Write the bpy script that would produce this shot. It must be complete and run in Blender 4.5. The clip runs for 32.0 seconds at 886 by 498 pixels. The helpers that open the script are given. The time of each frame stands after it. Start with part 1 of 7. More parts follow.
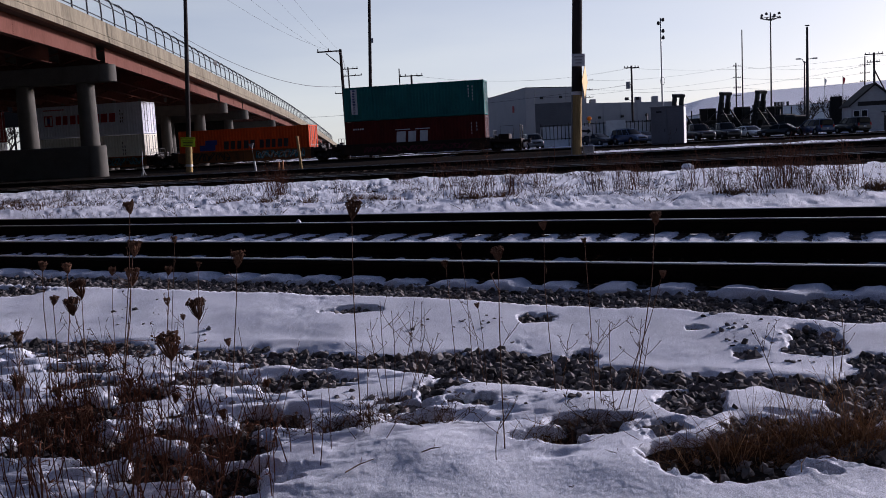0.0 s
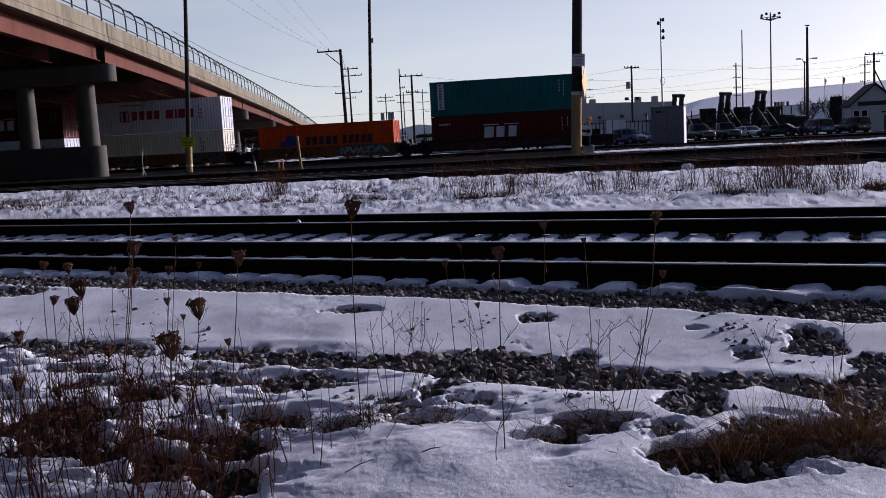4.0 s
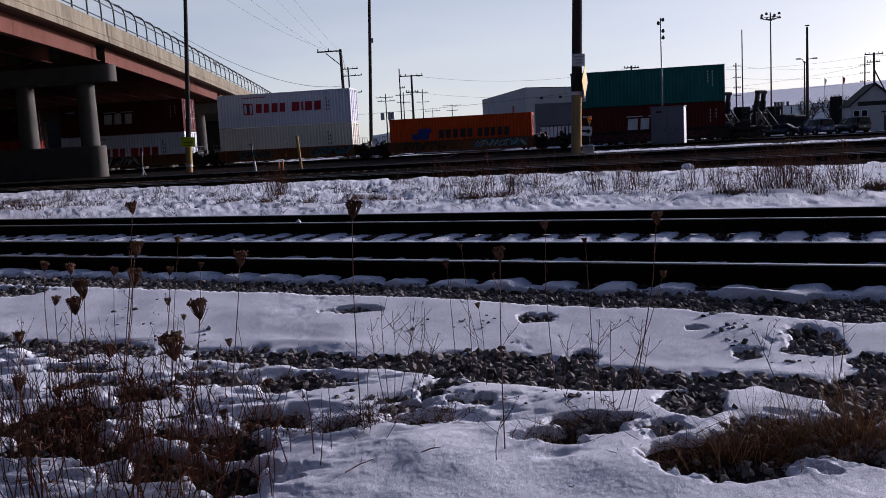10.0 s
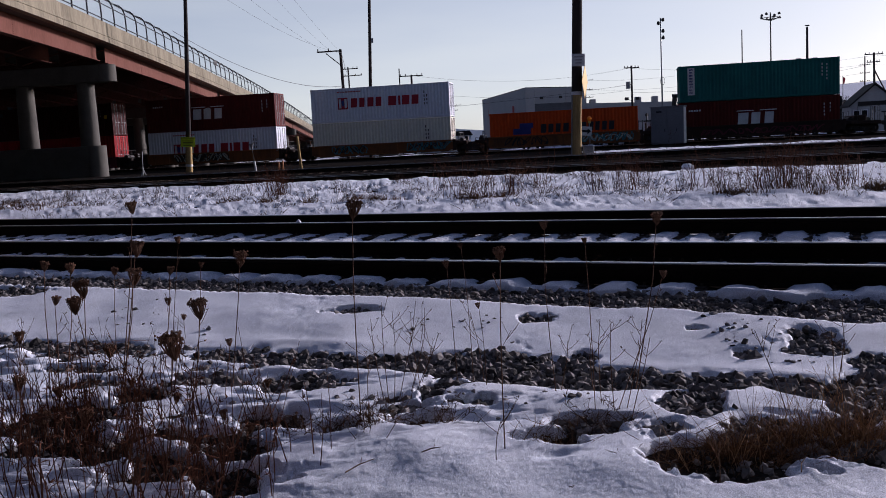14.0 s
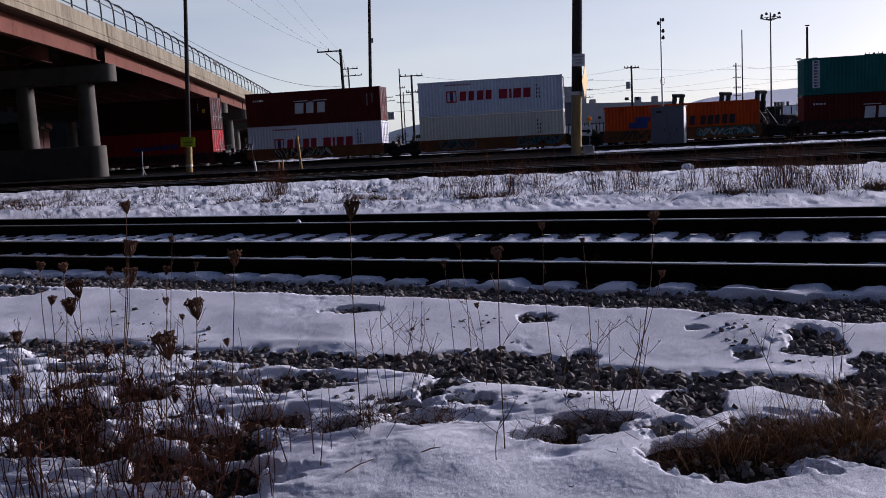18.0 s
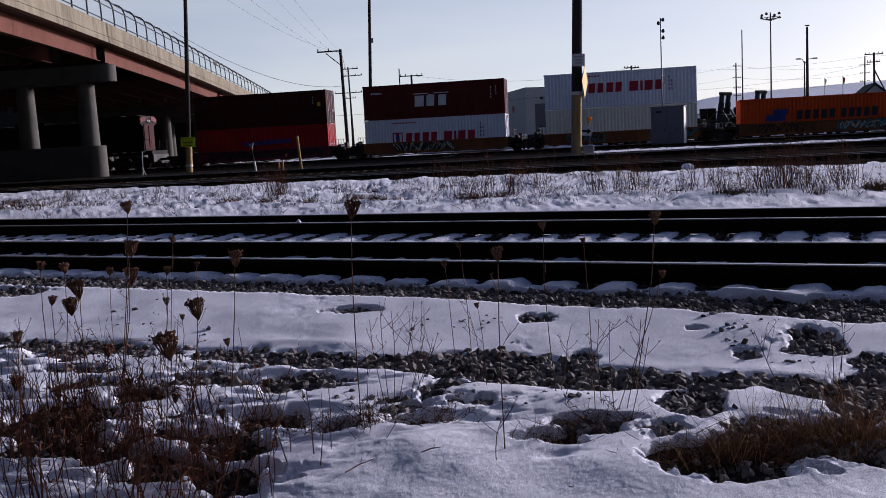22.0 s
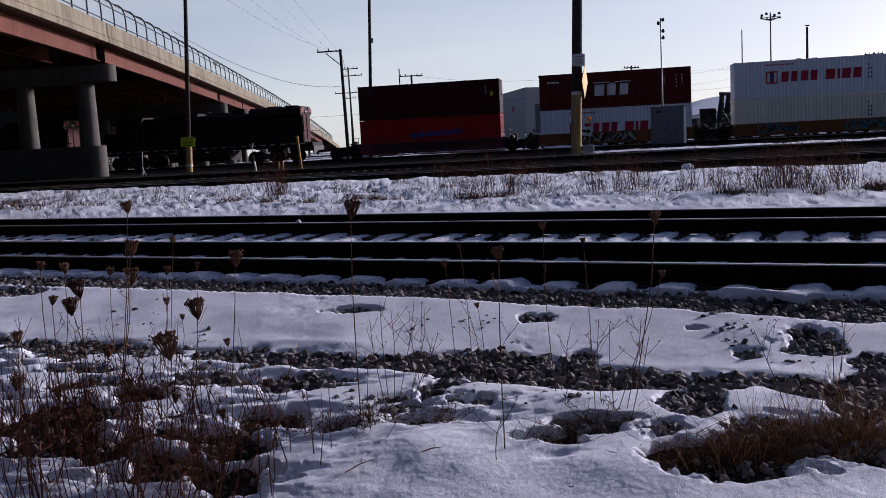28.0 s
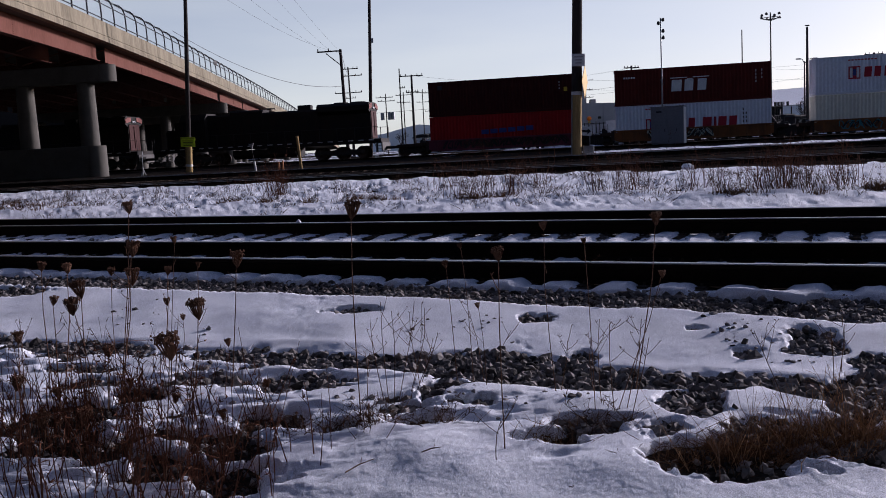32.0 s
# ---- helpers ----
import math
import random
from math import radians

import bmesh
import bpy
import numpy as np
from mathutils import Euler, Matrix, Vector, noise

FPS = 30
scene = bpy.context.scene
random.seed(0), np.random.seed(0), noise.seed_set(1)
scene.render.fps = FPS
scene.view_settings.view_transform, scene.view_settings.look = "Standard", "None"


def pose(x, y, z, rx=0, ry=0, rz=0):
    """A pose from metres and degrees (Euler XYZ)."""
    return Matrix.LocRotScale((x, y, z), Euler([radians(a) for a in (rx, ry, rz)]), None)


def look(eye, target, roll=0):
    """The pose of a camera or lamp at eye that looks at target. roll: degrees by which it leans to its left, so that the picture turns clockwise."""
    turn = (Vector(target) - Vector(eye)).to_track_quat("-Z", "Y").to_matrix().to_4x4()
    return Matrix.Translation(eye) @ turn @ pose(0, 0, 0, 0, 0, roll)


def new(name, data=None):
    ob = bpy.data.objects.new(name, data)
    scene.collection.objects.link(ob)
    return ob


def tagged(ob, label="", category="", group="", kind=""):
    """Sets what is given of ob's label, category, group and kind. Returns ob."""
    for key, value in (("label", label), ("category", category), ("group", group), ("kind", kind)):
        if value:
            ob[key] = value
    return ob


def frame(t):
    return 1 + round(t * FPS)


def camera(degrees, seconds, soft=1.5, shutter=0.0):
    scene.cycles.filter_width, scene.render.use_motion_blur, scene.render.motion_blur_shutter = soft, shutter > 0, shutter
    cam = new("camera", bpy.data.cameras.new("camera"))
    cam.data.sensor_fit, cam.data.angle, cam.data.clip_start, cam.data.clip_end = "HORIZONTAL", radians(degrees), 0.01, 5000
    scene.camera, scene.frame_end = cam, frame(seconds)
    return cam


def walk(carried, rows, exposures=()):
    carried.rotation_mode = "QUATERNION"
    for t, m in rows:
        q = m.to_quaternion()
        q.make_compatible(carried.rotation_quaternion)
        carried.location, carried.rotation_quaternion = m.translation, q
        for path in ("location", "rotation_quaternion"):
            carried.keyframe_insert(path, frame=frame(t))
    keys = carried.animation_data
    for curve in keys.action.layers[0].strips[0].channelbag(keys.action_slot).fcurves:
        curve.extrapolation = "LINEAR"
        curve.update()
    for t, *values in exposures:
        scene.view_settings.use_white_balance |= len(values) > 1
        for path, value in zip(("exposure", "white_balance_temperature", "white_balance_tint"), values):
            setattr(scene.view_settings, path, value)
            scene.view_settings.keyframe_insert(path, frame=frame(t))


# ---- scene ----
EXPOSURE, KELVIN, TINT = 0.22, 5950, 25
# camera: held still on the bank beside the near tracks
cam = camera(51.75, 32.0, soft=0.9)
EYE = (0.0, 0.0, 1.255)
VIEW = look(EYE, (0.0, 9.937, 1.255 - 1.118), -2.92)
walk(cam, [(0.0, VIEW), (32.0, VIEW)], [(0.0, EXPOSURE, KELVIN, TINT), (32.0, EXPOSURE, KELVIN, TINT)])

# ---- light: low winter sun from the right and beyond, clear hazy sky ----
SUN_AZ, SUN_EL = radians(56), radians(13.5)
world = bpy.data.worlds.new("winter_sky")
scene.world = world
world.use_nodes = True
wn, wl = world.node_tree.nodes, world.node_tree.links
sky = wn.new("ShaderNodeTexSky")
sky.sky_type = "NISHITA"
sky.sun_disc = False
sky.sun_elevation, sky.sun_rotation = SUN_EL, SUN_AZ
sky.air_density, sky.dust_density, sky.ozone_density = 0.55, 1.2, 1.2
wn["Background"].inputs["Strength"].default_value = 0.085
# pale winter haze, thickest at the horizon all round
geo, sep, low_air, haze = (wn.new("ShaderNode" + k) for k in ("TexCoord", "SeparateXYZ", "MapRange", "Mix"))
low_air.inputs["From Min"].default_value, low_air.inputs["From Max"].default_value = 0.0, 0.48
low_air.inputs["To Min"].default_value, low_air.inputs["To Max"].default_value = 0.62, 0.0
haze.data_type = "RGBA"
wl.new(geo.outputs["Generated"], sep.inputs[0])
wl.new(sep.outputs["Z"], low_air.inputs["Value"])
sq, st, sm, sf = (wn.new("ShaderNode" + k) for k in ("Mapping", "TexNoise", "MapRange", "Math"))
sq.inputs["Scale"].default_value, sq.inputs["Rotation"].default_value = (1.0, 1.0, 6.0), (0.1, 0.25, 0.3)
st.inputs["Scale"].default_value, st.inputs["Detail"].default_value = 2.2, 6
sm.inputs["From Min"].default_value, sm.inputs["From Max"].default_value = 0.35, 0.7
sm.inputs["To Min"].default_value, sm.inputs["To Max"].default_value = 0.82, 1.22
sf.operation = "MULTIPLY"
wl.new(geo.outputs["Generated"], sq.inputs["Vector"])
wl.new(sq.outputs["Vector"], st.inputs["Vector"])
wl.new(st.outputs["Fac"], sm.inputs["Value"])
wl.new(low_air.outputs["Result"], sf.inputs[0])
wl.new(sm.outputs["Result"], sf.inputs[1])
wl.new(sf.outputs["Value"], haze.inputs["Factor"])
# the haze scatters most light forwards, so it is dimmer away from the sun
toward, ahead, glow_ = (wn.new("ShaderNode" + k) for k in ("VectorMath", "MapRange", "VectorMath"))
toward.operation, glow_.operation = "DOT_PRODUCT", "SCALE"
toward.inputs[1].default_value = (math.sin(SUN_AZ), math.cos(SUN_AZ), 0)
ahead.inputs["From Min"].default_value, ahead.inputs["From Max"].default_value = -0.55, 0.1
ahead.inputs["To Min"].default_value, ahead.inputs["To Max"].default_value = 0.12, 1.0
glow_.inputs[0].default_value = (8.55, 9.05, 7.5)
wl.new(geo.outputs["Generated"], toward.inputs[0])
wl.new(toward.outputs["Value"], ahead.inputs["Value"])
wl.new(ahead.outputs["Result"], glow_.inputs["Scale"])
wl.new(glow_.outputs["Vector"], haze.inputs["B"])
# so is the clear air above it
clear_, dome = wn.new("ShaderNodeMapRange"), wn.new("ShaderNodeVectorMath")
dome.operation = "SCALE"
clear_.inputs["From Min"].default_value, clear_.inputs["From Max"].default_value = -0.7, 0.1
clear_.inputs["To Min"].default_value, clear_.inputs["To Max"].default_value = 0.75, 1.0
wl.new(toward.outputs["Value"], clear_.inputs["Value"])
# and the air is thinnest, so darkest, overhead
high, both = wn.new("ShaderNodeMapRange"), wn.new("ShaderNodeMath")
high.inputs["From Min"].default_value, high.inputs["From Max"].default_value = 0.2, 0.75
high.inputs["To Min"].default_value, high.inputs["To Max"].default_value = 1.1, 0.9
both.operation = "MULTIPLY"
wl.new(sep.outputs["Z"], high.inputs["Value"])
wl.new(high.outputs["Result"], both.inputs[0])
wl.new(clear_.outputs["Result"], both.inputs[1])
wl.new(sky.outputs["Color"], dome.inputs[0])
wl.new(both.outputs["Value"], dome.inputs["Scale"])
wl.new(dome.outputs["Vector"], haze.inputs["A"])
wl.new(haze.outputs["Result"], wn["Background"].inputs["Color"])
sun = new("sun", bpy.data.lights.new("sun", "SUN"))
sun.data.energy, sun.data.angle, sun.data.color = 3.8, radians(4.0), (1.0, 0.94, 0.89)
SUN_DIR = Vector((math.sin(SUN_AZ) * math.cos(SUN_EL), math.cos(SUN_AZ) * math.cos(SUN_EL), math.sin(SUN_EL)))
sun.matrix_world = look(SUN_DIR * 100, (0, 0, 0))


# ---- mesh building ----
class MB:
    """Collects vertices and faces of one mesh."""

    def __init__(self):
        self.v, self.f, self.s = [], [], []

    def add(self, verts, faces, smooth=False):
        o = len(self.v)
        self.v += [tuple(p) for p in verts]
        self.f += [[o + i for i in q] for q in faces]
        self.s += [smooth] * len(faces)
        return self

    def box(self, c, size, m=None, bevel=0.0):
        """A box round c, its edges chamfered by bevel."""
        hx, hy, hz = (k / 2 for k in size)
        if bevel <= 0:
            vs = [Vector((x * hx, y * hy, z * hz)) for x in (-1, 1) for y in (-1, 1) for z in (-1, 1)]
            fs = [(0, 1, 3, 2), (4, 6, 7, 5), (0, 4, 5, 1), (2, 3, 7, 6), (0, 2, 6, 4), (1, 5, 7, 3)]
        else:
            b = min(bevel, hx * 0.9, hy * 0.9, hz * 0.9)
            vs, idx = [], {}
            for x in (-1, 1):
                for y in (-1, 1):
                    for z in (-1, 1):
                        for a in range(3):
                            p = [x * (hx - b), y * (hy - b), z * (hz - b)]
                            p[a] = (x * hx, y * hy, z * hz)[a]
                            idx[(x, y, z, a)] = len(vs)
                            vs.append(Vector(p))
            fs = []
            for a in range(3):
                u, w = [(1, 2), (2, 0), (0, 1)][a]
                for sgn in (-1, 1):
                    q = []
                    for su, sw in ((-1, -1), (1, -1), (1, 1), (-1, 1)):
                        k = [0, 0, 0]
                        k[a], k[u], k[w] = sgn, su, sw
                        q.append(idx[(*k, a)])
                    fs.append(q if sgn > 0 else q[::-1])
                for su in (-1, 1):
                    for sw in (-1, 1):
                        k0, k1 = [0, 0, 0], [0, 0, 0]
                        k0[a], k0[u], k0[w] = -1, su, sw
                        k1[a], k1[u], k1[w] = 1, su, sw
                        q = [idx[(*k0, u)], idx[(*k1, u)], idx[(*k1, w)], idx[(*k0, w)]]
                        fs.append(q if su * sw < 0 else q[::-1])
            for x in (-1, 1):
                for y in (-1, 1):
                    for z in (-1, 1):
                        q = [idx[(x, y, z, a)] for a in range(3)]
                        fs.append(q if x * y * z > 0 else q[::-1])
        c = Vector(c)
        vs = [(m @ p if m else p) + c for p in vs]
        return self.add(vs, fs)

    def span(self, lo, hi, bevel=0.0):
        lo, hi = Vector(lo), Vector(hi)
        return self.box((lo + hi) / 2, hi - lo, None, bevel)

    def tube(self, pts, radii, n=8, caps=True, smooth=True):
        """A round bar through pts with a radius at each."""
        pts = [Vector(p) for p in pts]
        rings = []
        for i, p in enumerate(pts):
            d = (pts[min(i + 1, len(pts) - 1)] - pts[max(i - 1, 0)]).normalized()
            a = Vector((0, 0, 1)) if abs(d.z) < 0.9 else Vector((1, 0, 0))
            u = d.cross(a).normalized()
            w = d.cross(u)
            r = radii[i] if isinstance(radii, (list, tuple)) else radii
            rings.append([p + (u * math.cos(6.28318 * k / n) + w * math.sin(6.28318 * k / n)) * r for k in range(n)])
        vs = [q for ring in rings for q in ring]
        fs = [(i * n + k, (i + 1) * n + k, (i + 1) * n + (k + 1) % n, i * n + (k + 1) % n) for i in range(len(pts) - 1) for k in range(n)]
        self.add(vs, fs, smooth)
        if caps:
            e = (len(pts) - 1) * n
            self.add(vs[:n], [list(range(n))])
            self.add(vs[e:], [list(range(n))[::-1]])
        return self

    def prism(self, poly, axis, a, b):
        """A closed outline in the two other axes, drawn out along axis from a to b."""
        n = len(poly)

        def at(p, h):
            return {0: (h, p[0], p[1]), 1: (p[0], h, p[1]), 2: (p[0], p[1], h)}[axis]
        vs = [at(p, a) for p in poly] + [at(p, b) for p in poly]
        fs = [(i, (i + 1) % n, n + (i + 1) % n, n + i) for i in range(n)] + [list(range(n))[::-1], list(range(n, 2 * n))]
        return self.add(vs, fs)

    def lathe(self, prof, n=20, m=None):
        """A turned body: (radius, height) pairs round z."""
        vs = [Vector((r * math.cos(6.28318 * k / n), r * math.sin(6.28318 * k / n), h)) for r, h in prof for k in range(n)]
        if m:
            vs = [m @ p for p in vs]
        fs = [(i * n + k, i * n + (k + 1) % n, (i + 1) * n + (k + 1) % n, (i + 1) * n + k) for i in range(len(prof) - 1) for k in range(n)]
        return self.add(vs, fs, True)

    def mesh(self, name, material):
        me = bpy.data.meshes.new(name)
        me.from_pydata(self.v, [], self.f)
        me.polygons.foreach_set("use_smooth", self.s)
        me.update()
        bm = bmesh.new()
        bm.from_mesh(me)
        bmesh.ops.recalc_face_normals(bm, faces=bm.faces)
        bm.to_mesh(me)
        bm.free()
        if material:
            me.materials.append(material)
        return me


def thing(name, m, label, category, group="", kind=""):
    """An Empty at a thing's base that carries its parts."""
    ob = new(name)
    ob.empty_display_size = 0.2
    ob.matrix_basis = m
    return tagged(ob, label, category, group, kind)


def part(name, mb, material, parent, label="", m=None):
    ob = new(name, mb.mesh(name, material) if isinstance(mb, MB) else mb)
    ob.parent = parent
    if m is not None:
        ob.matrix_basis = m
    return tagged(ob, label)


def solo(name, mb, material, label, category, m=None, group="", kind=""):
    """A thing of one mesh."""
    ob = new(name, mb.mesh(name, material) if isinstance(mb, MB) else mb)
    if m is not None:
        ob.matrix_basis = m
    return tagged(ob, label, category, group, kind)


# ---- materials ----
def material(name, color, rough=0.7, metal=0.0, fine=30.0, coarse=2.0, vary=0.25, second=None, amount=0.5, bump=0.15, spec=0.4, stretch=(1, 1, 1), per_object=0.0, island=0.0):
    """Principled surface with grain and larger stains; second: the colour of the stains."""
    mt = bpy.data.materials.new(name)
    mt.use_nodes = True
    N, K = mt.node_tree.nodes, mt.node_tree.links
    bs = N["Principled BSDF"]
    co = N.new("ShaderNodeTexCoord")
    info = N.new("ShaderNodeObjectInfo")
    mp = N.new("ShaderNodeVectorMath")
    mp.operation = "MULTIPLY_ADD"
    mp.inputs[1].default_value = stretch
    K.new(co.outputs["Object"], mp.inputs[0])
    sh = N.new("ShaderNodeVectorMath")
    sh.operation = "SCALE"
    sh.inputs[0].default_value = (7.3, 5.1, 9.7)
    K.new(info.outputs["Random"], sh.inputs["Scale"])
    K.new(sh.outputs[0], mp.inputs[2])
    n1, n2_ = N.new("ShaderNodeTexNoise"), N.new("ShaderNodeTexNoise")
    n1.inputs["Scale"].default_value, n1.inputs["Detail"].default_value = fine, 5
    n2_.inputs["Scale"].default_value, n2_.inputs["Detail"].default_value = coarse, 6
    n2_.inputs["Roughness"].default_value = 0.65
    K.new(mp.outputs[0], n1.inputs["Vector"])
    K.new(mp.outputs[0], n2_.inputs["Vector"])
    ramp = N.new("ShaderNodeMapRange")
    ramp.inputs["From Min"].default_value, ramp.inputs["From Max"].default_value = 0.42, 0.68
    K.new(n2_.outputs["Fac"], ramp.inputs["Value"])
    mul = N.new("ShaderNodeMath")
    mul.operation = "MULTIPLY"
    mul.inputs[1].default_value = amount
    K.new(ramp.outputs[0], mul.inputs[0])
    mix = N.new("ShaderNodeMix")
    mix.data_type = "RGBA"
    mix.inputs["A"].default_value = (*color, 1)
    s2c = second if second else tuple(c * 0.6 for c in color)
    mix.inputs["B"].default_value = (*s2c, 1)
    K.new(mul.outputs[0], mix.inputs["Factor"])
    hsv = N.new("ShaderNodeHueSaturation")
    K.new(mix.outputs["Result"], hsv.inputs["Color"])
    vr = N.new("ShaderNodeMapRange")
    vr.inputs["From Min"].default_value, vr.inputs["From Max"].default_value = 0.3, 0.7
    vr.inputs["To Min"].default_value, vr.inputs["To Max"].default_value = 1 - vary, 1 + vary
    K.new(n1.outputs["Fac"], vr.inputs["Value"])
    last = vr.outputs[0]
    for k, sock in ((per_object, info.outputs["Random"]), (island, None)):
        if k:
            if sock is None:
                geo = N.new("ShaderNodeNewGeometry")
                sock = geo.outputs["Random Per Island"]
            r = N.new("ShaderNodeMapRange")
            r.inputs["To Min"].default_value, r.inputs["To Max"].default_value = 1 - k, 1 + k
            K.new(sock, r.inputs["Value"])
            mm = N.new("ShaderNodeMath")
            mm.operation = "MULTIPLY"
            K.new(last, mm.inputs[0])
            K.new(r.outputs[0], mm.inputs[1])
            last = mm.outputs[0]
    K.new(last, hsv.inputs["Value"])
    K.new(hsv.outputs["Color"], bs.inputs["Base Color"])
    rr = N.new("ShaderNodeMapRange")
    rr.inputs["To Min"].default_value, rr.inputs["To Max"].default_value = max(rough - 0.12, 0.03), min(rough + 0.12, 1)
    K.new(n2_.outputs["Fac"], rr.inputs["Value"])
    K.new(rr.outputs[0], bs.inputs["Roughness"])
    bs.inputs["Metallic"].default_value = metal
    bs.inputs["Specular IOR Level"].default_value = spec
    if bump:
        bp = N.new("ShaderNodeBump")
        bp.inputs["Strength"].default_value = bump
        bp.inputs["Distance"].default_value = 0.6 / fine
        K.new(n1.outputs["Fac"], bp.inputs["Height"])
        K.new(bp.outputs[0], bs.inputs["Normal"])
    return mt


def glow(name, color, strength):
    mt = material(name, color, 0.3, bump=0)
    b = mt.node_tree.nodes["Principled BSDF"]
    b.inputs["Emission Color"].default_value = (*color, 1)
    b.inputs["Emission Strength"].default_value = strength
    return mt


M_SNOW = material("snow", (0.78, 0.80, 0.88), 0.72, fine=170, coarse=2.2, vary=0.42, second=(0.66, 0.68, 0.73), amount=0.7, bump=1.0, spec=0.25)
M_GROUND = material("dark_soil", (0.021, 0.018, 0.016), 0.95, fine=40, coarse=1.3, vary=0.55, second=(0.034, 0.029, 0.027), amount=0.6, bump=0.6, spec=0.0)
M_STONE = material("ballast_stone", (0.175, 0.16, 0.155), 0.8, fine=25, coarse=3, vary=0.3, second=(0.04, 0.038, 0.038), amount=0.6, bump=0.3, island=0.75, spec=0.12)
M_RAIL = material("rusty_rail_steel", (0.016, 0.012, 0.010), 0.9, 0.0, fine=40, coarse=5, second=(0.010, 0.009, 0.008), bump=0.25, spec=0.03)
M_RAILTOP = material("polished_rail_head", (0.52, 0.51, 0.50), 0.34, 1.0, fine=60, coarse=3, vary=0.08, bump=0.04)
M_TIE = material("creosoted_timber", (0.055, 0.042, 0.034), 0.95, fine=18, coarse=2, vary=0.4, second=(0.10, 0.085, 0.07), bump=0.5, spec=0.0, stretch=(4, 0.6, 4), per_object=0.25)
# far darker than the parapet's concrete: shade under the deck is in this colour
M_CONC = material("weathered_shade_dark_concrete", (0.12, 0.112, 0.098), 0.9, fine=22, coarse=0.9, vary=0.14, second=(0.08, 0.076, 0.07), amount=0.75, bump=0.25, spec=0.2)
M_PARAPET = material("stained_parapet_concrete", (0.27, 0.235, 0.165), 0.9, fine=12, coarse=0.8, vary=0.15, second=(0.13, 0.11, 0.078), amount=0.85, bump=0.2, spec=0.2, stretch=(1.6, 1.6, 0.35))
M_GIRDER = material("brown_painted_girder", (0.155, 0.062, 0.045), 0.8, fine=8, coarse=0.7, vary=0.1, second=(0.11, 0.042, 0.030), amount=0.7, spec=0.1, bump=0.08, stretch=(1, 1, 0.4))
M_GALV = material("galvanised_steel", (0.30, 0.31, 0.33), 0.5, 0.7, fine=40, coarse=4, vary=0.12, bump=0.05)
M_DARKSTEEL = material("dark_steel", (0.035, 0.034, 0.036), 0.6, 0.5, fine=30, coarse=3, vary=0.25, second=(0.06, 0.045, 0.035), bump=0.12)
M_BLACK = material("black_car_paint", (0.012, 0.012, 0.013), 0.55, fine=20, coarse=2, vary=0.3, second=(0.03, 0.024, 0.02), bump=0.1, spec=0.3)
M_WOODPOLE = material("weathered_pole_timber", (0.46, 0.32, 0.14), 0.9, fine=14, coarse=2.2, vary=0.25, second=(0.27, 0.18, 0.085), amount=0.8, bump=0.5, stretch=(5, 5, 0.35), spec=0.15)
M_DARKPOLE = material("tarred_pole_timber", (0.045, 0.038, 0.036), 0.9, fine=14, coarse=2.2, vary=0.3, bump=0.4, stretch=(5, 5, 0.35), spec=0.15)


# ---- the plan: tracks, ground and snow ----
NEAR = 0.464        # the near tracks' turn from the line of sight's normal
TRAIN = 0.185       # the train's track
TRAIN_N, TRAIN_Z = 78.19, 0.58
YARD = 0.25


def frame_of(turn):
    return np.array((math.cos(turn), -math.sin(turn))), np.array((math.sin(turn), math.cos(turn)))


dN, nN = frame_of(NEAR)
dT, nT = frame_of(TRAIN)
dY, nY = frame_of(YARD)


def lattice(ix, iy, seed):
    h = (ix.astype(np.int64) * 374761393 + iy.astype(np.int64) * 668265263 + seed * 974634777) & 0x7FFFFFFF
    h = ((h ^ (h >> 13)) * 1274126177) & 0x7FFFFFFF
    return ((h ^ (h >> 16)) & 0xFFFF) / 65535.0


def vnoise(x, y, seed=0):
    ix, iy = np.floor(x), np.floor(y)
    fx, fy = x - ix, y - iy
    fx, fy = fx * fx * (3 - 2 * fx), fy * fy * (3 - 2 * fy)
    a, b = lattice(ix, iy, seed), lattice(ix + 1, iy, seed)
    c, d = lattice(ix, iy + 1, seed), lattice(ix + 1, iy + 1, seed)
    return (a + (b - a) * fx) * (1 - fy) + (c + (d - c) * fx) * fy - 0.5


def fbm(x, y, seed=0, octaves=4, gain=0.5):
    t, k, amp = 0.0, 1.0, 1.0
    for o in range(octaves):
        t = t + vnoise(x * k + 13.7 * o, y * k - 7.1 * o, seed + o) * amp
        k, amp = k * 2.03, amp * gain
    return t


def ground_z(x, y, smooth=False):
    """Height of the bare ground; smooth: without its lumps."""
    x, y = np.asarray(x, float), np.asarray(y, float)
    n = x * nN[0] + y * nN[1]
    near = np.interp(n, [-60, 1.5, 3.0, 4.4, 5.0, 5.5, 6.2, 7.12, 9.7, 10.4, 11.2, 13.8, 14.6, 16.5],
                     [-0.6, -0.33, -0.26, -0.19, -0.165, -0.145, -0.085, -0.014, -0.014, -0.07, -0.03, -0.014, -0.10, -0.06])
    far = np.interp(y, [14, 22, 31, 34, 45, 84, 100, 130, 170, 3000], [-0.06, 0.02, 0.17, 0.20, 0.36, 0.40, 0.38, 0.38, 0.12, 0.12])
    w = np.clip((n - 14.6) / 2.0, 0, 1)
    z = near * (1 - w) + far * w
    k = np.clip((9 - np.hypot(x, y)) / 4, 0.25, 1)
    z = z + k * 0.05 * fbm(x * 0.9, y * 0.9, 3, 2)
    if not smooth:
        z = z + k * (0.012 * fbm(x * 3.5, y * 3.5, 7, 2) + 0.02 * fbm(x * 6, y * 6, 9, 3))
    return z


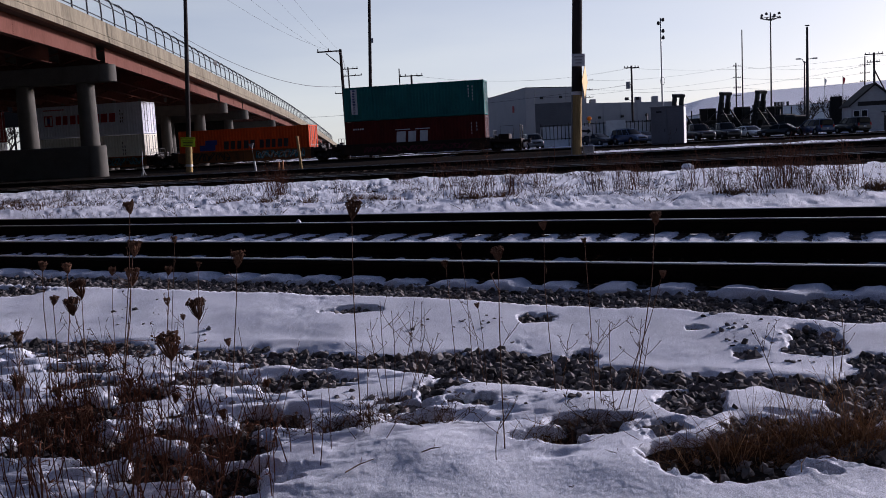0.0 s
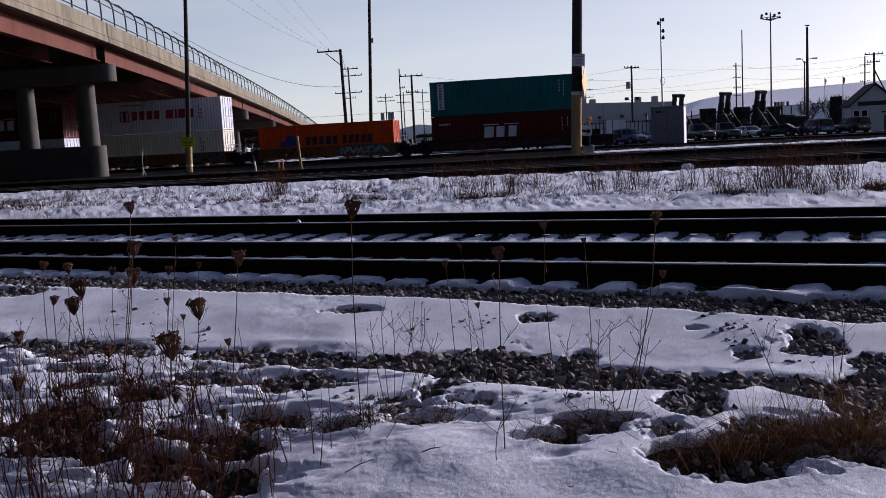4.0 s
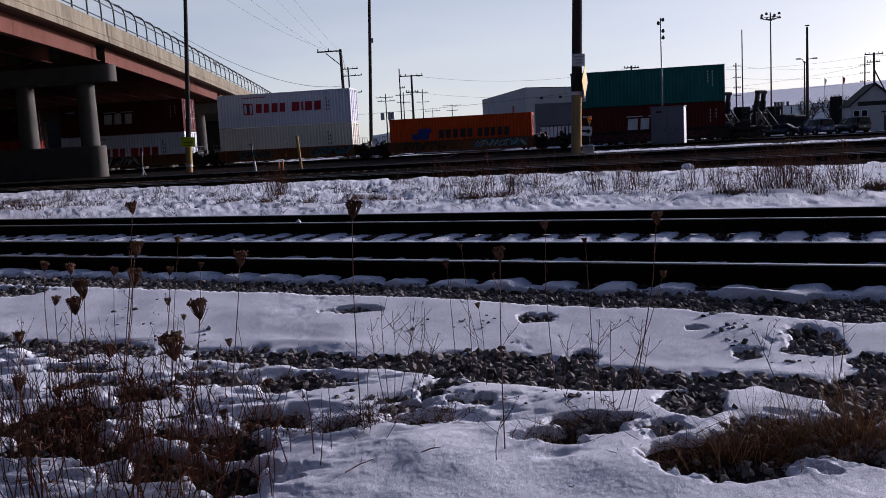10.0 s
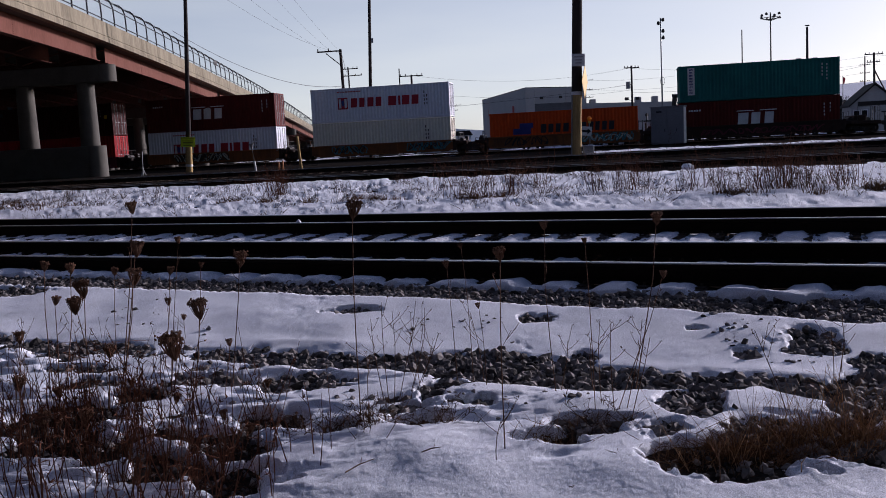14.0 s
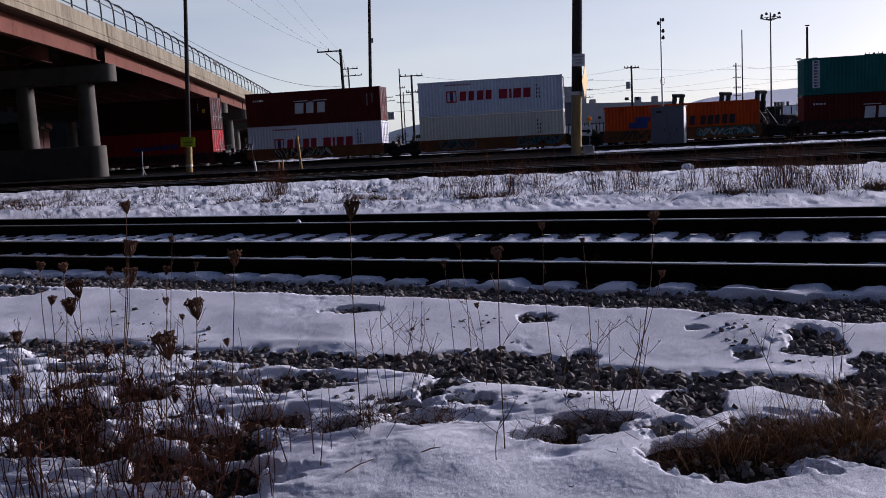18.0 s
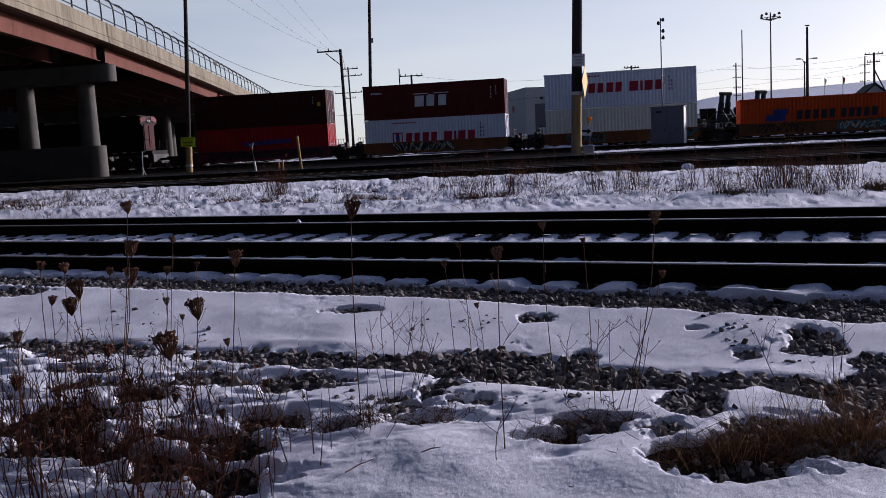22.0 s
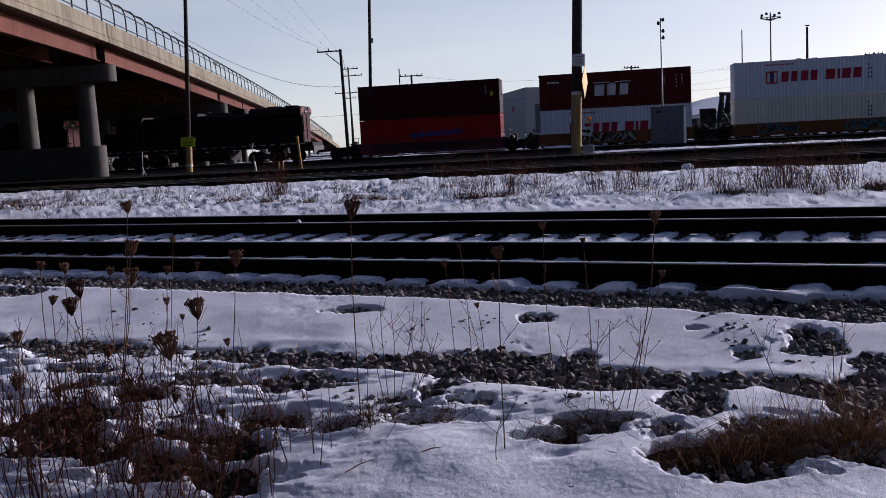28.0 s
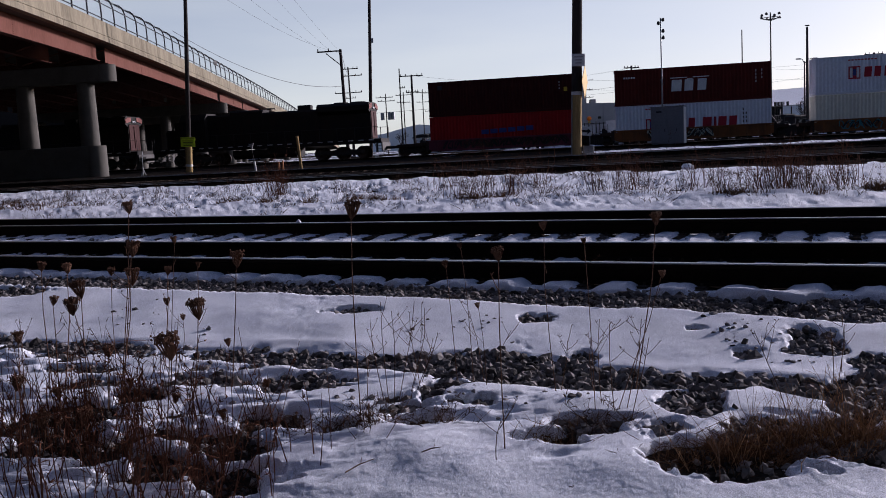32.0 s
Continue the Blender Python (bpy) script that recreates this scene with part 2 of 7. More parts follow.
# bare hollows in the snow: centre across and along the near tracks, half sizes
HOLLOWS = [(3.89, -3.04, 0.11, 0.23), (3.50, -2.98, 0.16, 0.22), (3.67, -4.38, 0.20, 0.30), (3.40, -3.98, 0.15, 0.28), (3.23, -3.26, 0.11, 0.25),
           (3.13, -2.75, 0.15, 0.24), (4.04, -2.25, 0.10, 0.10), (4.12, -4.21, 0.13, 0.28), (4.22, -1.38, 0.12, 0.18),
           (3.94, -1.52, 0.06, 0.13), (4.23, -1.03, 0.09, 0.09), (3.95, -0.66, 0.21, 0.27), (4.35, -0.44, 0.25, 0.32),
           (4.40, -0.06, 0.28, 0.22), (3.95, -0.24, 0.06, 0.06), (4.37, -2.07, 0.06, 0.10), (3.84, -2.61, 0.09, 0.11)]
# pits where the ballast shows
PITS = [(6.30, -2.41, 0.10, 0.14), (6.08, -0.45, 0.28, 0.21), (5.75, -0.79, 0.11, 0.07), (5.47, -1.75, 0.14, 0.10), (6.24, -1.16, 0.05, 0.05),
        (6.23, -4.01, 0.11, 0.17), (4.53, -3.15, 0.08, 0.12), (4.55, -4.00, 0.08, 0.20), (4.55, -2.41, 0.20, 0.10), (4.74, -0.95, 0.30, 0.11),
        (5.01, -0.91, 0.20, 0.10), (4.47, -4.97, 0.09, 0.22), (5.05, -0.12, 0.30, 0.22), (5.60, -0.10, 0.21, 0.12), (6.45, -8.29, 0.17, 0.32)]


# long thawed patches with soil and dead grass in them: middle and half sizes on the plan
THAWS = [(-2.07, 4.63, 0.36, 0.13), (-2.38, 5.08, 0.26, 0.16), (-1.91, 5.38, 0.17, 0.05), (-1.50, 4.70, 0.22, 0.07), (-1.18, 4.55, 0.15, 0.12), (-0.98, 4.88, 0.18, 0.07), (-1.36, 4.09, 0.20, 0.09),
         (-1.01, 4.08, 0.12, 0.07), (-1.73, 4.36, 0.18, 0.04), (-1.58, 5.81, 0.17, 0.08), (-0.95, 5.56, 0.20, 0.10), (0.68, 4.43, 0.20, 0.07), (0.49, 4.27, 0.19, 0.06), (1.18, 4.57, 0.11, 0.22),
         (0.07, 4.88, 0.12, 0.04), (1.15, 3.95, 0.24, 0.15), (1.57, 3.97, 0.28, 0.13), (-0.30, 4.79, 0.12, 0.05), (-2.38, 5.83, 0.24, 0.08)]
# drifts: middle, half sizes, height
DRIFTS = [(-0.22, 4.22, 0.44, 0.28, 0.05), (0.75, 3.80, 0.45, 0.22, 0.025), (0.62, 4.80, 0.26, 0.14, 0.03), (1.45, 4.68, 0.22, 0.12, 0.025), (0.47, 4.02, 0.09, 0.05, -0.022), (-1.3, 4.35, 0.25, 0.08, 0.03), (-1.9, 4.2, 0.4, 0.07, 0.04)]


def snow_depth(x, y):
    """Depth of the snow over the ground; below nought where it has melted."""
    n = x * nN[0] + y * nN[1]
    s = x * dN[0] + y * dN[1]
    rag = 0.16 * fbm(s * 1.3, n * 1.3, 21, 4) + 0.10 * fbm(s * 5, n * 5, 27, 3)
    lace = 0.07 * fbm(s * 11, n * 14, 29, 3)
    d = np.full(n.shape, 0.085)
    d = d + 0.08 * fbm(s * 0.9, n * 0.9, 31, 3) + 0.02 * fbm(s * 4, n * 4, 37, 3)
    nn = n + rag

    def strip(lo, hi, edge, depth):
        return -depth * np.clip((n + 0.45 * rag - lo) / edge, 0, 1) * np.clip((hi - nn) / edge, 0, 1)
    d = d + strip(np.interp(s, [-6, -3, 0], [6.68, 6.68, 6.50]), 7.16, 0.12, 0.32)
    # the strip of open ballast along the toe of the bank
    low = np.interp(s, [-5.78, -3.66, -2.73, -1.79, -0.65, -0.25, 0.1], [4.63, 4.84, 4.80, 4.74, 4.95, 4.80, 4.55])
    high = np.interp(s, [-6.33, -4.34, -2.02, -0.74, -0.19], [5.07, 5.24, 5.35, 5.27, 5.16])
    patchy = 0.16 * fbm(s * 2.2, n * 4.0, 45, 3) * np.clip((-2.4 - s) / 0.6, 0, 1)
    d = d - (0.20 - patchy - 0.05 * np.clip((-3 - s) / 1, 0, 1)) * np.clip((n + 0.7 * rag - low) / 0.12, 0, 1) * np.clip((high + 0.09 - n - 0.5 * rag) / 0.36, 0, 1)
    # the thaw under the weeds on the bank
    d = d + np.clip((-2.0 - s) / 1.0, 0, 1) * np.clip((4.9 - n) / 0.5, 0, 1) * (0.20 * fbm(x * 2.6, y * 6.5, 47, 4) + 0.02)
    d = d + np.clip((n - 3.9) / 0.3, 0, 1) * np.clip((5.0 - n) / 0.2, 0, 1) * np.clip((-1.5 - s) / 0.6, 0, 1) * (0.20 * fbm(x * 3.6, y * 9, 49, 3) + 0.03)
    for tx_, ty_, rx_, ry_ in THAWS:
        if tx_ < -0.2:
            ty_, ry_ = ty_ + 0.04, ry_ * 1.1 + 0.02
        q = np.hypot((x - tx_ + 0.6 * rag + lace) / rx_, (y - ty_ + 0.5 * rag + 0.8 * lace) / ry_)
        d = d - 0.24 * np.clip((1.35 - q) / 0.65, 0, 1)
    d = d + 0.8 * lace * np.clip((8 - n) / 1, 0, 1) * np.clip(1.2 - d / 0.05, 0, 1)
    for hn, hs, rn, rs in HOLLOWS + PITS:
        q = ((n - hn + rag * 0.7 + lace) / rn) ** 2 + ((s - hs + rag * 0.9 + lace) / rs) ** 2
        d = d - 0.25 * np.clip((1.35 - np.sqrt(q)) / 0.8, 0, 1)
    d = d + 0.12 * np.exp(-((n - 4.18) / 0.10) ** 2 - ((s + 0.23) / 0.10) ** 2)
    # snow between the rails lies low, in pillows on the timbers
    on = np.clip((n - 7.10) / 0.12, 0, 1) * np.clip((14.0 - n) / 0.2, 0, 1)
    pillow = 0.5 + 0.5 * np.cos(2 * np.pi * (s + 0.12) / 0.495)
    slab = np.clip(pillow * 2.2 - 0.5 + 0.8 * fbm(s * 3.0, n * 3.0, 53, 2), 0, 1)
    bed = 0.004 + 0.036 * slab + 0.035 * fbm(s * 2.0, n * 2.0, 51, 3) + 0.012 * fbm(s * 9, n * 9, 55, 2)
    clear = np.clip((nn - 7.35) / 0.15, 0, 1) * np.clip((9.6 - nn) / 0.15, 0, 1)
    bed = bed - 0.022 * clear + 0.035 * np.clip((7.66 - n) / 0.1, 0, 1) * np.clip(0.6 + 1.2 * slab, 0, 1)
    d = d * (1 - on) + bed * on
    # the open field, then the bare yard
    e = x * math.sin(0.35) + y * math.cos(0.35)
    fld = np.clip((n - 14.0) / 0.4, 0, 1)
    field = 0.072 + 0.06 * fbm(x * 0.5, y * 0.5, 61, 4) + 0.05 * fbm(x * 1.7, y * 1.7, 67, 3)
    field = field + (0.12 * fbm(x * 1.6, y * 0.7, 71, 4) + 0.12 * fbm(x * 6, y * 2.5, 75, 3) + 0.01) * np.clip((n - 15.5) / 3, 0, 1) * np.clip((28 - n) / 3, 0.2, 1)
    field = np.where(e > 29.3 + 0.5 * vnoise(x * 0.8, y * 0.8, 73), -0.35, field)
    d = d * (1 - fld) + field * fld
    t = x * nT[0] + y * nT[1]
    ribbon = 0.07 + 0.10 * fbm(x * 0.25, y * 0.8, 81, 4)
    for lo, hi, sel in ((56.0, 60.5, x > 9), (80.6, 83.5, np.abs(x) < 200)):
        inside = sel & (t > lo) & (t < hi)
        d = np.where(inside, ribbon, d)
    patches = 0.14 * fbm(x * 0.18, y * 0.6, 91, 4) - 0.085
    d = np.where((t > 40) & (t < 76) & (d < -0.2), np.maximum(d, patches), d)
    far = (t > 95)
    d = np.where(far, 0.2 * fbm(x * 0.06, y * 0.06, 95, 3) - 0.03, d)
    return d


def sheet(name, mat, fn, rows_px, cols_px, keep=None):
    """One sheet of ground from underfoot to the horizon, finest where it is nearest."""
    near_r = 1.45 * 1617 / np.arange(690, 30, -rows_px)
    r = np.concatenate([[0.0, 0.4, 1.0, 1.6, 2.1, 2.5, 2.9], near_r[near_r > 3.1], np.geomspace(82, 3000, 46)])
    half = math.radians(29)
    a_in = np.linspace(-half, half, int(1568 / cols_px))
    a_out = np.linspace(half, 2 * math.pi - half, 190)[1:-1]
    a = np.concatenate([a_in, a_out])
    R, A = np.meshgrid(r, a, indexing="ij")
    X, Y = R * np.sin(A), R * np.cos(A)
    Z, D = fn(X, Y)
    nr, nc = R.shape
    i, j = np.meshgrid(np.arange(nr - 1), np.arange(nc), indexing="ij")
    k = (j + 1) % nc
    F = np.stack([i * nc + j, (i + 1) * nc + j, (i + 1) * nc + k, i * nc + k], -1).reshape(-1, 4)
    F = F[:, ::-1]
    V = np.stack([X, Y, Z], -1).reshape(-1, 3)
    if keep is not None:
        ok = D.reshape(-1) > keep
        F = F[ok[F].any(1)]
        used = np.zeros(len(V), bool)
        used[F.reshape(-1)] = True
        idx = np.cumsum(used) - 1
        V, F = V[used], idx[F]
    me = bpy.data.meshes.new(name)
    me.vertices.add(len(V))
    me.vertices.foreach_set("co", V.reshape(-1))
    me.loops.add(len(F) * 4)
    me.loops.foreach_set("vertex_index", F.reshape(-1).astype(np.int32))
    me.polygons.add(len(F))
    me.polygons.foreach_set("loop_start", np.arange(len(F), dtype=np.int32) * 4)
    me.polygons.foreach_set("loop_total", np.full(len(F), 4, np.int32))
    me.polygons.foreach_set("use_smooth", np.ones(len(F), bool))
    me.update(calc_edges=True)
    me.validate()
    me.materials.append(mat)
    return new(name, me)


def bare(x, y):
    z = ground_z(x, y)
    return z, z


def snowed(x, y):
    d = snow_depth(x, y)
    n = x * nN[0] + y * nN[1]
    crust = np.clip(d / 0.04, 0, 1) ** 0.8 * 0.024
    soft = 0.045 * (fbm(x * 0.9, y * 0.9, 31, 2) + 0.35) + 0.014 * fbm(x * 2.4, y * 2.4, 35, 2)
    h = np.where(d > 0, crust + np.clip(d / 0.13, 0, 1) * (soft + 0.025), d * 0.9)
    for mx_, my_, rx_, ry_, up_ in DRIFTS:
        h = h + np.where(d > 0, up_ * np.exp(-((x - mx_) / rx_) ** 2 - ((y - my_) / ry_) ** 2) * np.clip(d / 0.05, 0, 1), 0)
    crisp = np.clip((14.0 - n) / 1.5, 0.25, 1)
    h = np.where(d > 0, h * crisp, h)
    h = h + np.clip((n - 14.5) / 2, 0, 1) * np.where(d > 0, 0.045 + 0.07 * fbm(x * 1.6, y * 0.9, 77, 4) + 0.035 * fbm(x * 6, y * 2.5, 79, 4, 0.6), 0)
    bedded = np.clip((n - 7.10) / 0.12, 0, 1) * np.clip((14.2 - n) / 0.2, 0, 1)
    h = h * (1 - bedded) + d * bedded
    fine = np.clip((10 - np.hypot(x, y)) / 6, 0, 1)
    return ground_z(x, y, True) + h + fine * (0.003 * fbm(x * 7, y * 9, 4, 3) + 0.0026 * fbm(x * 15, y * 15, 5, 3) + 0.0022 * fbm(x * 55, y * 55, 6, 2)), d


def surface(x, y):
    z, d = snowed(np.array([float(x)]), np.array([float(y)]))
    return float(max(z[0], ground_z(x, y)))


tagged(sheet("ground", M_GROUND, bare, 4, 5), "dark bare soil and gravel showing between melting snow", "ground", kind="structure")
tagged(sheet("snow_cover", M_SNOW, snowed, 1.5, 2.2, -0.015), "thin crusted snow with melted hollows on the ground", "snow", kind="structure")


def at_near(s, n, z):
    p = dN * s + nN * n
    return (p[0], p[1], z)


# ---- tracks ----
def rail_outline():
    return [(-0.070, 0.0), (0.070, 0.0), (0.070, 0.012), (0.012, 0.034), (0.010, 0.130), (0.036, 0.142), (0.037, 0.172),
            (-0.037, 0.172), (-0.036, 0.142), (-0.010, 0.130), (-0.012, 0.034), (-0.070, 0.012)]


def track(turn, n, top, lo, hi, ties, name, sunk=0.0):
    """Two rails on timbers; lo, hi: ends along the track; ties: the stretch with single timbers."""
    d, nn = frame_of(turn)
    c = nn * n
    tr = thing(name, pose(c[0], c[1], top - 0.185, 0, 0, -math.degrees(turn)), "rusty railway track with shiny rail heads on dark timbers", "railway track", kind="structure")
    for sy in (-0.7525, 0.7525):
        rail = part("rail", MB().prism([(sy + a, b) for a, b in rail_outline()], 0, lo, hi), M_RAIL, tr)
        part("rail_head", MB().span((lo, sy - 0.033, 0.1715), (hi, sy + 0.033, 0.1855), 0.006), M_RAILTOP, rail, "worn shiny running surface")
    tie = MB().box((0, 0, -0.09), (0.225, 2.6, 0.17), None, 0.012)
    for sy in (-0.7525, 0.7525):
        tie.box((0, sy, -0.002), (0.19, 0.36, 0.014))
        for ex in (-0.06, 0.06):
            for ey in (-0.085, 0.085):
                tie.box((ex, sy + ey, 0.014), (0.022, 0.022, 0.034))
    me = tie.mesh("tie", M_TIE)
    k = math.ceil(ties[0] / 0.495)
    while k * 0.495 < ties[1]:
        o = part("tie", me, None, tr, "", pose(k * 0.495 + random.uniform(-0.02, 0.02), random.uniform(-0.04, 0.04), random.uniform(-0.008, 0.004) - sunk, 0, 0, random.uniform(-1, 1)))
        k += 1
    return tr


track(NEAR, 8.415, 0.185, -160, 60, (-26, 5), "track_1")
track(NEAR, 12.46, 0.185, -160, 60, (-34, 7), "track_2")
track(YARD, 31.9, 0.37, -220, 160, (-30, 22), "track_3", 0.03)
track(0.06, 41.6, 0.55, -220, 160, (-36, 30), "track_4", 0.03)
track(TRAIN, TRAIN_N, TRAIN_Z, -260, 220, (-60, 45), "track_5", 0.02)


# ---- ballast ----
def stones(name, spots, sizes, mat, label):
    """Broken stones, each a squashed and dented twenty-face lump."""
    rng = np.random.default_rng(5)
    g = (1 + 5 ** 0.5) / 2
    base = np.array([(-1, g, 0), (1, g, 0), (-1, -g, 0), (1, -g, 0), (0, -1, g), (0, 1, g), (0, -1, -g), (0, 1, -g), (g, 0, -1), (g, 0, 1), (-g, 0, -1), (-g, 0, 1)]) / 1.9
    tri = np.array([(0, 11, 5), (0, 5, 1), (0, 1, 7), (0, 7, 10), (0, 10, 11), (1, 5, 9), (5, 11, 4), (11, 10, 2), (10, 7, 6), (7, 1, 8), (3, 9, 4), (3, 4, 2), (3, 2, 6), (3, 6, 8), (3, 8, 9), (4, 9, 5), (2, 4, 11), (6, 2, 10), (8, 6, 7), (9, 8, 1)])
    n = len(spots)
    v = base[None] * (1 + rng.uniform(-0.28, 0.28, (n, 12, 1)))
    v = v * rng.uniform(0.6, 1.25, (n, 1, 3))
    q = rng.normal(size=(n, 4))
    q /= np.linalg.norm(q, axis=1, keepdims=True)
    w, x, y, z = q.T
    rot = np.stack([1 - 2 * (y * y + z * z), 2 * (x * y - z * w), 2 * (x * z + y * w), 2 * (x * y + z * w), 1 - 2 * (x * x + z * z), 2 * (y * z - x * w), 2 * (x * z - y * w), 2 * (y * z + x * w), 1 - 2 * (x * x + y * y)], -1).reshape(n, 3, 3)
    v = np.einsum("nij,nkj->nki", rot, v) * sizes[:, None, None] + spots[:, None, :]
    f = (tri[None] + (np.arange(n) * 12)[:, None, None]).reshape(-1, 3)
    me = bpy.data.meshes.new(name)
    me.from_pydata(v.reshape(-1, 3).tolist(), [], f.tolist())
    me.update()
    me.materials.append(mat)
    return tagged(new(name, me), label, "ballast", kind="stuff")


def scatter_stones(count, s0, s1, n0, n1, size, seed, limit=0.035):
    rng = np.random.default_rng(seed)
    s, n = rng.uniform(s0, s1, count), rng.uniform(n0, n1, count)
    x, y = s * dN[0] + n * nN[0], s * dN[1] + n * nN[1]
    ok = (np.abs(x) < 0.52 * y + 0.4) & (snow_depth(x, y) < limit)
    x, y = x[ok], y[ok]
    r = size * rng.lognormal(0, 0.5, len(x))
    r = np.minimum(r, size * 2.2)
    z = ground_z(x, y) + r * rng.uniform(-0.15, 0.55, len(x))
    return np.stack([x, y, z], -1), r


packs = [scatter_stones(34000, -16, 3, 6.5, 7.25, 0.0175, 11), scatter_stones(44000, -9, 2.5, 4.2, 5.95, 0.0185, 12), scatter_stones(4500, -7, 1.5, 2.9, 4.4, 0.012, 13, 0.0),
         scatter_stones(26000, -12, 3, 5.6, 6.9, 0.016, 14, 0.03), scatter_stones(9000, -24, 6, 9.2, 11.6, 0.018, 15, 0.02)]


def loose_stones(count, s0, s1, n0, n1, size, seed):
    """Single stones lying on the snow, gathered in loose groups."""
    rng = np.random.default_rng(seed)
    hubs = np.stack([rng.uniform(s0, s1, count // 4 + 1), rng.uniform(n0, n1, count // 4 + 1)], -1)
    p = hubs[rng.integers(0, len(hubs), count)] + rng.normal(0, 0.09, (count, 2))
    x, y = p[:, 0] * dN[0] + p[:, 1] * nN[0], p[:, 0] * dN[1] + p[:, 1] * nN[1]
    r = np.minimum(size * rng.lognormal(0, 0.45, count), size * 2)
    return np.stack([x, y, np.maximum(snowed(x, y)[0], ground_z(x, y)) - r * 0.25], -1), r


packs += [loose_stones(64, -3.6, 0.4, 5.5, 6.5, 0.017, 21), loose_stones(70, -4.5, 0.3, 4.0, 4.8, 0.015, 22), loose_stones(26, -10, -4, 5.4, 6.5, 0.015, 23)]
stones("track_ballast", np.concatenate([p[0] for p in packs]), np.concatenate([p[1] for p in packs]), M_STONE, "dark grey broken stone ballast half buried in snow")


# ---- the train: two locomotives push five wells of boxes to the right ----
def box_paint(name, color, dirt, amount=0.5):
    return material(name, color, 0.68, fine=9, coarse=0.8, vary=0.08, second=dirt, amount=amount, bump=0.05, stretch=(1, 1, 0.45), spec=0.14)


P_TEAL = box_paint("teal_paint", (0.016, 0.16, 0.145), (0.010, 0.085, 0.075))
P_OXIDE = box_paint("oxide_red_paint", (0.115, 0.014, 0.012), (0.07, 0.012, 0.010))
P_WHITE = box_paint("pale_blue_grey_paint", (0.80, 0.83, 0.90), (0.68, 0.71, 0.78), 0.35)
P_CREAM = box_paint("cream_paint", (0.86, 0.83, 0.70), (0.70, 0.66, 0.54), 0.4)
P_ORANGE = box_paint("orange_paint", (0.72, 0.085, 0.012), (0.46, 0.055, 0.012))
P_RED = box_paint("bright_red_paint", (0.36, 0.012, 0.016), (0.22, 0.012, 0.014))
P_MAROON = box_paint("dark_maroon_paint", (0.055, 0.007, 0.007), (0.035, 0.007, 0.007))
P_WELL = box_paint("rust_brown_car_paint", (0.23, 0.085, 0.03), (0.10, 0.05, 0.028), 0.9)
P_WELLDARK = box_paint("dark_car_paint", (0.030, 0.020, 0.018), (0.06, 0.03, 0.02), 0.8)
P_WELLPLUM = box_paint("plum_car_paint", (0.15, 0.035, 0.055), (0.08, 0.025, 0.03), 0.8)
P_LOCO = box_paint("black_locomotive_paint", (0.014, 0.012, 0.012), (0.03, 0.018, 0.014), 0.6)
P_LOCORED = box_paint("faded_red_locomotive_paint", (0.055, 0.010, 0.009), (0.035, 0.009, 0.008))
P_LOCOPALE = box_paint("faded_pink_locomotive_paint", (0.24, 0.085, 0.075), (0.14, 0.05, 0.045))
P_MARKRED = material("red_marking", (0.42, 0.015, 0.035), 0.6, vary=0.06, bump=0)
P_MARKWHITE = material("white_marking", (0.74, 0.74, 0.74), 0.6, vary=0.06, bump=0)
P_MARKBLUE = material("blue_marking", (0.03, 0.045, 0.22), 0.6, vary=0.06, bump=0)
P_MARKDARK = material("dark_marking", (0.03, 0.025, 0.03), 0.6, vary=0.06, bump=0)
P_SPRAYTEAL = material("teal_spray_paint", (0.05, 0.22, 0.26), 0.6, vary=0.2, bump=0)
P_SPRAYPALE = material("pale_spray_paint", (0.50, 0.52, 0.45), 0.6, vary=0.2, bump=0)
P_SPRAYBLACK = material("black_spray_paint", (0.012, 0.011, 0.014), 0.6, vary=0.2, bump=0)
M_YELLOWTAG = material("yellow_tag", (0.65, 0.42, 0.03), 0.6, vary=0.1, bump=0)
M_WHEEL = material("worn_wheel_steel", (0.09, 0.07, 0.06), 0.55, 0.8, fine=30, coarse=4, bump=0.1)

CL, CW, CH = 12.192, 2.438, 2.896


def corrugated(x0, x1, z0, z1, y, sign, pitch=0.278, deep=0.046):
    """A pressed steel wall along x whose outer face looks to sign y."""
    mb = MB()
    n = round((x1 - x0) / pitch)
    p = (x1 - x0) / n
    prof = []
    for i in range(n):
        a = x0 + i * p
        prof += [(a, 0), (a + 0.26 * p, 0), (a + 0.5 * p, deep), (a + 0.76 * p, deep)]
    prof.append((x1, 0))
    vs = []
    for x, d in prof:
        vs += [(x, y - sign * d, z0), (x, y - sign * d, z1), (x, y - sign * (d + 0.004), z0), (x, y - sign * (d + 0.004), z1)]
    fs = []
    for i in range(len(prof) - 1):
        a, b = i * 4, i * 4 + 4
        fs += [(a, b, b + 1, a + 1), (a + 2, a + 3, b + 3, b + 2), (a + 1, b + 1, b + 3, a + 3), (a, a + 2, b + 2, b)]
    return mb.add(vs, fs)


def strokes(x, z, w, h, y, kind):
    """One plain block of a marking standing on the wall at y; kind: how much of its width it fills."""
    k = {"bar": 1.0, "mid": 0.86, "top": 0.74, "low": 0.8}[kind]
    s = 0.0 if kind == "bar" else 0.07 * h
    lo, hi = y - 0.006, y - 0.001
    return MB().prism([(x, z), (x + k * w, z), (x + k * w + s, z + h), (x + s, z + h)], 1, lo, hi)


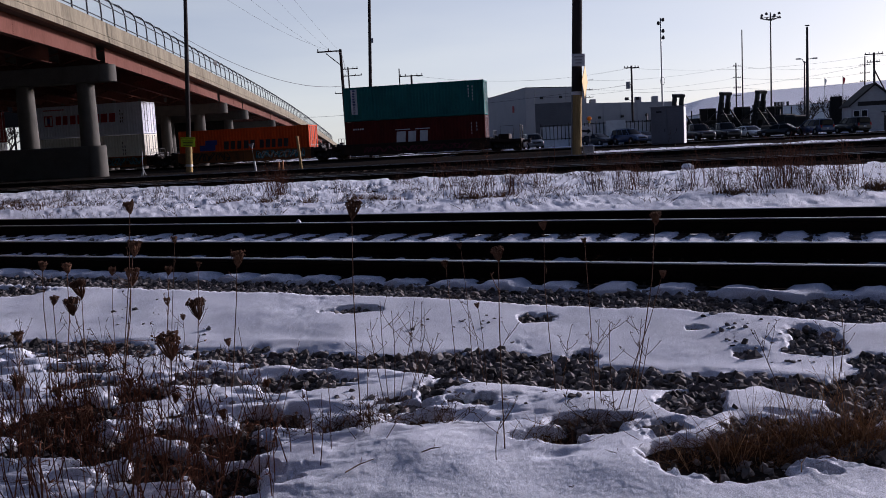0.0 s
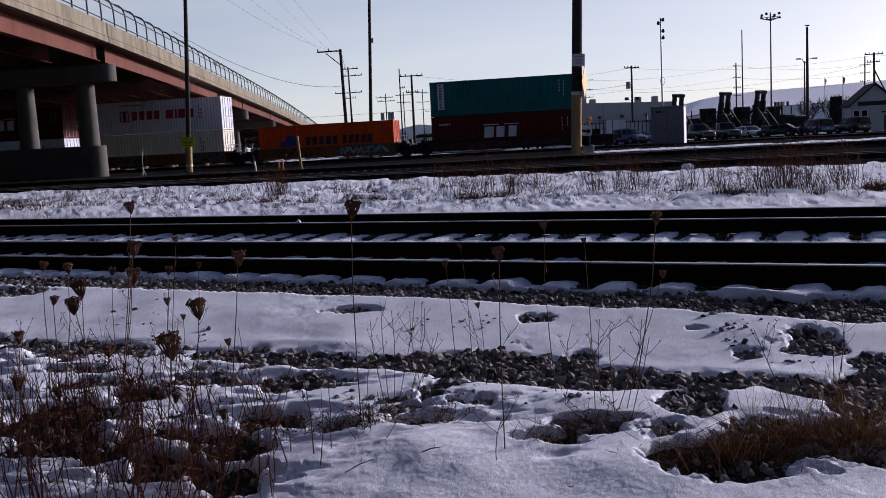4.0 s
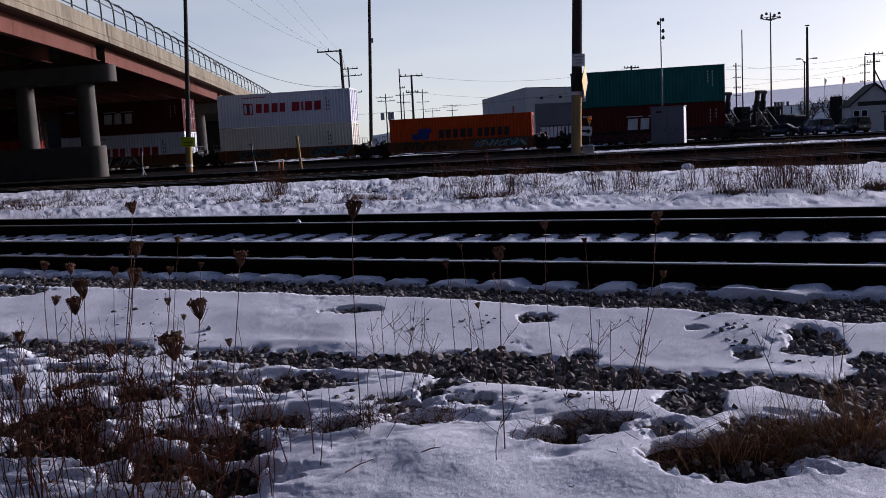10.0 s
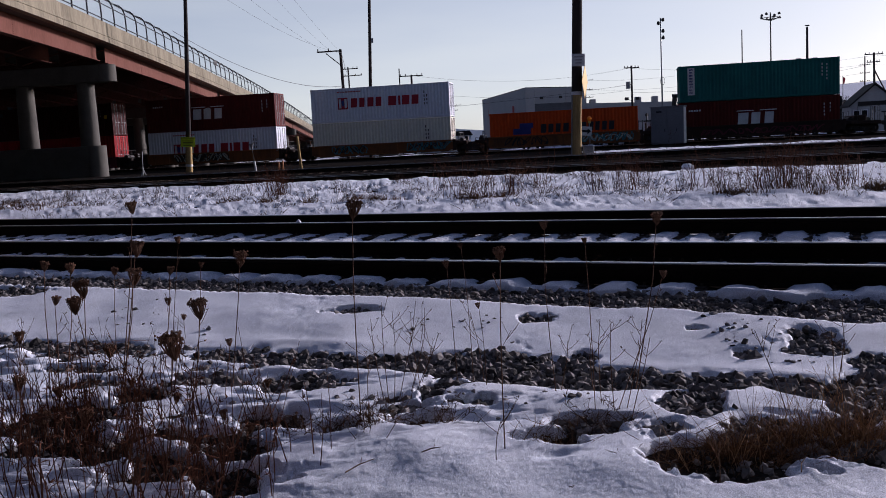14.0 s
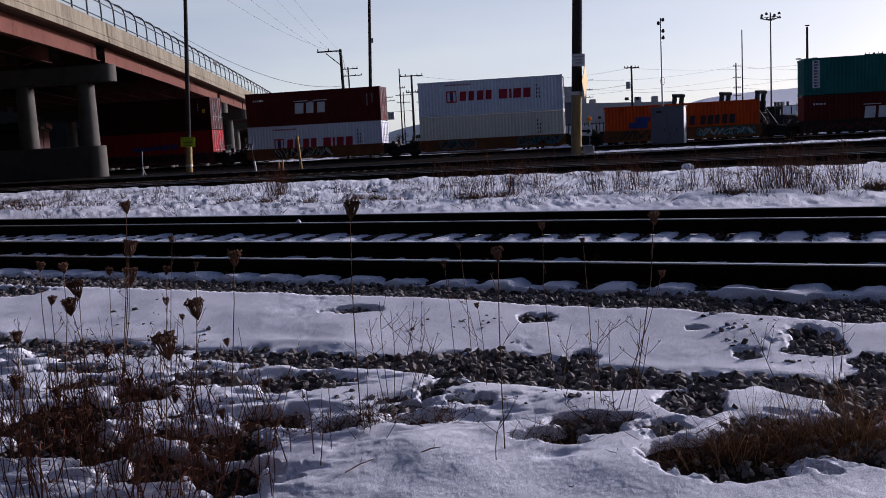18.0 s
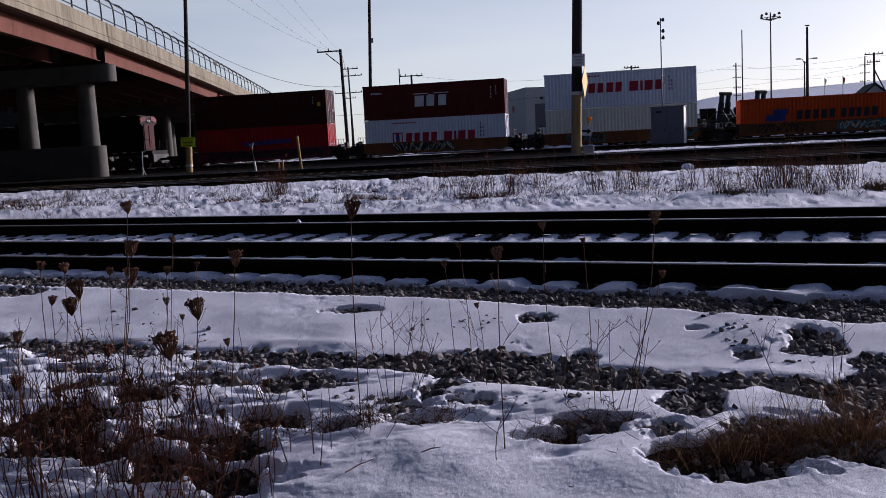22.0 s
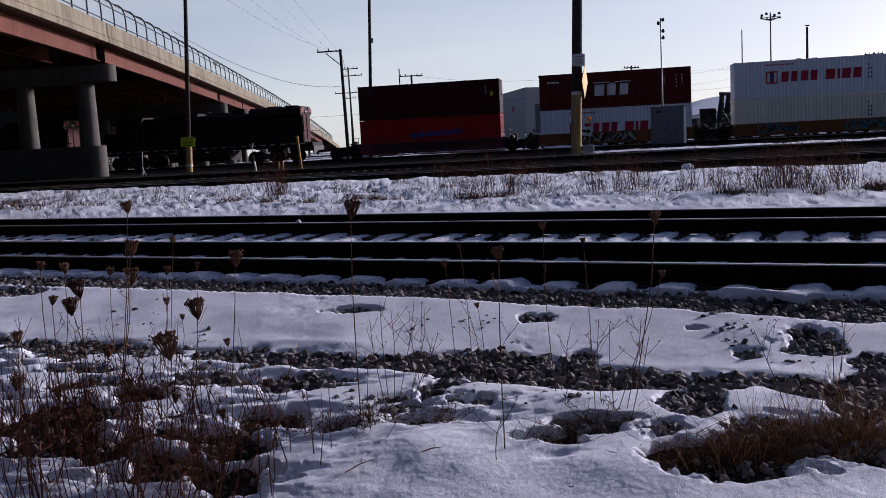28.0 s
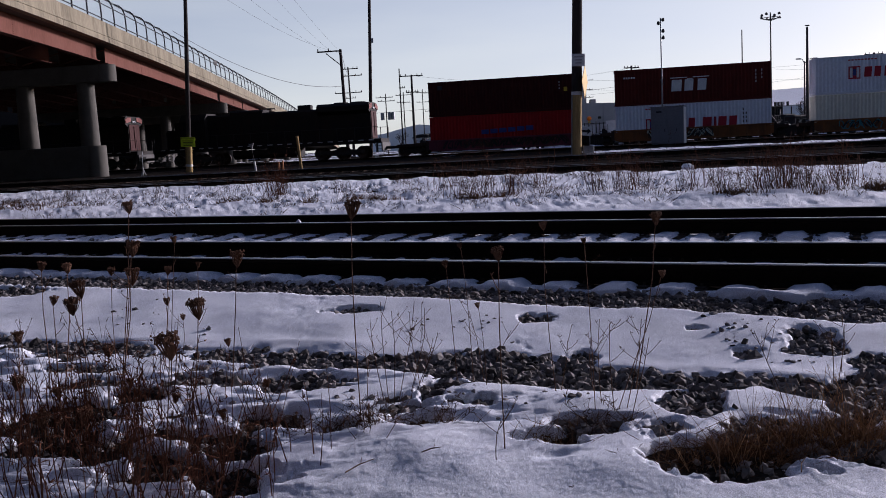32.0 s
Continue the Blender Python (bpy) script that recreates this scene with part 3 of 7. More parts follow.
def shipping_box(name, paint, label, marks=(), ends=None):
    """A forty-foot box: frame, pressed walls, doors with bars, on its base; the front looks to -y."""
    ob = thing(name, Matrix(), label, "shipping container", "boxes on the train")
    hx, hy = CL / 2, CW / 2
    for sx in (-1, 1):
        for sy in (-1, 1):
            part("corner_post", MB().span((sx * hx - (0.12 if sx > 0 else 0), sy * hy - (0.11 if sy > 0 else 0), 0.12), (sx * hx + (0.12 if sx < 0 else 0), sy * hy + (0.11 if sy < 0 else 0), CH - 0.12), 0.01), paint, ob)
        part("end_header", MB().span((sx * hx - 0.05, -hy + 0.11, CH - 0.14), (sx * hx + 0.05 if sx < 0 else sx * hx, hy - 0.11, CH - 0.02)), paint, ob)
        part("end_sill", MB().span((sx * hx - 0.05, -hy + 0.11, 0.02), (sx * hx + 0.05 if sx < 0 else sx * hx, hy - 0.11, 0.16)), paint, ob)
    for sy in (-1, 1):
        a, b = (sy * hy - 0.06, sy * hy) if sy > 0 else (sy * hy, sy * hy + 0.06)
        part("bottom_rail", MB().span((-hx + 0.12, a, 0.02), (hx - 0.12, b, 0.17), 0.008), paint, ob)
        part("top_rail", MB().span((-hx + 0.12, a, CH - 0.08), (hx - 0.12, b, CH - 0.015), 0.008), paint, ob)
        part("side_panel", corrugated(-hx + 0.12, hx - 0.12, 0.17, CH - 0.08, sy * (hy - 0.008), sy), paint, ob)
    for sx in (-1, 1):
        for sy in (-1, 1):
            for z in (0, CH - 0.118):
                part("corner_casting", MB().span((sx * hx - (0.178 if sx > 0 else 0), sy * hy - (0.162 if sy > 0 else 0), z), (sx * hx + (0.178 if sx < 0 else 0.004), sy * hy + (0.162 if sy < 0 else 0.004), z + 0.118), 0.012), paint, ob)
    part("roof_panel", MB().span((-hx + 0.1, -hy + 0.05, CH - 0.05), (hx - 0.1, hy - 0.05, CH - 0.022)), paint, ob)
    part("floor_panel", MB().span((-hx + 0.1, -hy + 0.06, 0.05), (hx - 0.1, hy - 0.06, 0.13)), paint, ob)
    part("end_wall", corrugated(-hy + 0.11, hy - 0.11, 0.16, CH - 0.14, 0.0, -1, 0.25, 0.045), paint, ob, "", pose(-hx + 0.01, 0, 0, 0, 0, -90))
    for sy in (-1, 1):
        y0, y1 = (0.006, hy - 0.11) if sy > 0 else (-hy + 0.11, -0.006)
        dm = MB().span((hx - 0.06, y0, 0.16), (hx - 0.03, y1, CH - 0.14))
        for i in range(5):
            z = 0.24 + i * 0.5
            dm.span((hx - 0.03, y0 + 0.05, z), (hx - 0.012, y1 - 0.05, z + 0.4), 0.008)
        door = part("door", dm, ends or paint, ob)
        for k in (0.3, 0.72):
            y = y0 + k * (y1 - y0)
            rod = MB().tube([(hx + 0.015, y, 0.1), (hx + 0.015, y, CH - 0.1)], 0.02, 6)
            for z in (0.15, 0.9, 1.7, CH - 0.17):
                rod.box((hx, y, z), (0.05, 0.09, 0.09), None, 0.01)
            part("lock_rod", rod, M_GALV, door, "galvanised locking bar")
            part("handle", MB().box((hx + 0.03, y + 0.15, 1.15), (0.02, 0.34, 0.035)), M_GALV, door)
    front = -hy - 0.002
    for mk in marks:
        kind, x, z, w, h, mt = mk
        part("marking", strokes(x, z, w, h, front - (0.006 if w < 0.25 and x < -3 and mt in (P_MARKWHITE, P_MARKBLUE) and paint is P_WHITE else 0), kind), mt, ob)
    return ob


def word(x, z, letter, h, count, gap, mt, kinds):
    """A row of plain blocks in place of lettering."""
    return [(kinds[i % len(kinds)], x + i * (letter + gap), z, letter, h, mt) for i in range(count)]


W_MARKS = [("bar", -3.68, 1.08, 0.88, 0.98, P_MARKRED)]
W_SMALL = [("bar", -3.7 + 0.24 * i, 2.50, 0.17, 0.10, P_MARKRED) for i in range(9)] + [("bar", 3.9 + 0.22 * (i % 2), 1.1 + 0.32 * (i // 2), 0.08, 0.2, P_MARKDARK) for i in range(7)]
W_TEXT = word(-2.53, 1.2, 0.62, 0.78, 4, 0.11, P_MARKRED, ("mid", "top", "mid", "low")) + word(1.98, 1.2, 0.74, 0.78, 2, 0.10, P_MARKRED, ("mid", "low"))
W_TEXT += [("mid", 0.77, 1.2, 0.80, 0.78, P_MARKRED), ("bar", 1.67, 1.2, 0.19, 0.78, P_MARKRED)]
W_LOGO = [("bar", -3.58, 1.18, 0.2, 0.78, P_MARKWHITE), ("bar", -3.08, 1.18, 0.2, 0.78, P_MARKWHITE), ("bar", -3.35, 1.34, 0.24, 0.5, P_MARKBLUE)]
H_TEXT = word(-1.62, 0.95, 0.92, 0.9, 3, 0.10, P_MARKWHITE, ("mid", "top", "top"))
H_TOP = [("bar", -1.68, 1.98, 1.30, 0.07, P_MARKWHITE), ("bar", -0.36, 1.86, 0.42, 0.07, P_MARKWHITE), ("bar", 0.08, 1.98, 1.28, 0.07, P_MARKWHITE)]
H_SMALL = [("bar", -5.4 + 0.2 * i, 2.15, 0.13, 0.14, P_MARKWHITE) for i in range(5)] + [("bar", 4.9, 1.3 + 0.28 * i, 0.07, 0.16, P_MARKWHITE) for i in range(4)] + [("bar", 5.35, 1.6 + 0.28 * i, 0.07, 0.16, P_MARKWHITE) for i in range(3)]
G_MARKS = [("bar", -5.45, 0.55, 0.55, 2.15, P_MARKWHITE)]
G_SMALL = [("bar", -5.32, 0.65 + 0.23 * i, 0.28, 0.15, P_MARKBLUE) for i in range(9)] + [("bar", 4.75, 1.5 + 0.27 * i, 0.08, 0.17, P_MARKWHITE) for i in range(4)] + [("bar", 5.1, 1.2 + 0.27 * i, 0.08, 0.15, P_MARKWHITE) for i in range(5)]
O_TEXT = [("mid", -4.15, 1.05, 1.7, 0.5, P_MARKBLUE), ("mid", -3.6, 1.55, 1.3, 0.42, P_MARKBLUE)] + word(-1.85, 1.1, 0.52, 0.72, 5, 0.10, P_MARKDARK, ("mid", "low", "top")) + word(1.5, 1.1, 0.48, 0.72, 5, 0.08, P_MARKDARK, ("low", "mid", "top"))
R_TEXT = [("bar", -1.7 + 0.75 * i, 1.25 + 0.03 * i, 0.62, 0.38, P_MARKBLUE) for i in range(6)]
K_MARKS = [("bar", -5.3, 2.2, 0.4, 0.35, P_MARKDARK), ("bar", 5.3, 1.5, 0.28, 0.35, M_YELLOWTAG)] + [("bar", 4.9, 1.7 + 0.25 * i, 0.06, 0.14, P_MARKWHITE) for i in range(3)]

BOXES = []      # thing, unit, height of its base over the rail


def put_box(ob, unit, low):
    BOXES.append((ob, unit, low))


LOW, HIGH = 0.252, 0.252 + CH + 0.025
put_box(shipping_box("shipping_container", P_OXIDE, "oxide red shipping container with white mark in a well car", H_TEXT + H_TOP[:1] + H_TOP[2:] + H_SMALL), 0, LOW)
put_box(shipping_box("shipping_container", P_TEAL, "teal steel shipping container with white strip, stacked on top", G_MARKS + G_SMALL), 0, HIGH)
put_box(shipping_box("shipping_container", P_ORANGE, "orange shipping container with dark blue marks, alone in its well", O_TEXT), 1, LOW)
put_box(shipping_box("shipping_container", P_CREAM, "plain cream steel shipping container in a graffitied well car", W_SMALL[9:]), 2, LOW)
put_box(shipping_box("shipping_container", P_WHITE, "pale blue-grey shipping container with red marks on a cream one", W_MARKS + W_LOGO + W_TEXT + W_SMALL), 2, HIGH)
W_LOW = [(k, x, z - 0.3 if z < 2.3 and x < 3.8 else z, w, h, mt) for k, x, z, w, h, mt in W_MARKS + W_LOGO + W_TEXT + W_SMALL]
put_box(shipping_box("shipping_container", P_WHITE, "pale shipping container with red marks low in a well car", W_LOW), 3, LOW)
put_box(shipping_box("shipping_container", P_OXIDE, "oxide red shipping container with white mark on a pale one", H_TEXT + H_TOP + H_SMALL), 3, HIGH)
put_box(shipping_box("shipping_container", P_RED, "bright red shipping container with faded blue marks in a well", R_TEXT), 4, LOW)
put_box(shipping_box("shipping_container", P_MAROON, "dark maroon steel shipping container stacked on a red one", K_MARKS), 4, HIGH)

PITCH = 15.53


def squiggle(x0, x1, z0, z1, y, seed, width=0.07):
    """Spray-painted scrawl as flat ribbons on a car side."""
    rng = random.Random(seed)
    mb = MB()
    x = x0
    while x < x1:
        w = rng.uniform(0.35, 0.7)
        pts = []
        k = rng.randint(5, 8)
        ph = rng.uniform(0, 6.28)
        for i in range(k + 6):
            a = ph + i * 0.55 * rng.choice((1, 1, 1.3))
            pts.append((x + w * (0.5 + 0.5 * math.cos(a)) * rng.uniform(0.8, 1.1), z0 + (z1 - z0) * (0.5 + 0.48 * math.sin(a * 1.15 + ph))))
        for (ax, az), (bx, bz) in zip(pts, pts[1:]):
            dx, dz = bx - ax, bz - az
            ln = math.hypot(dx, dz) or 1
            px_, pz = -dz / ln * width / 2, dx / ln * width / 2
            off = y - 0.003 - rng.uniform(0, 0.003)
            mb.add([(ax + px_, off, az + pz), (bx + px_, off, bz + pz), (bx - px_, off, bz - pz), (ax - px_, off, az - pz)], [(0, 1, 2, 3)])
        x += w * rng.uniform(0.8, 1.1)
    return mb


def wheel_mesh(r):
    mb = MB()
    turn_ = pose(0, 0, 0, 90, 0, 0)
    prof = [(0.0, -0.05), (0.09, -0.06), (0.10, -0.03), (r - 0.07, -0.02), (r - 0.06, -0.05), (r, -0.05), (r + 0.004, 0.06), (r + 0.026, 0.065), (r + 0.026, 0.09), (r - 0.06, 0.09), (r - 0.07, 0.03), (0.1, 0.04), (0.09, 0.09), (0.0, 0.09)]
    for sy in (-1, 1):
        m = pose(0, sy * 0.7525, 0) @ (turn_ if sy < 0 else pose(0, 0, 0, -90, 0, 0))
        mb.lathe([(a, -b) for a, b in prof], 24, m)
        for k in range(3):
            a = 2.094 * k
            mb.box((math.cos(a) * r * 0.5, sy * 0.80, math.sin(a) * r * 0.5), (0.06, 0.02, 0.06), None, 0.008)
    mb.tube([(0, -0.75, 0), (0, 0.75, 0)], 0.08, 10)
    return mb.mesh("wheelset", M_WHEEL)


WHEEL, LOCOWHEEL = wheel_mesh(0.42), wheel_mesh(0.52)
WHEELS = []     # wheelset, where it sits in its truck, radius


def truck(parent, x, base=1.78, r=0.42, n=2, mesh=WHEEL):
    """Cast side frames with springs and their wheelsets."""
    mb = MB()
    half = base * (n - 1) / 2
    for sy in (-1, 1):
        y = sy * 0.99
        mb.prism([(-half - 0.22, r - 0.1), (-half - 0.22, r + 0.16), (-half + 0.15, r + 0.2), (-0.35, r + 0.30), (0.35, r + 0.30), (half - 0.15, r + 0.2), (half + 0.22, r + 0.16), (half + 0.22, r - 0.1), (half - 0.2, r - 0.02), (0.4, r - 0.24), (-0.4, r - 0.24), (-half + 0.2, r - 0.02)], 1, y - 0.06, y + 0.06)
        for k in (-0.17, 0, 0.17):
            mb.tube([(k, y + sy * 0.07, r - 0.2), (k, y + sy * 0.07, r + 0.08)], 0.06, 8)
        for i in range(n):
            mb.box((-half + i * base, y + sy * 0.07, r), (0.26, 0.08, 0.26), None, 0.04)
    mb.span((-0.22, -0.98, r + 0.0), (0.22, 0.98, r + 0.22), 0.03)
    tk = part("truck", mb, M_DARKSTEEL, parent, "", pose(x, 0, 0))
    for i in range(n):
        w = part("wheelset", mesh, None, tk, "worn steel wheels on an axle", pose(-half + i * base, 0, r))
        WHEELS.append((w, (-half + i * base, 0, r), r))
    return tk


def well_car(unit, paint, label, sprays, first, last):
    """One well of an articulated car; its middle is the origin, on the rail."""
    ob = thing("well_car", Matrix(), label, "well car", "wells of the articulated car")
    L = 6.25
    for sy in (-1, 1):
        y = sy * 1.36
        side = MB().prism([(-L, 0.42), (-L + 0.35, 0.30), (L - 0.35, 0.30), (L, 0.42), (L, 1.02), (L - 0.5, 1.12), (-L + 0.5, 1.12), (-L, 1.02)], 1, y - 0.02, y + 0.02)
        sp = part("side_plate", side, paint, ob)
        part("side_sill", MB().span((-L, y - 0.07, 1.08), (L, y + 0.07, 1.20), 0.015), paint, sp)
        part("bottom_sill", MB().span((-L + 0.4, y - 0.06, 0.24), (L - 0.4, y + 0.06, 0.34), 0.015), paint, sp)
        for i in range(9):
            x = -L + 0.7 + i * (2 * L - 1.4) / 8
            part("stake_post", MB().span((x - 0.05, y - 0.05, 0.34), (x + 0.05, y + 0.05, 1.08), 0.01), paint, sp)
        if sy < 0:
            for seed, x0, x1, z0, z1, mt in sprays:
                part("scrawl", squiggle(x0, x1, z0, z1, y - 0.055, seed), mt, sp)
    floor_ = MB()
    for i in range(7):
        x = -5.4 + i * 1.8
        floor_.span((x - 0.2, -1.3, 0.2), (x + 0.2, 1.3, 0.25))
    part("floor_beams", floor_, P_WELLDARK, ob)
    for sx in (-1, 1):
        e = MB().span((min(sx * 6.25, sx * 7.4), -1.36, 0.78), (max(sx * 6.25, sx * 7.4), 1.36, 1.06), 0.03)
        e.span((min(sx * 6.22, sx * 6.5), -1.38, 0.3), (max(sx * 6.22, sx * 6.5), 1.38, 1.2), 0.02)
        part("end_platform", e, P_WELLDARK, ob)
        g = MB()
        for y in (-1.25, -0.4, 0.4, 1.25):
            g.tube([(sx * 6.75, y, 1.0), (sx * 6.75, y, 1.75)], 0.022, 6)
        g.tube([(sx * 6.75, -1.25, 1.75), (sx * 6.75, 1.25, 1.75)], 0.022, 6)
        g.tube([(sx * 6.75, -1.25, 1.4), (sx * 6.75, 1.25, 1.4)], 0.018, 6)
        part("handrail", g, M_DARKSTEEL, ob)
        b = MB()
        b.tube([(sx * 6.95, -0.9, 1.15), (sx * 6.95, 0.3, 1.15)], 0.17, 12)
        b.box((sx * 7.1, 0.85, 1.25), (0.3, 0.4, 0.4), None, 0.04)
        b.tube([(sx * 6.6, -1.1, 1.1), (sx * 7.35, -1.1, 1.25), (sx * 7.5, -0.6, 1.0)], 0.03, 6)
        part("brake_gear", b, M_DARKSTEEL, ob)
    joints = [-PITCH / 2] + ([PITCH / 2] if first else [])
    for x in joints:
        truck(ob, x)
        a = MB().span((x - 0.5, -0.3, 0.62), (x + 0.5, 0.3, 0.95), 0.04)
        part("articulation", a, M_DARKSTEEL, ob)
    if first:
        x = PITCH / 2
        e = MB().span((6.9, -1.38, 0.72), (x + 1.35, 1.38, 1.0), 0.03)
        e.span((x - 0.6, -1.2, 1.0), (x + 0.3, 1.2, 1.45), 0.05)
        part("end_deck", e, P_WELLDARK, ob)
        g = MB()
        for yy in (-1.3, -0.75, 0.75, 1.3):
            g.tube([(x + 1.25, yy, 0.95), (x + 1.25, yy, 2.15)], 0.024, 6)
        for yy in (-1.3, 0.75):
            g.tube([(x + 1.25, yy, 2.13), (x + 1.25, yy + 0.55, 2.13)], 0.024, 6)
        for zz in (1.3, 1.7):
            g.tube([(x + 1.25, -1.3, zz), (x + 1.25, -0.75, zz)], 0.02, 6)
        g.tube([(x - 0.4, -1.3, 1.0), (x - 0.4, -1.3, 2.1), (x + 0.7, -1.3, 2.1), (x + 0.7, -1.3, 1.0)], 0.024, 6)
        part("end_ladder", g, M_DARKSTEEL, ob)
        w = MB().lathe([(0.27, -0.02), (0.30, 0), (0.27, 0.02), (0.24, 0), (0.27, -0.02)], 20, pose(x + 1.32, 0.35, 1.85, 0, 90, 0))
        w.tube([(x + 1.3, 0.1, 1.85), (x + 1.3, 0.6, 1.85)], 0.015, 5).tube([(x + 1.3, 0.35, 1.0), (x + 1.3, 0.35, 2.1)], 0.03, 6)
        part("brake_wheel", w, M_DARKSTEEL, ob)
        c = MB().span((x + 1.3, -0.15, 0.68), (x + 1.9, 0.15, 0.9), 0.03)
        c.span((x + 1.75, -0.2, 0.6), (x + 2.05, 0.12, 0.98), 0.06)
        part("coupler", c, M_DARKSTEEL, ob)
    if last:
        x = -PITCH / 2
        c = MB().span((x - 1.9, -0.15, 0.68), (x - 1.0, 0.15, 0.9), 0.03)
        part("coupler", c, M_DARKSTEEL, ob)
        part("end_deck", MB().span((x - 1.3, -1.38, 0.72), (x + 0.9, 1.38, 1.0), 0.03), P_WELLDARK, ob)
    return ob


CARS = [
    well_car(0, P_WELLDARK, "dark articulated well car end unit carrying two stacked containers", [(1, -4.5, 4.5, 0.45, 0.9, P_WELLPLUM)], True, False),
    well_car(1, P_WELL, "rust-brown graffitied well car carrying an orange container", [(2, -4.9, -1.4, 0.4, 1.12, P_SPRAYBLACK), (3, 1.2, 5.4, 0.4, 1.15, P_SPRAYTEAL), (31, 1.4, 5.2, 0.45, 1.0, P_SPRAYPALE)], False, False),
    well_car(2, P_WELL, "rust-brown well car with teal graffiti under two pale containers", [(4, -4.4, -1.6, 0.4, 1.12, P_SPRAYTEAL), (5, 2.2, 5.4, 0.4, 1.12, P_SPRAYTEAL), (41, -4.2, -1.9, 0.5, 1.0, P_SPRAYBLACK), (51, 2.4, 5.2, 0.5, 1.0, P_SPRAYBLACK)], False, False),
    well_car(3, P_WELL, "rust-brown well car with black and white graffiti", [(6, -3.6, 1.3, 0.4, 1.14, P_SPRAYPALE), (7, -3.5, 1.2, 0.45, 1.1, P_SPRAYBLACK), (61, -3.4, 1.2, 0.4, 1.1, P_SPRAYBLACK)], False, False),
    well_car(4, P_WELLPLUM, "plum graffitied well car under a red and a maroon container", [(8, -5.0, 5.2, 0.42, 1.1, P_SPRAYBLACK), (81, -3, 5.2, 0.5, 1.05, P_WELLDARK)], False, True),
]


def locomotive(label):
    """A six-axle road switcher, long hood to the right; its right coupler end is the origin."""
    ob = thing("locomotive", Matrix(), label, "locomotive", "locomotives pushing the train")
    part("underframe", MB().span((-21.8, -1.5, 1.25), (-0.8, 1.5, 1.62), 0.03), P_LOCO, ob)
    part("hood", MB().prism([(-0.88, 1.62), (0.88, 1.62), (0.88, 4.25), (0.70, 4.42), (-0.70, 4.42), (-0.88, 4.25)], 0, -16.8, -6.2), P_LOCO, ob)
    hd = part("rear_hood", MB().prism([(-0.98, 1.62), (0.98, 1.62), (0.98, 4.1), (-0.98, 4.1)], 0, -6.2, -1.75), P_LOCO, ob)
    part("radiator", MB().prism([(-0.98, 3.85), (-1.52, 4.12), (-1.52, 4.55), (-1.2, 4.78), (1.2, 4.78), (1.52, 4.55), (1.52, 4.12), (0.98, 3.85)], 0, -6.4, -1.75), P_LOCO, ob)
    part("end_panel", MB().span((-1.76, -0.9, 1.7), (-1.68, 0.9, 4.05), 0.02).span((-1.72, -0.14, 1.9), (-1.62, 0.14, 3.9), 0.02), P_LOCORED, ob, "faded red hood end")
    lights = part("headlight", MB().lathe([(0.0, 0.0), (0.11, 0.0), (0.13, -0.06)], 12, pose(-1.66, -0.16, 4.3, 0, 90, 0)).lathe([(0.0, 0.0), (0.11, 0.0), (0.13, -0.06)], 12, pose(-1.66, 0.16, 4.3, 0, 90, 0)), M_GALV, ob)
    for sy in (-1, 1):
        part("radiator_end", MB().prism([(sy * 0.5, 4.35), (sy * 1.45, 4.16), (sy * 1.47, 4.5), (sy * 1.1, 4.68), (sy * 0.5, 4.7)], 0, -1.74, -1.68), P_LOCOPALE, ob, "faded pink end plate of a radiator wing")
    rf = MB()
    for x in (-3.0, -4.6):
        rf.lathe([(0.62, 0), (0.62, 0.12), (0.0, 0.12)], 20, pose(x, 0, 4.78))
    part("radiator_fan", rf, P_LOCO, ob)
    part("exhaust_stack", MB().box((-7.9, 0, 4.62), (1.2, 0.7, 0.5), None, 0.05), P_LOCO, ob)
    part("dynamic_brake", MB().prism([(-0.9, 4.2), (0.9, 4.2), (0.9, 4.55), (0.7, 4.68), (-0.7, 4.68), (-0.9, 4.55)], 0, -14.6, -11.6), P_LOCO, ob)
    part("horn", MB().tube([(-11.0, -0.3, 4.42), (-11.0, -0.3, 4.7)], 0.03, 6).tube([(-11.3, -0.3, 4.72), (-10.6, -0.3, 4.72)], [0.09, 0.04], 8), M_DARKSTEEL, ob)
    cab = part("cab", MB().prism([(-1.5, 1.62), (1.5, 1.62), (1.5, 4.05), (0.95, 4.6), (-0.95, 4.6), (-1.5, 4.05)], 0, -19.2, -16.8), P_LOCO, ob)
    for sy in (-1, 1):
        for x in (-18.5, -17.5):
            part("cab_window", MB().box((x, sy * 1.505, 3.55), (0.75, 0.02, 0.75), None, 0.008), M_GLASSDARK, cab)
    part("nose", MB().prism([(-0.75, 1.62), (0.75, 1.62), (0.75, 3.1), (0.5, 3.3), (-0.5, 3.3), (-0.75, 3.1)], 0, -20.9, -19.2), P_LOCO, ob)
    part("fuel_tank", MB().prism([(-1.35, 1.2), (-1.35, 0.7), (-1.0, 0.4), (1.0, 0.4), (1.35, 0.7), (1.35, 1.2)], 0, -14.4, -8.6), P_LOCO, ob)
    for i in range(13):
        x = -16.5 + i * 0.78
        part("hood_door", MB().span((x, -0.91, 1.8), (x + 0.7, -0.88, 3.9), 0.01), P_LOCO, ob)
    for i in range(22):
        part("sill_stripe", MB().span((-21.2 + i * 0.92, -1.512, 1.50), (-20.75 + i * 0.92, -1.503, 1.56)), P_MARKWHITE, ob)
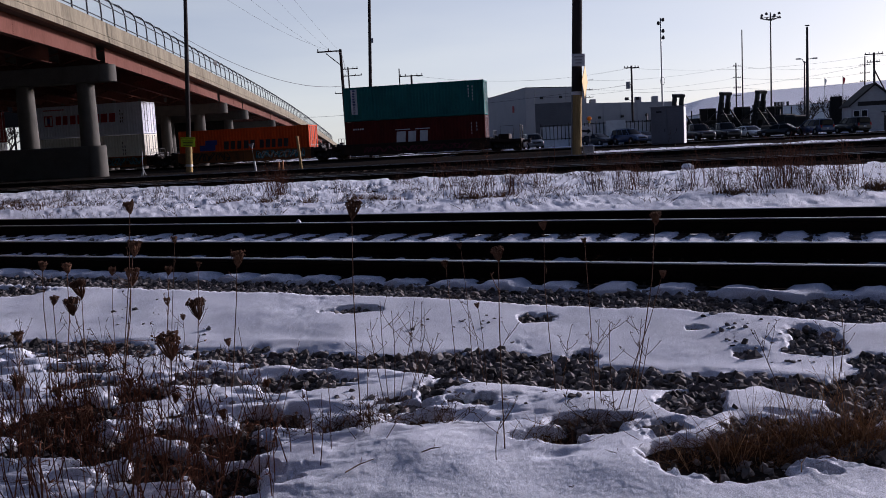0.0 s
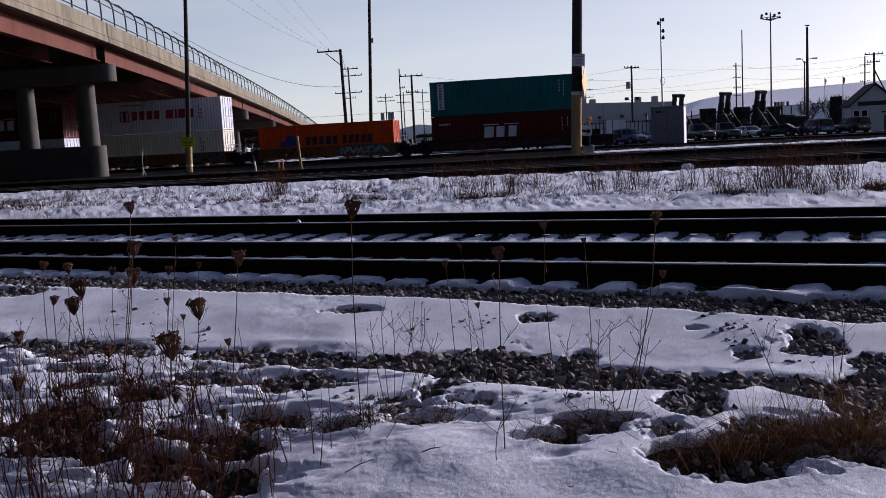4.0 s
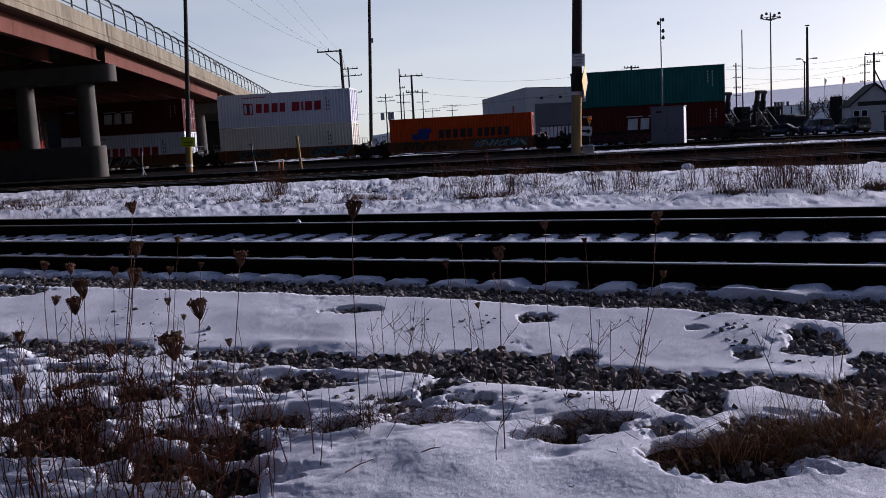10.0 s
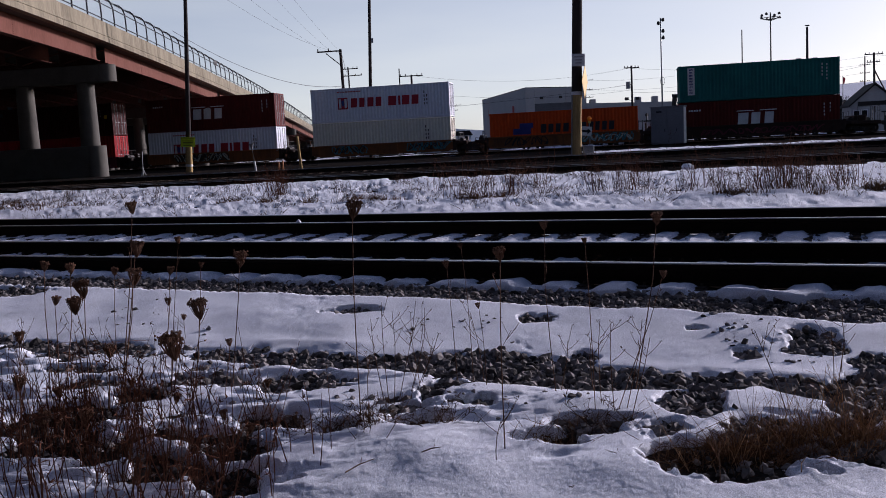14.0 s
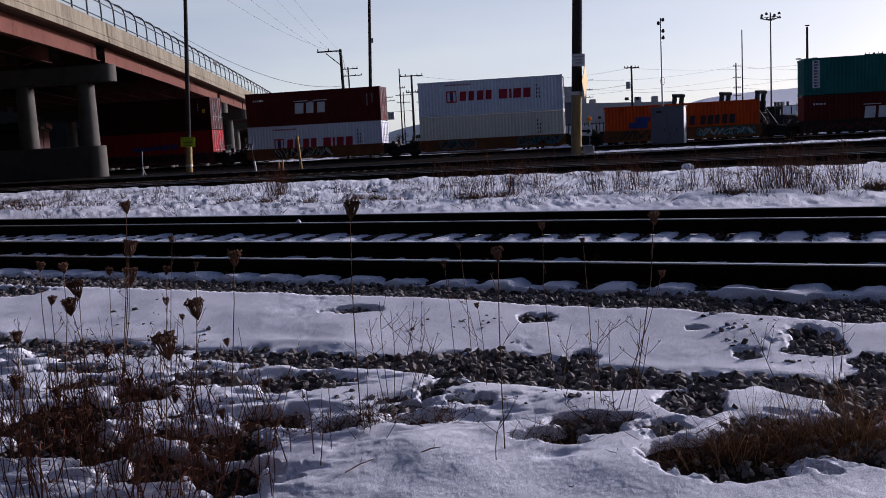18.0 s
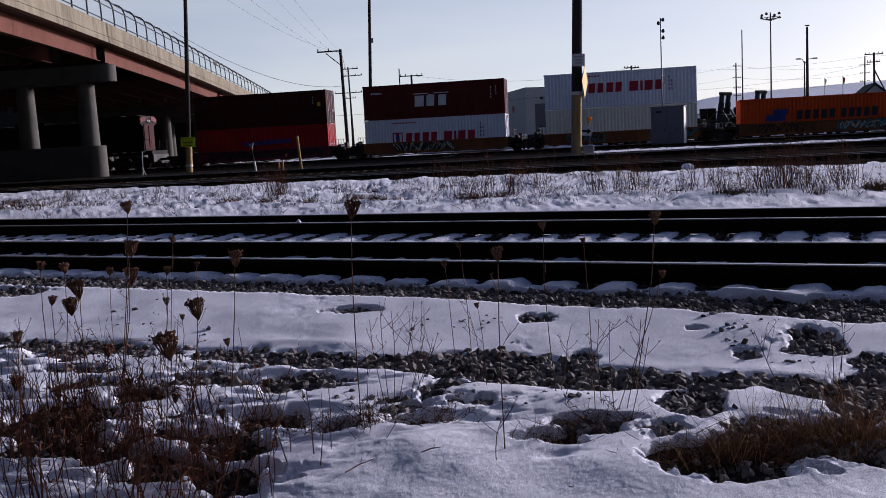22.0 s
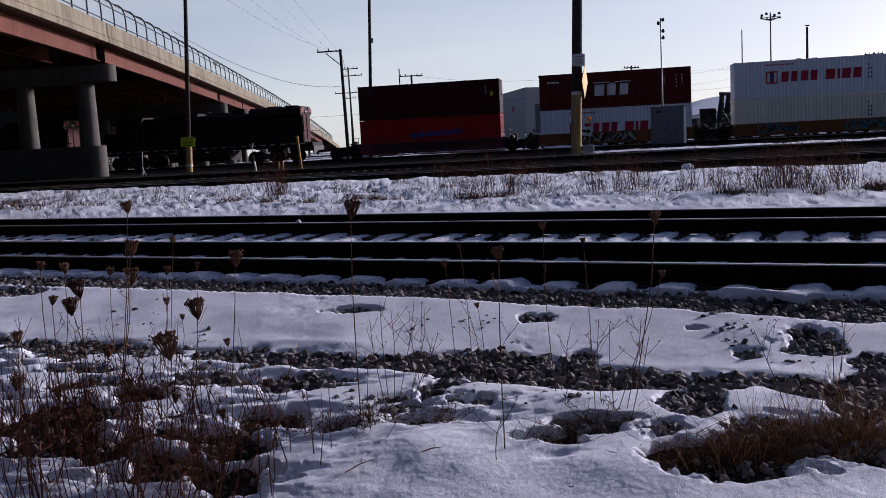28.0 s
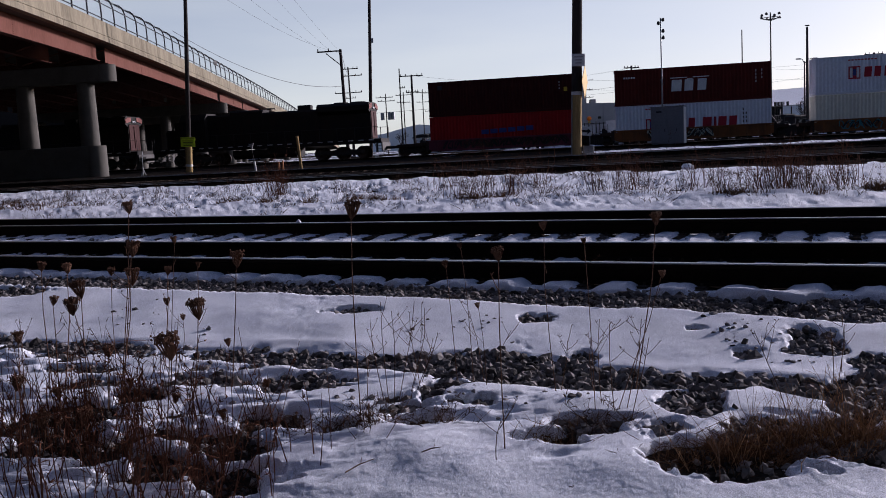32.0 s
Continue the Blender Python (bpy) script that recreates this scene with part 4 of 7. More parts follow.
    for sy in (-1, 1):
        g = MB()
        for i in range(13):
            x = -20.5 + i * 1.58
            g.tube([(x, sy * 1.45, 1.6), (x, sy * 1.45, 2.65)], 0.02, 6)
        g.tube([(-20.5, sy * 1.45, 2.63), (-1.0, sy * 1.45, 2.63)], 0.02, 6)
        part("handrail", g, M_DARKSTEEL, ob)
    for x, sx in ((-0.8, 1), (-21.8, -1)):
        st = MB()
        for sy in (-1, 1):
            for k in range(4):
                st.box((x - sx * 0.25, sy * 1.25, 0.45 + 0.28 * k), (0.35, 0.45, 0.03))
            st.box((x - sx * 0.42, sy * 1.25, 0.85), (0.03, 0.5, 0.85))
            st.tube([(x, sy * 1.4, 1.0), (x, sy * 1.4, 2.6)], 0.022, 6)
        st.span((min(x, x + sx * 0.1), -1.45, 0.55), (max(x, x + sx * 0.1), 1.45, 1.3), 0.02)
        part("steps", st, M_DARKSTEEL, ob)
        part("coupler", MB().span((min(x, x + sx * 0.9), -0.15, 0.68), (max(x, x + sx * 0.9), 0.15, 0.92), 0.04), M_DARKSTEEL, ob)
    for x in (-4.6, -17.9):
        truck(ob, x, 1.9, 0.52, 3, LOCOWHEEL)
    return ob


M_GLASSDARK = material("dark_window_glass", (0.010, 0.012, 0.015), 0.2, vary=0.02, bump=0, spec=0.15)
LOCOS = [locomotive("black locomotive with red hood end coupled to well cars"), locomotive("black locomotive with faded pink radiator wings under the overpass")]
LOCO_AT = [-65.6, -88.3]     # right ends along the train, from the leading box's left end


def train_s(t):
    """How far the leading box's left end has come along the track."""
    return float(np.interp(t, TRAIN_T, TRAIN_S))


TRAIN_T = [0, 1, 2, 3, 3.5, 4.5, 5.5, 6, 7, 8, 9, 10, 11, 12, 13, 14, 14.5, 15.5, 16.5, 17, 18, 19, 20, 21, 22, 23, 24, 25, 25.5, 26.5, 27.5, 28, 29, 30, 30.5, 31, 31.5, 32]
TRAIN_S = [-22.45, -20.58, -18.65, -16.65, -15.75, -13.95, -12.13, -11.23, -9.38, -7.38, -5.23, -3.0, -0.78, 1.37, 3.53, 5.66, 6.75, 9.0, 11.33, 12.56, 15.18, 17.87, 20.57, 23.26, 25.88, 28.48, 31.04, 33.55, 34.79, 37.32, 39.80, 40.98, 43.15, 44.90, 45.60, 46.20, 46.70, 47.13]


def on_train(s, z=0.0):
    p = dT * s + nT * TRAIN_N
    return pose(p[0], p[1], TRAIN_Z + z, 0, 0, -math.degrees(TRAIN))


def run_train():
    def rows(off, z):
        return [(t, on_train(s + off, z)) for t, s in zip(TRAIN_T, TRAIN_S)]
    mid = CL / 2
    for ob, unit, low in BOXES:
        walk(ob, rows(mid - unit * PITCH, low))
    for k, car in enumerate(CARS):
        walk(car, rows(mid - k * PITCH, 0))
    for ob, off in zip(LOCOS, LOCO_AT):
        walk(ob, rows(off, 0))
    for w, (x, y, z), r in WHEELS:
        walk(w, [(k * 0.2, pose(x, y, z) @ Matrix.Rotation(math.fmod((train_s(k * 0.2) - TRAIN_S[0]) / r, 6.283185307), 4, "Y")) for k in range(161)])


# ---- the road overpass ----
def bridge_top(y):
    """Height of the parapet's top along the bridge."""
    return np.interp(y, [-80, 40, 60, 75, 88, 101, 122, 148, 165, 181, 205, 225, 260, 300, 340], [9.2, 10.05, 10.12, 9.98, 9.82, 9.65, 9.40, 8.98, 8.62, 8.22, 7.52, 6.85, 5.6, 4.0, 2.4])


def smooth_top(y):
    return float(np.mean([bridge_top(y + d) for d in (-12, -8, -4, 0, 4, 8, 12)]))


def bridge_at(y, u, dz):
    """A point u across (nought at the outer face, towards the tracks' open side) and dz from the parapet's top."""
    return Vector((-17.4 - 0.052 * y + u, y, smooth_top(y) + dz))


def swept(outline, y0, y1, step=4.0):
    """An outline (u, dz) drawn along the bridge."""
    mb = MB()
    k = max(2, int(math.ceil((y1 - y0) / step)) + 1)
    ys = [y0 + (y1 - y0) * i / (k - 1) for i in range(k)]
    n = len(outline)
    vs = [bridge_at(y, u, dz) for y in ys for u, dz in outline]
    fs = [(i * n + j, (i + 1) * n + j, (i + 1) * n + (j + 1) % n, i * n + (j + 1) % n) for i in range(k - 1) for j in range(n)]
    fs += [list(range(n)), [(k - 1) * n + j for j in range(n)][::-1]]
    return mb.add(vs, fs)


overpass = thing("overpass", Matrix(), "concrete and brown steel girder road overpass with arched pedestrian fence", "bridge")
DECK = 25.0
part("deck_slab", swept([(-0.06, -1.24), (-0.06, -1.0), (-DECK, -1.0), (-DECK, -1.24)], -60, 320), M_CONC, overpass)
joint = [-60, -24, 6, 24, 33, 42, 51, 60, 69, 78, 87, 96, 105, 114, 123, 132, 146, 160, 180, 200, 230, 260, 320]
for a, b in zip(joint, joint[1:]):
    part("parapet", swept([(0, -1.25), (0, -0.98), (-0.035, -0.96), (-0.035, -0.90), (0.0, -0.88), (0.0, -0.82), (-0.05, -0.80), (-0.06, -0.01), (-0.07, 0), (-0.29, 0), (-0.30, -0.01), (-0.36, -1.0), (-0.4, -1.25)], a + 0.012, b - 0.012), M_PARAPET, overpass, "rain-streaked concrete parapet")
    part("parapet", swept([(-DECK + 0.3, -1.25), (-DECK, -1.25), (-DECK, 0), (-DECK + 0.25, 0)], a + 0.012, b - 0.012), M_PARAPET, overpass)
spans = [(-60, -18), (-17.4, 20), (20.6, 59.4), (61.2, 100.4), (101.8, 117), (117.6, 144), (144.6, 176), (176.6, 210), (210.6, 250)]
for a, b in spans:
    for k, u in enumerate((-0.98, -4.0, -6.8, -9.6, -12.4, -15.2, -18.0, -20.8, -23.8)):
        g = part("girder", swept([(u + 0.012, -1.25), (u + 0.012, -2.27), (u + 0.2, -2.28), (u + 0.2, -2.32), (u - 0.2, -2.32), (u - 0.2, -2.28), (u - 0.012, -2.27), (u - 0.012, -1.25)], a, b), M_GIRDER, overpass)
        if k == 0:
            for y in (a + 9, a + 26):
                if y < b and a > 0:
                    bp = MB()
                    for r_ in range(8):
                        for c_ in (-0.18, 0.18):
                            q = bridge_at(y + c_, u + 0.012, -1.4 - 0.11 * r_)
                            bp.box(q, (0.05, 0.05, 0.05), None, 0.012)
                    q = bridge_at(y, u + 0.02, -1.8)
                    bp.box(q, (0.02, 0.55, 0.92))
                    part("splice_plate", bp, M_GIRDER, g, "bolted splice plate")
    y = a + 0.4
    while y < b:
        cf = MB()
        for u in (-1.2, -4.0, -6.8, -9.6, -12.4, -15.2, -18.0):
            q0, q1 = bridge_at(y, u, -1.4), bridge_at(y, u - 2.6, -2.15)
            cf.tube([q0, q1], 0.05, 4).tube([bridge_at(y, u, -2.15), bridge_at(y, u - 2.6, -1.4)], 0.05, 4)
        part("cross_frame", cf, M_GIRDER, overpass)
        y += 8.2
# arched fence on the parapet
M_FENCE = material("black_fence_steel", (0.025, 0.025, 0.028), 0.5, 0.4, vary=0.2, bump=0.05)


def fence_curve(y, k):
    """Where the fence's curve stands at share k of its height."""
    pts = [(-0.16, 0.0), (-0.16, 0.72), (-0.20, 1.26), (-0.34, 1.62), (-0.58, 1.84), (-0.9, 1.92)]
    i = min(int(k * 5), 4)
    f_ = k * 5 - i
    u = pts[i][0] * (1 - f_) + pts[i + 1][0] * f_
    z = pts[i][1] * (1 - f_) + pts[i + 1][1] * f_
    return bridge_at(y, u, z)


y = 23.45
while y < 285:
    part("fence_post", MB().tube([fence_curve(y, k / 8) for k in range(9)], 0.05, 6), M_FENCE, overpass)
    y += 2.7
for k in (0.06, 0.36, 1.0):
    part("fence_rail", MB().tube([fence_curve(20 + i * 5.3, k) for i in range(51)], 0.036, 5), M_FENCE, overpass)
wire = MB()
for i in range(22):
    k = 0.03 + i * 0.044
    wire.tube([fence_curve(20 + j * 10.6, k) for j in range(26)], 0.0022, 3, False, False)
part("fence_mesh", wire, M_GALV, overpass, "fine wire mesh")
for y, w in ((96.5, 1.3), (99, 0.5)):
    part("sign_back", MB().box(fence_curve(y, 0.42), (0.05, w, 0.5), None, 0.01), M_DARKSTEEL, overpass)


def pier(y, top_u, low, cols):
    """A cap on round columns over a crash wall, set along the tracks."""
    e = bridge_at(y, top_u, 0)
    d = Vector((-math.cos(0.16), math.sin(0.16), 0))
    nn = Vector((math.sin(0.16), math.cos(0.16), 0))
    zt = e.z - 2.36
    R = Matrix.Rotation(-0.16, 3, "Z")
    c = Vector((e.x, e.y, 0)) + d * 12.0
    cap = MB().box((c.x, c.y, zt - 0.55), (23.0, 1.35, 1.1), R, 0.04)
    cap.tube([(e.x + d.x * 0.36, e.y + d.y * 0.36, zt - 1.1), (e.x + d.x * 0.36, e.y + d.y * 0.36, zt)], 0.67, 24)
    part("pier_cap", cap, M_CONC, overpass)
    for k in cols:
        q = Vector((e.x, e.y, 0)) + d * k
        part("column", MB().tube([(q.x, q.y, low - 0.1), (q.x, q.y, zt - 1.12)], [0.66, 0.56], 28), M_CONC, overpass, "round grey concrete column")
    if y < 70:
        w0 = Vector((e.x, e.y, 0)) + d * 1.62
        w1 = Vector((e.x, e.y, 0)) + d * 24.0
        cc = (w0 + w1) / 2
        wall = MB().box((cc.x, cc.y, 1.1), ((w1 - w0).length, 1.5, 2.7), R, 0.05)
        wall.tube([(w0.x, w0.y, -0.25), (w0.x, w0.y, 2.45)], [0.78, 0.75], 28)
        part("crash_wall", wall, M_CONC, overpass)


pier(61.4, -0.75, 0.3, (1.88, 6.3, 10.4, 14.5, 18.6, 22.4))
pier(103.0, -0.75, 0.1, (3.0, 7.1, 10.4, 14.5, 18.6, 22.4))
pier(118.0, -0.75, 0.1, (2.4, 6.5, 10.4, 14.5, 18.6, 22.4))
pier(145.5, -0.75, 0.1, (1.88, 6.3, 10.4, 14.5, 18.6, 22.4))
pier(177.0, -0.75, 0.1, (1.88, 6.3, 10.4, 14.5, 18.6, 22.4))
pier(20.2, -0.75, -0.1, (1.88, 6.3, 10.4, 14.5, 18.6, 22.4))


# unseen dark banks, added behind, right and left to block low sky light
M_BANK = material("dark_blocking_bank", (0.022, 0.020, 0.017), 0.95, fine=1.5, coarse=0.2, vary=0.4, bump=0.4, spec=0.05)


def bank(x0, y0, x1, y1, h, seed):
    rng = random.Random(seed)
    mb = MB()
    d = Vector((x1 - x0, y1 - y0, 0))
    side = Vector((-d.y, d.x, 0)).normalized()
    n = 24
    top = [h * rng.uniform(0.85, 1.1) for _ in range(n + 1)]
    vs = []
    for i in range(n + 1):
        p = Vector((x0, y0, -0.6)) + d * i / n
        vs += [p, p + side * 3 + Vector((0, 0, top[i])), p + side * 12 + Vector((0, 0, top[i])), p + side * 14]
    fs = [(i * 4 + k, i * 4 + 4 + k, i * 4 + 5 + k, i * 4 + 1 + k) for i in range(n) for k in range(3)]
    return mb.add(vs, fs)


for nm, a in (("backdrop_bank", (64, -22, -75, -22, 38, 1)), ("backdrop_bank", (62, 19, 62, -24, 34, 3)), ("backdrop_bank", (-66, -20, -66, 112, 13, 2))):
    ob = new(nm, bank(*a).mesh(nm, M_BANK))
    tagged(ob, "unseen dark bank added to block sky light", "bank", kind="structure")


# ---- yard furniture, poles and lines ----
M_WHITEPAINT = material("white_sign_paint", (0.72, 0.73, 0.75), 0.5, vary=0.06, bump=0.02)
M_YELLOWSIGN = material("yellow_green_sign_paint", (0.62, 0.80, 0.018), 0.45, vary=0.05, bump=0)
M_YELLOW = material("yellow_warning_paint", (0.70, 0.44, 0.06), 0.5, vary=0.1, bump=0.02)
M_ORANGE = glow("orange_lamp_lens", (0.80, 0.20, 0.01), 0.06)
M_INK = material("black_lettering", (0.015, 0.015, 0.015), 0.6, vary=0.05, bump=0)
M_GREYBOX = material("grey_cabinet_paint", (0.20, 0.205, 0.23), 0.5, fine=10, coarse=1, vary=0.1, second=(0.15, 0.155, 0.17), bump=0.04)
M_TYRE = material("tyre_rubber", (0.02, 0.02, 0.021), 0.85, vary=0.1, bump=0.05)
M_WALLPALE = material("pale_wall_cladding", (0.42, 0.42, 0.44), 0.75, fine=6, coarse=0.4, vary=0.05, second=(0.35, 0.35, 0.37), bump=0.03)
M_WALLBLUE = material("blue_white_cladding", (0.80, 0.82, 0.86), 0.7, fine=4, coarse=0.2, vary=0.04, second=(0.72, 0.75, 0.80), bump=0.02)
M_DOORGREY = material("grey_roller_door", (0.12, 0.125, 0.145), 0.7, fine=5, coarse=0.5, vary=0.06, bump=0.03)
M_SIDING = material("white_house_siding", (0.38, 0.385, 0.40), 0.7, fine=8, coarse=0.7, vary=0.05, bump=0.04)
M_ROOF = material("dark_roof_shingle", (0.024, 0.021, 0.021), 0.9, fine=12, coarse=1, vary=0.2, bump=0.2)
M_DARKWALL = material("near_black_wall", (0.035, 0.030, 0.028), 0.95, fine=8, coarse=0.5, vary=0.25, bump=0.2, spec=0.1)
M_BARK = material("grey_bark", (0.05, 0.042, 0.04), 0.95, fine=20, coarse=3, vary=0.3, bump=0.4, spec=0.1)
M_WIRE = material("power_line", (0.05, 0.05, 0.055), 0.6, vary=0.05, bump=0)


def gz(x, y):
    return float(ground_z(x, y))


def utility_pole(x, y, top, r, arms=(), label="weathered timber utility pole with crossarms", turn=0.0, lean=0.0, name="utility_pole", cat="utility pole", mat=None, drop=0.0):
    """arms: (height, half length to one side, half length to the other)."""
    z = gz(x, y) - 0.05 + drop
    ob = thing(name, pose(x, y, z, 0, lean, turn), label, cat, "poles along the yard")
    h = top - z
    part("shaft", MB().tube([(0, 0, -0.2), (0, 0, h * 0.5), (0, 0, h)], [r, r * 0.88, r * 0.72], 12), mat or M_DARKPOLE, ob)
    for a, l, rr in arms:
        arm = part("crossarm", MB().span((-l, -0.06, a - z - 0.07), (rr, 0.06, a - z + 0.07), 0.01), M_DARKPOLE, ob)
        ins = [-l + 0.12, -l * 0.5] if l > 0.3 else []
        ins += [rr - 0.12, rr * 0.5] if rr > 0.3 else []
        for q in ins:
            part("insulator", MB().lathe([(0.0, 0.0), (0.05, 0.0), (0.07, 0.08), (0.04, 0.14), (0.06, 0.2), (0.0, 0.26)], 8, pose(q, 0, a - z + 0.07)), M_DARKSTEEL, arm)
    return ob


# the timber pole by the yard track
px_, py_ = 6.62, 44.0
pz_ = gz(px_, py_)
big = thing("timber_pole", pose(px_, py_, pz_, 0, 2.2, 0), "thick weathered timber pole with dark sleeve and sign boards", "utility pole")
part("shaft", MB().tube([(0, 0, -0.3), (0, 0, 1.5), (0, 0, 3.1)], [0.25, 0.245, 0.24], 20), M_WOODPOLE, big, "yellowish bare timber")
part("sleeve", MB().tube([(0, 0, 3.1), (0, 0, 3.22), (0, 0, 8.0), (0, 0, 12)], [0.255, 0.25, 0.235, 0.2], 20), M_DARKPOLE, big, "black tarred upper shaft")
part("band", MB().tube([(0, 0, 3.0), (0, 0, 3.16)], 0.262, 20), M_WHITEPAINT, big)
part("sign_board", MB().box((0.02, -0.3, 4.62), (0.62, 0.03, 0.58), None, 0.01), M_WHITEPAINT, big, "white notice board")
for k in range(3):
    part("lettering", MB().box((0.02, -0.319, 4.76 - 0.14 * k), (0.42 - 0.06 * k, 0.006, 0.04)), M_GREYBOX, big)
dia = MB().prism([(-0.78, 0), (0, -0.78), (0.78, 0), (0, 0.78)], 1, -0.012, 0.012)
part("warning_diamond", dia, M_YELLOW, big, "plain yellow diamond board seen edge on", pose(0.36, -0.1, 3.62, 0, 0, 71))
part("junction_box", MB().box((0.55, -0.1, 0.42), (0.5, 0.3, 0.36), None, 0.02).tube([(0.4, -0.1, -0.1), (0.4, -0.1, 0.3)], 0.04, 8), M_GALV, big)
part("conduit", MB().tube([(-0.24, -0.1, -0.1), (-0.24, -0.1, 3.0)], 0.035, 8), M_GALV, big)
mound = MB().lathe([(1.5, -0.1), (1.1, 0.05), (0.6, 0.14), (0.2, 0.18), (0, 0.18)], 24)
solo("snow_mound", mound, M_SNOW, "low snow mound round the foot of the timber pole", "snow", pose(px_, py_, pz_ - 0.03))

# pole with the attention board
yx, yy = -16.85, 62.0
yz = gz(yx, yy)
yp = thing("sign_pole", pose(yx, yy, yz, 0, 3.3, 0), "slim dark pole with bright yellow-green attention board", "utility pole")
part("shaft", MB().tube([(0, 0, -0.2), (0, 0, 1.95)], [0.23, 0.22], 16), M_WOODPOLE, yp, "bare timber foot")
part("upper_shaft", MB().tube([(0, 0, 1.95), (0, 0, 13)], [0.165, 0.115], 16), M_DARKPOLE, yp)
part("white_band", MB().tube([(0, 0, 0.36), (0, 0, 0.52)], 0.24, 16), M_WHITEPAINT, yp)
bd = part("attention_board", MB().box((0.02, -0.26, 2.02), (0.96, 0.03, 0.64), None, 0.01), M_YELLOWSIGN, yp, "yellow-green notice board headed attention")
tx = bpy.data.curves.new("attention_words", "FONT")
tx.body, tx.size, tx.align_x, tx.align_y, tx.extrude = "ATTENTION", 0.165, "CENTER", "CENTER", 0.002
tob = new("attention_words", tx)
me = bpy.data.meshes.new_from_object(tob.evaluated_get(bpy.context.evaluated_depsgraph_get()))
bpy.data.objects.remove(tob)
me.materials.clear()
me.materials.append(M_INK)
part("attention_words", me, None, bd, "", pose(0.02, -0.278, 2.25, 90, 0, 0))
for k in range(4):
    part("lettering", MB().box((0.02, -0.277, 2.09 - 0.1 * k), (0.74 - 0.05 * k, 0.006, 0.04)), M_INK, bd)

utility_pole(-7.28, 100.0, 20.5, 0.2, (), "tall slim dark pole standing behind the train's track", 0, 2.6)
tall = bpy.data.objects["utility_pole"]
part("clamp", MB().box((0.26, -0.05, 12.6), (0.24, 0.2, 0.5), None, 0.02), M_GALV, tall)

# slim markers beside the track
M_STUB = material("faded_orange_paint", (0.62, 0.24, 0.08), 0.6, vary=0.1, bump=0.05)
for x, y, h, tilt, mt, lab in ((-9.35, 47.0, 1.45, 6, M_WHITEPAINT, "leaning white marker stake with small dark head"), (-7.1, 47.5, 1.85, 4, M_WOODPOLE, "leaning yellowish timber marker beside the track"), (-8.05, 47.5, 0.62, 0, M_STUB, "short orange painted post beside the track"), (-8.25, 47.5, 0.58, 0, M_STUB, "short orange painted post beside the track"), (-18.7, 58.0, 1.55, -3, M_WHITEPAINT, "thin white stake on a small stand")):
    ob = thing("marker_post", pose(x, y, gz(x, y) - 0.05, 0, -tilt, 0), lab, "marker post", "slim markers by the track")
    r = 0.035 if h > 1.6 else (0.03 if h > 1 else 0.05)
    if lab.startswith("thin"):
        r = 0.022
        part("stand", MB().tube([(-0.1, 0, 0.0), (0, 0, 0.55), (0.22, 0, 0.0)], 0.025, 6), mt, ob)
    if h > 1.6:
        r = 0.075
    thin = lab.startswith("leaning white")
    part("stake", MB().tube([(0, 0, -0.1), (0, 0, h)], 0.016 if thin else r, 10), M_DARKSTEEL if thin else mt, ob)
    if lab.startswith("leaning white"):
        part("marker_head", MB().prism([(-0.02, h - 0.14), (0.02, h - 0.14), (0.13, h + 0.12), (-0.13, h + 0.12)], 1, -0.05, 0.05), M_GALV, ob)
        part("white_sleeve", MB().tube([(0, 0, 0), (0, 0, 0.66)], 0.06, 10), M_WHITEPAINT, ob)
    elif h > 1.6:
        part("cable", MB().tube([(0.05, -0.05, 0.1), (0.3, -0.1, 0.35), (0.8, -0.1, 0.2), (0.95, -0.1, 0.45)], 0.018, 6), M_DARKSTEEL, ob)

# relay cabinet by the train's track
cb = thing("relay_cabinet", pose(17.62, 70.0, gz(17.66, 70.0), 0, 0, -23), "tall grey steel relay cabinet standing beside the track", "equipment cabinet")
part("body", MB().box((0, 0, 1.55), (2.42, 1.3, 2.78), None, 0.03), M_GREYBOX, cb)
part("roof", MB().box((0, 0, 2.97), (2.56, 1.46, 0.07), None, 0.02), M_GREYBOX, cb)
for x in (-0.6, 0.6):
    dd = part("door", MB().box((x, -0.66, 1.55), (1.16, 0.03, 2.6), None, 0.01), M_GREYBOX, cb)
    part("handle", MB().box((x + (0.42 if x < 0 else 0.1), -0.69, 1.2), (0.05, 0.04, 0.22), None, 0.01), M_DARKSTEEL, dd)
part("vent", MB().box((-0.6, -0.68, 2.6), (0.4, 0.02, 0.12), None, 0.005), M_DARKSTEEL, cb)
part("plinth", MB().box((0, 0, 0.06), (0.9, 1.0, 0.3), None, 0.02), M_CONC, cb)
# sunlight on the cabinet's right side is put in as white paint
part("side_panel", MB().box((1.222, 0, 1.55), (0.02, 1.2, 2.7), None, 0.005), M_WHITEPAINT, cb, "side panel painted white for the sunlight on it")

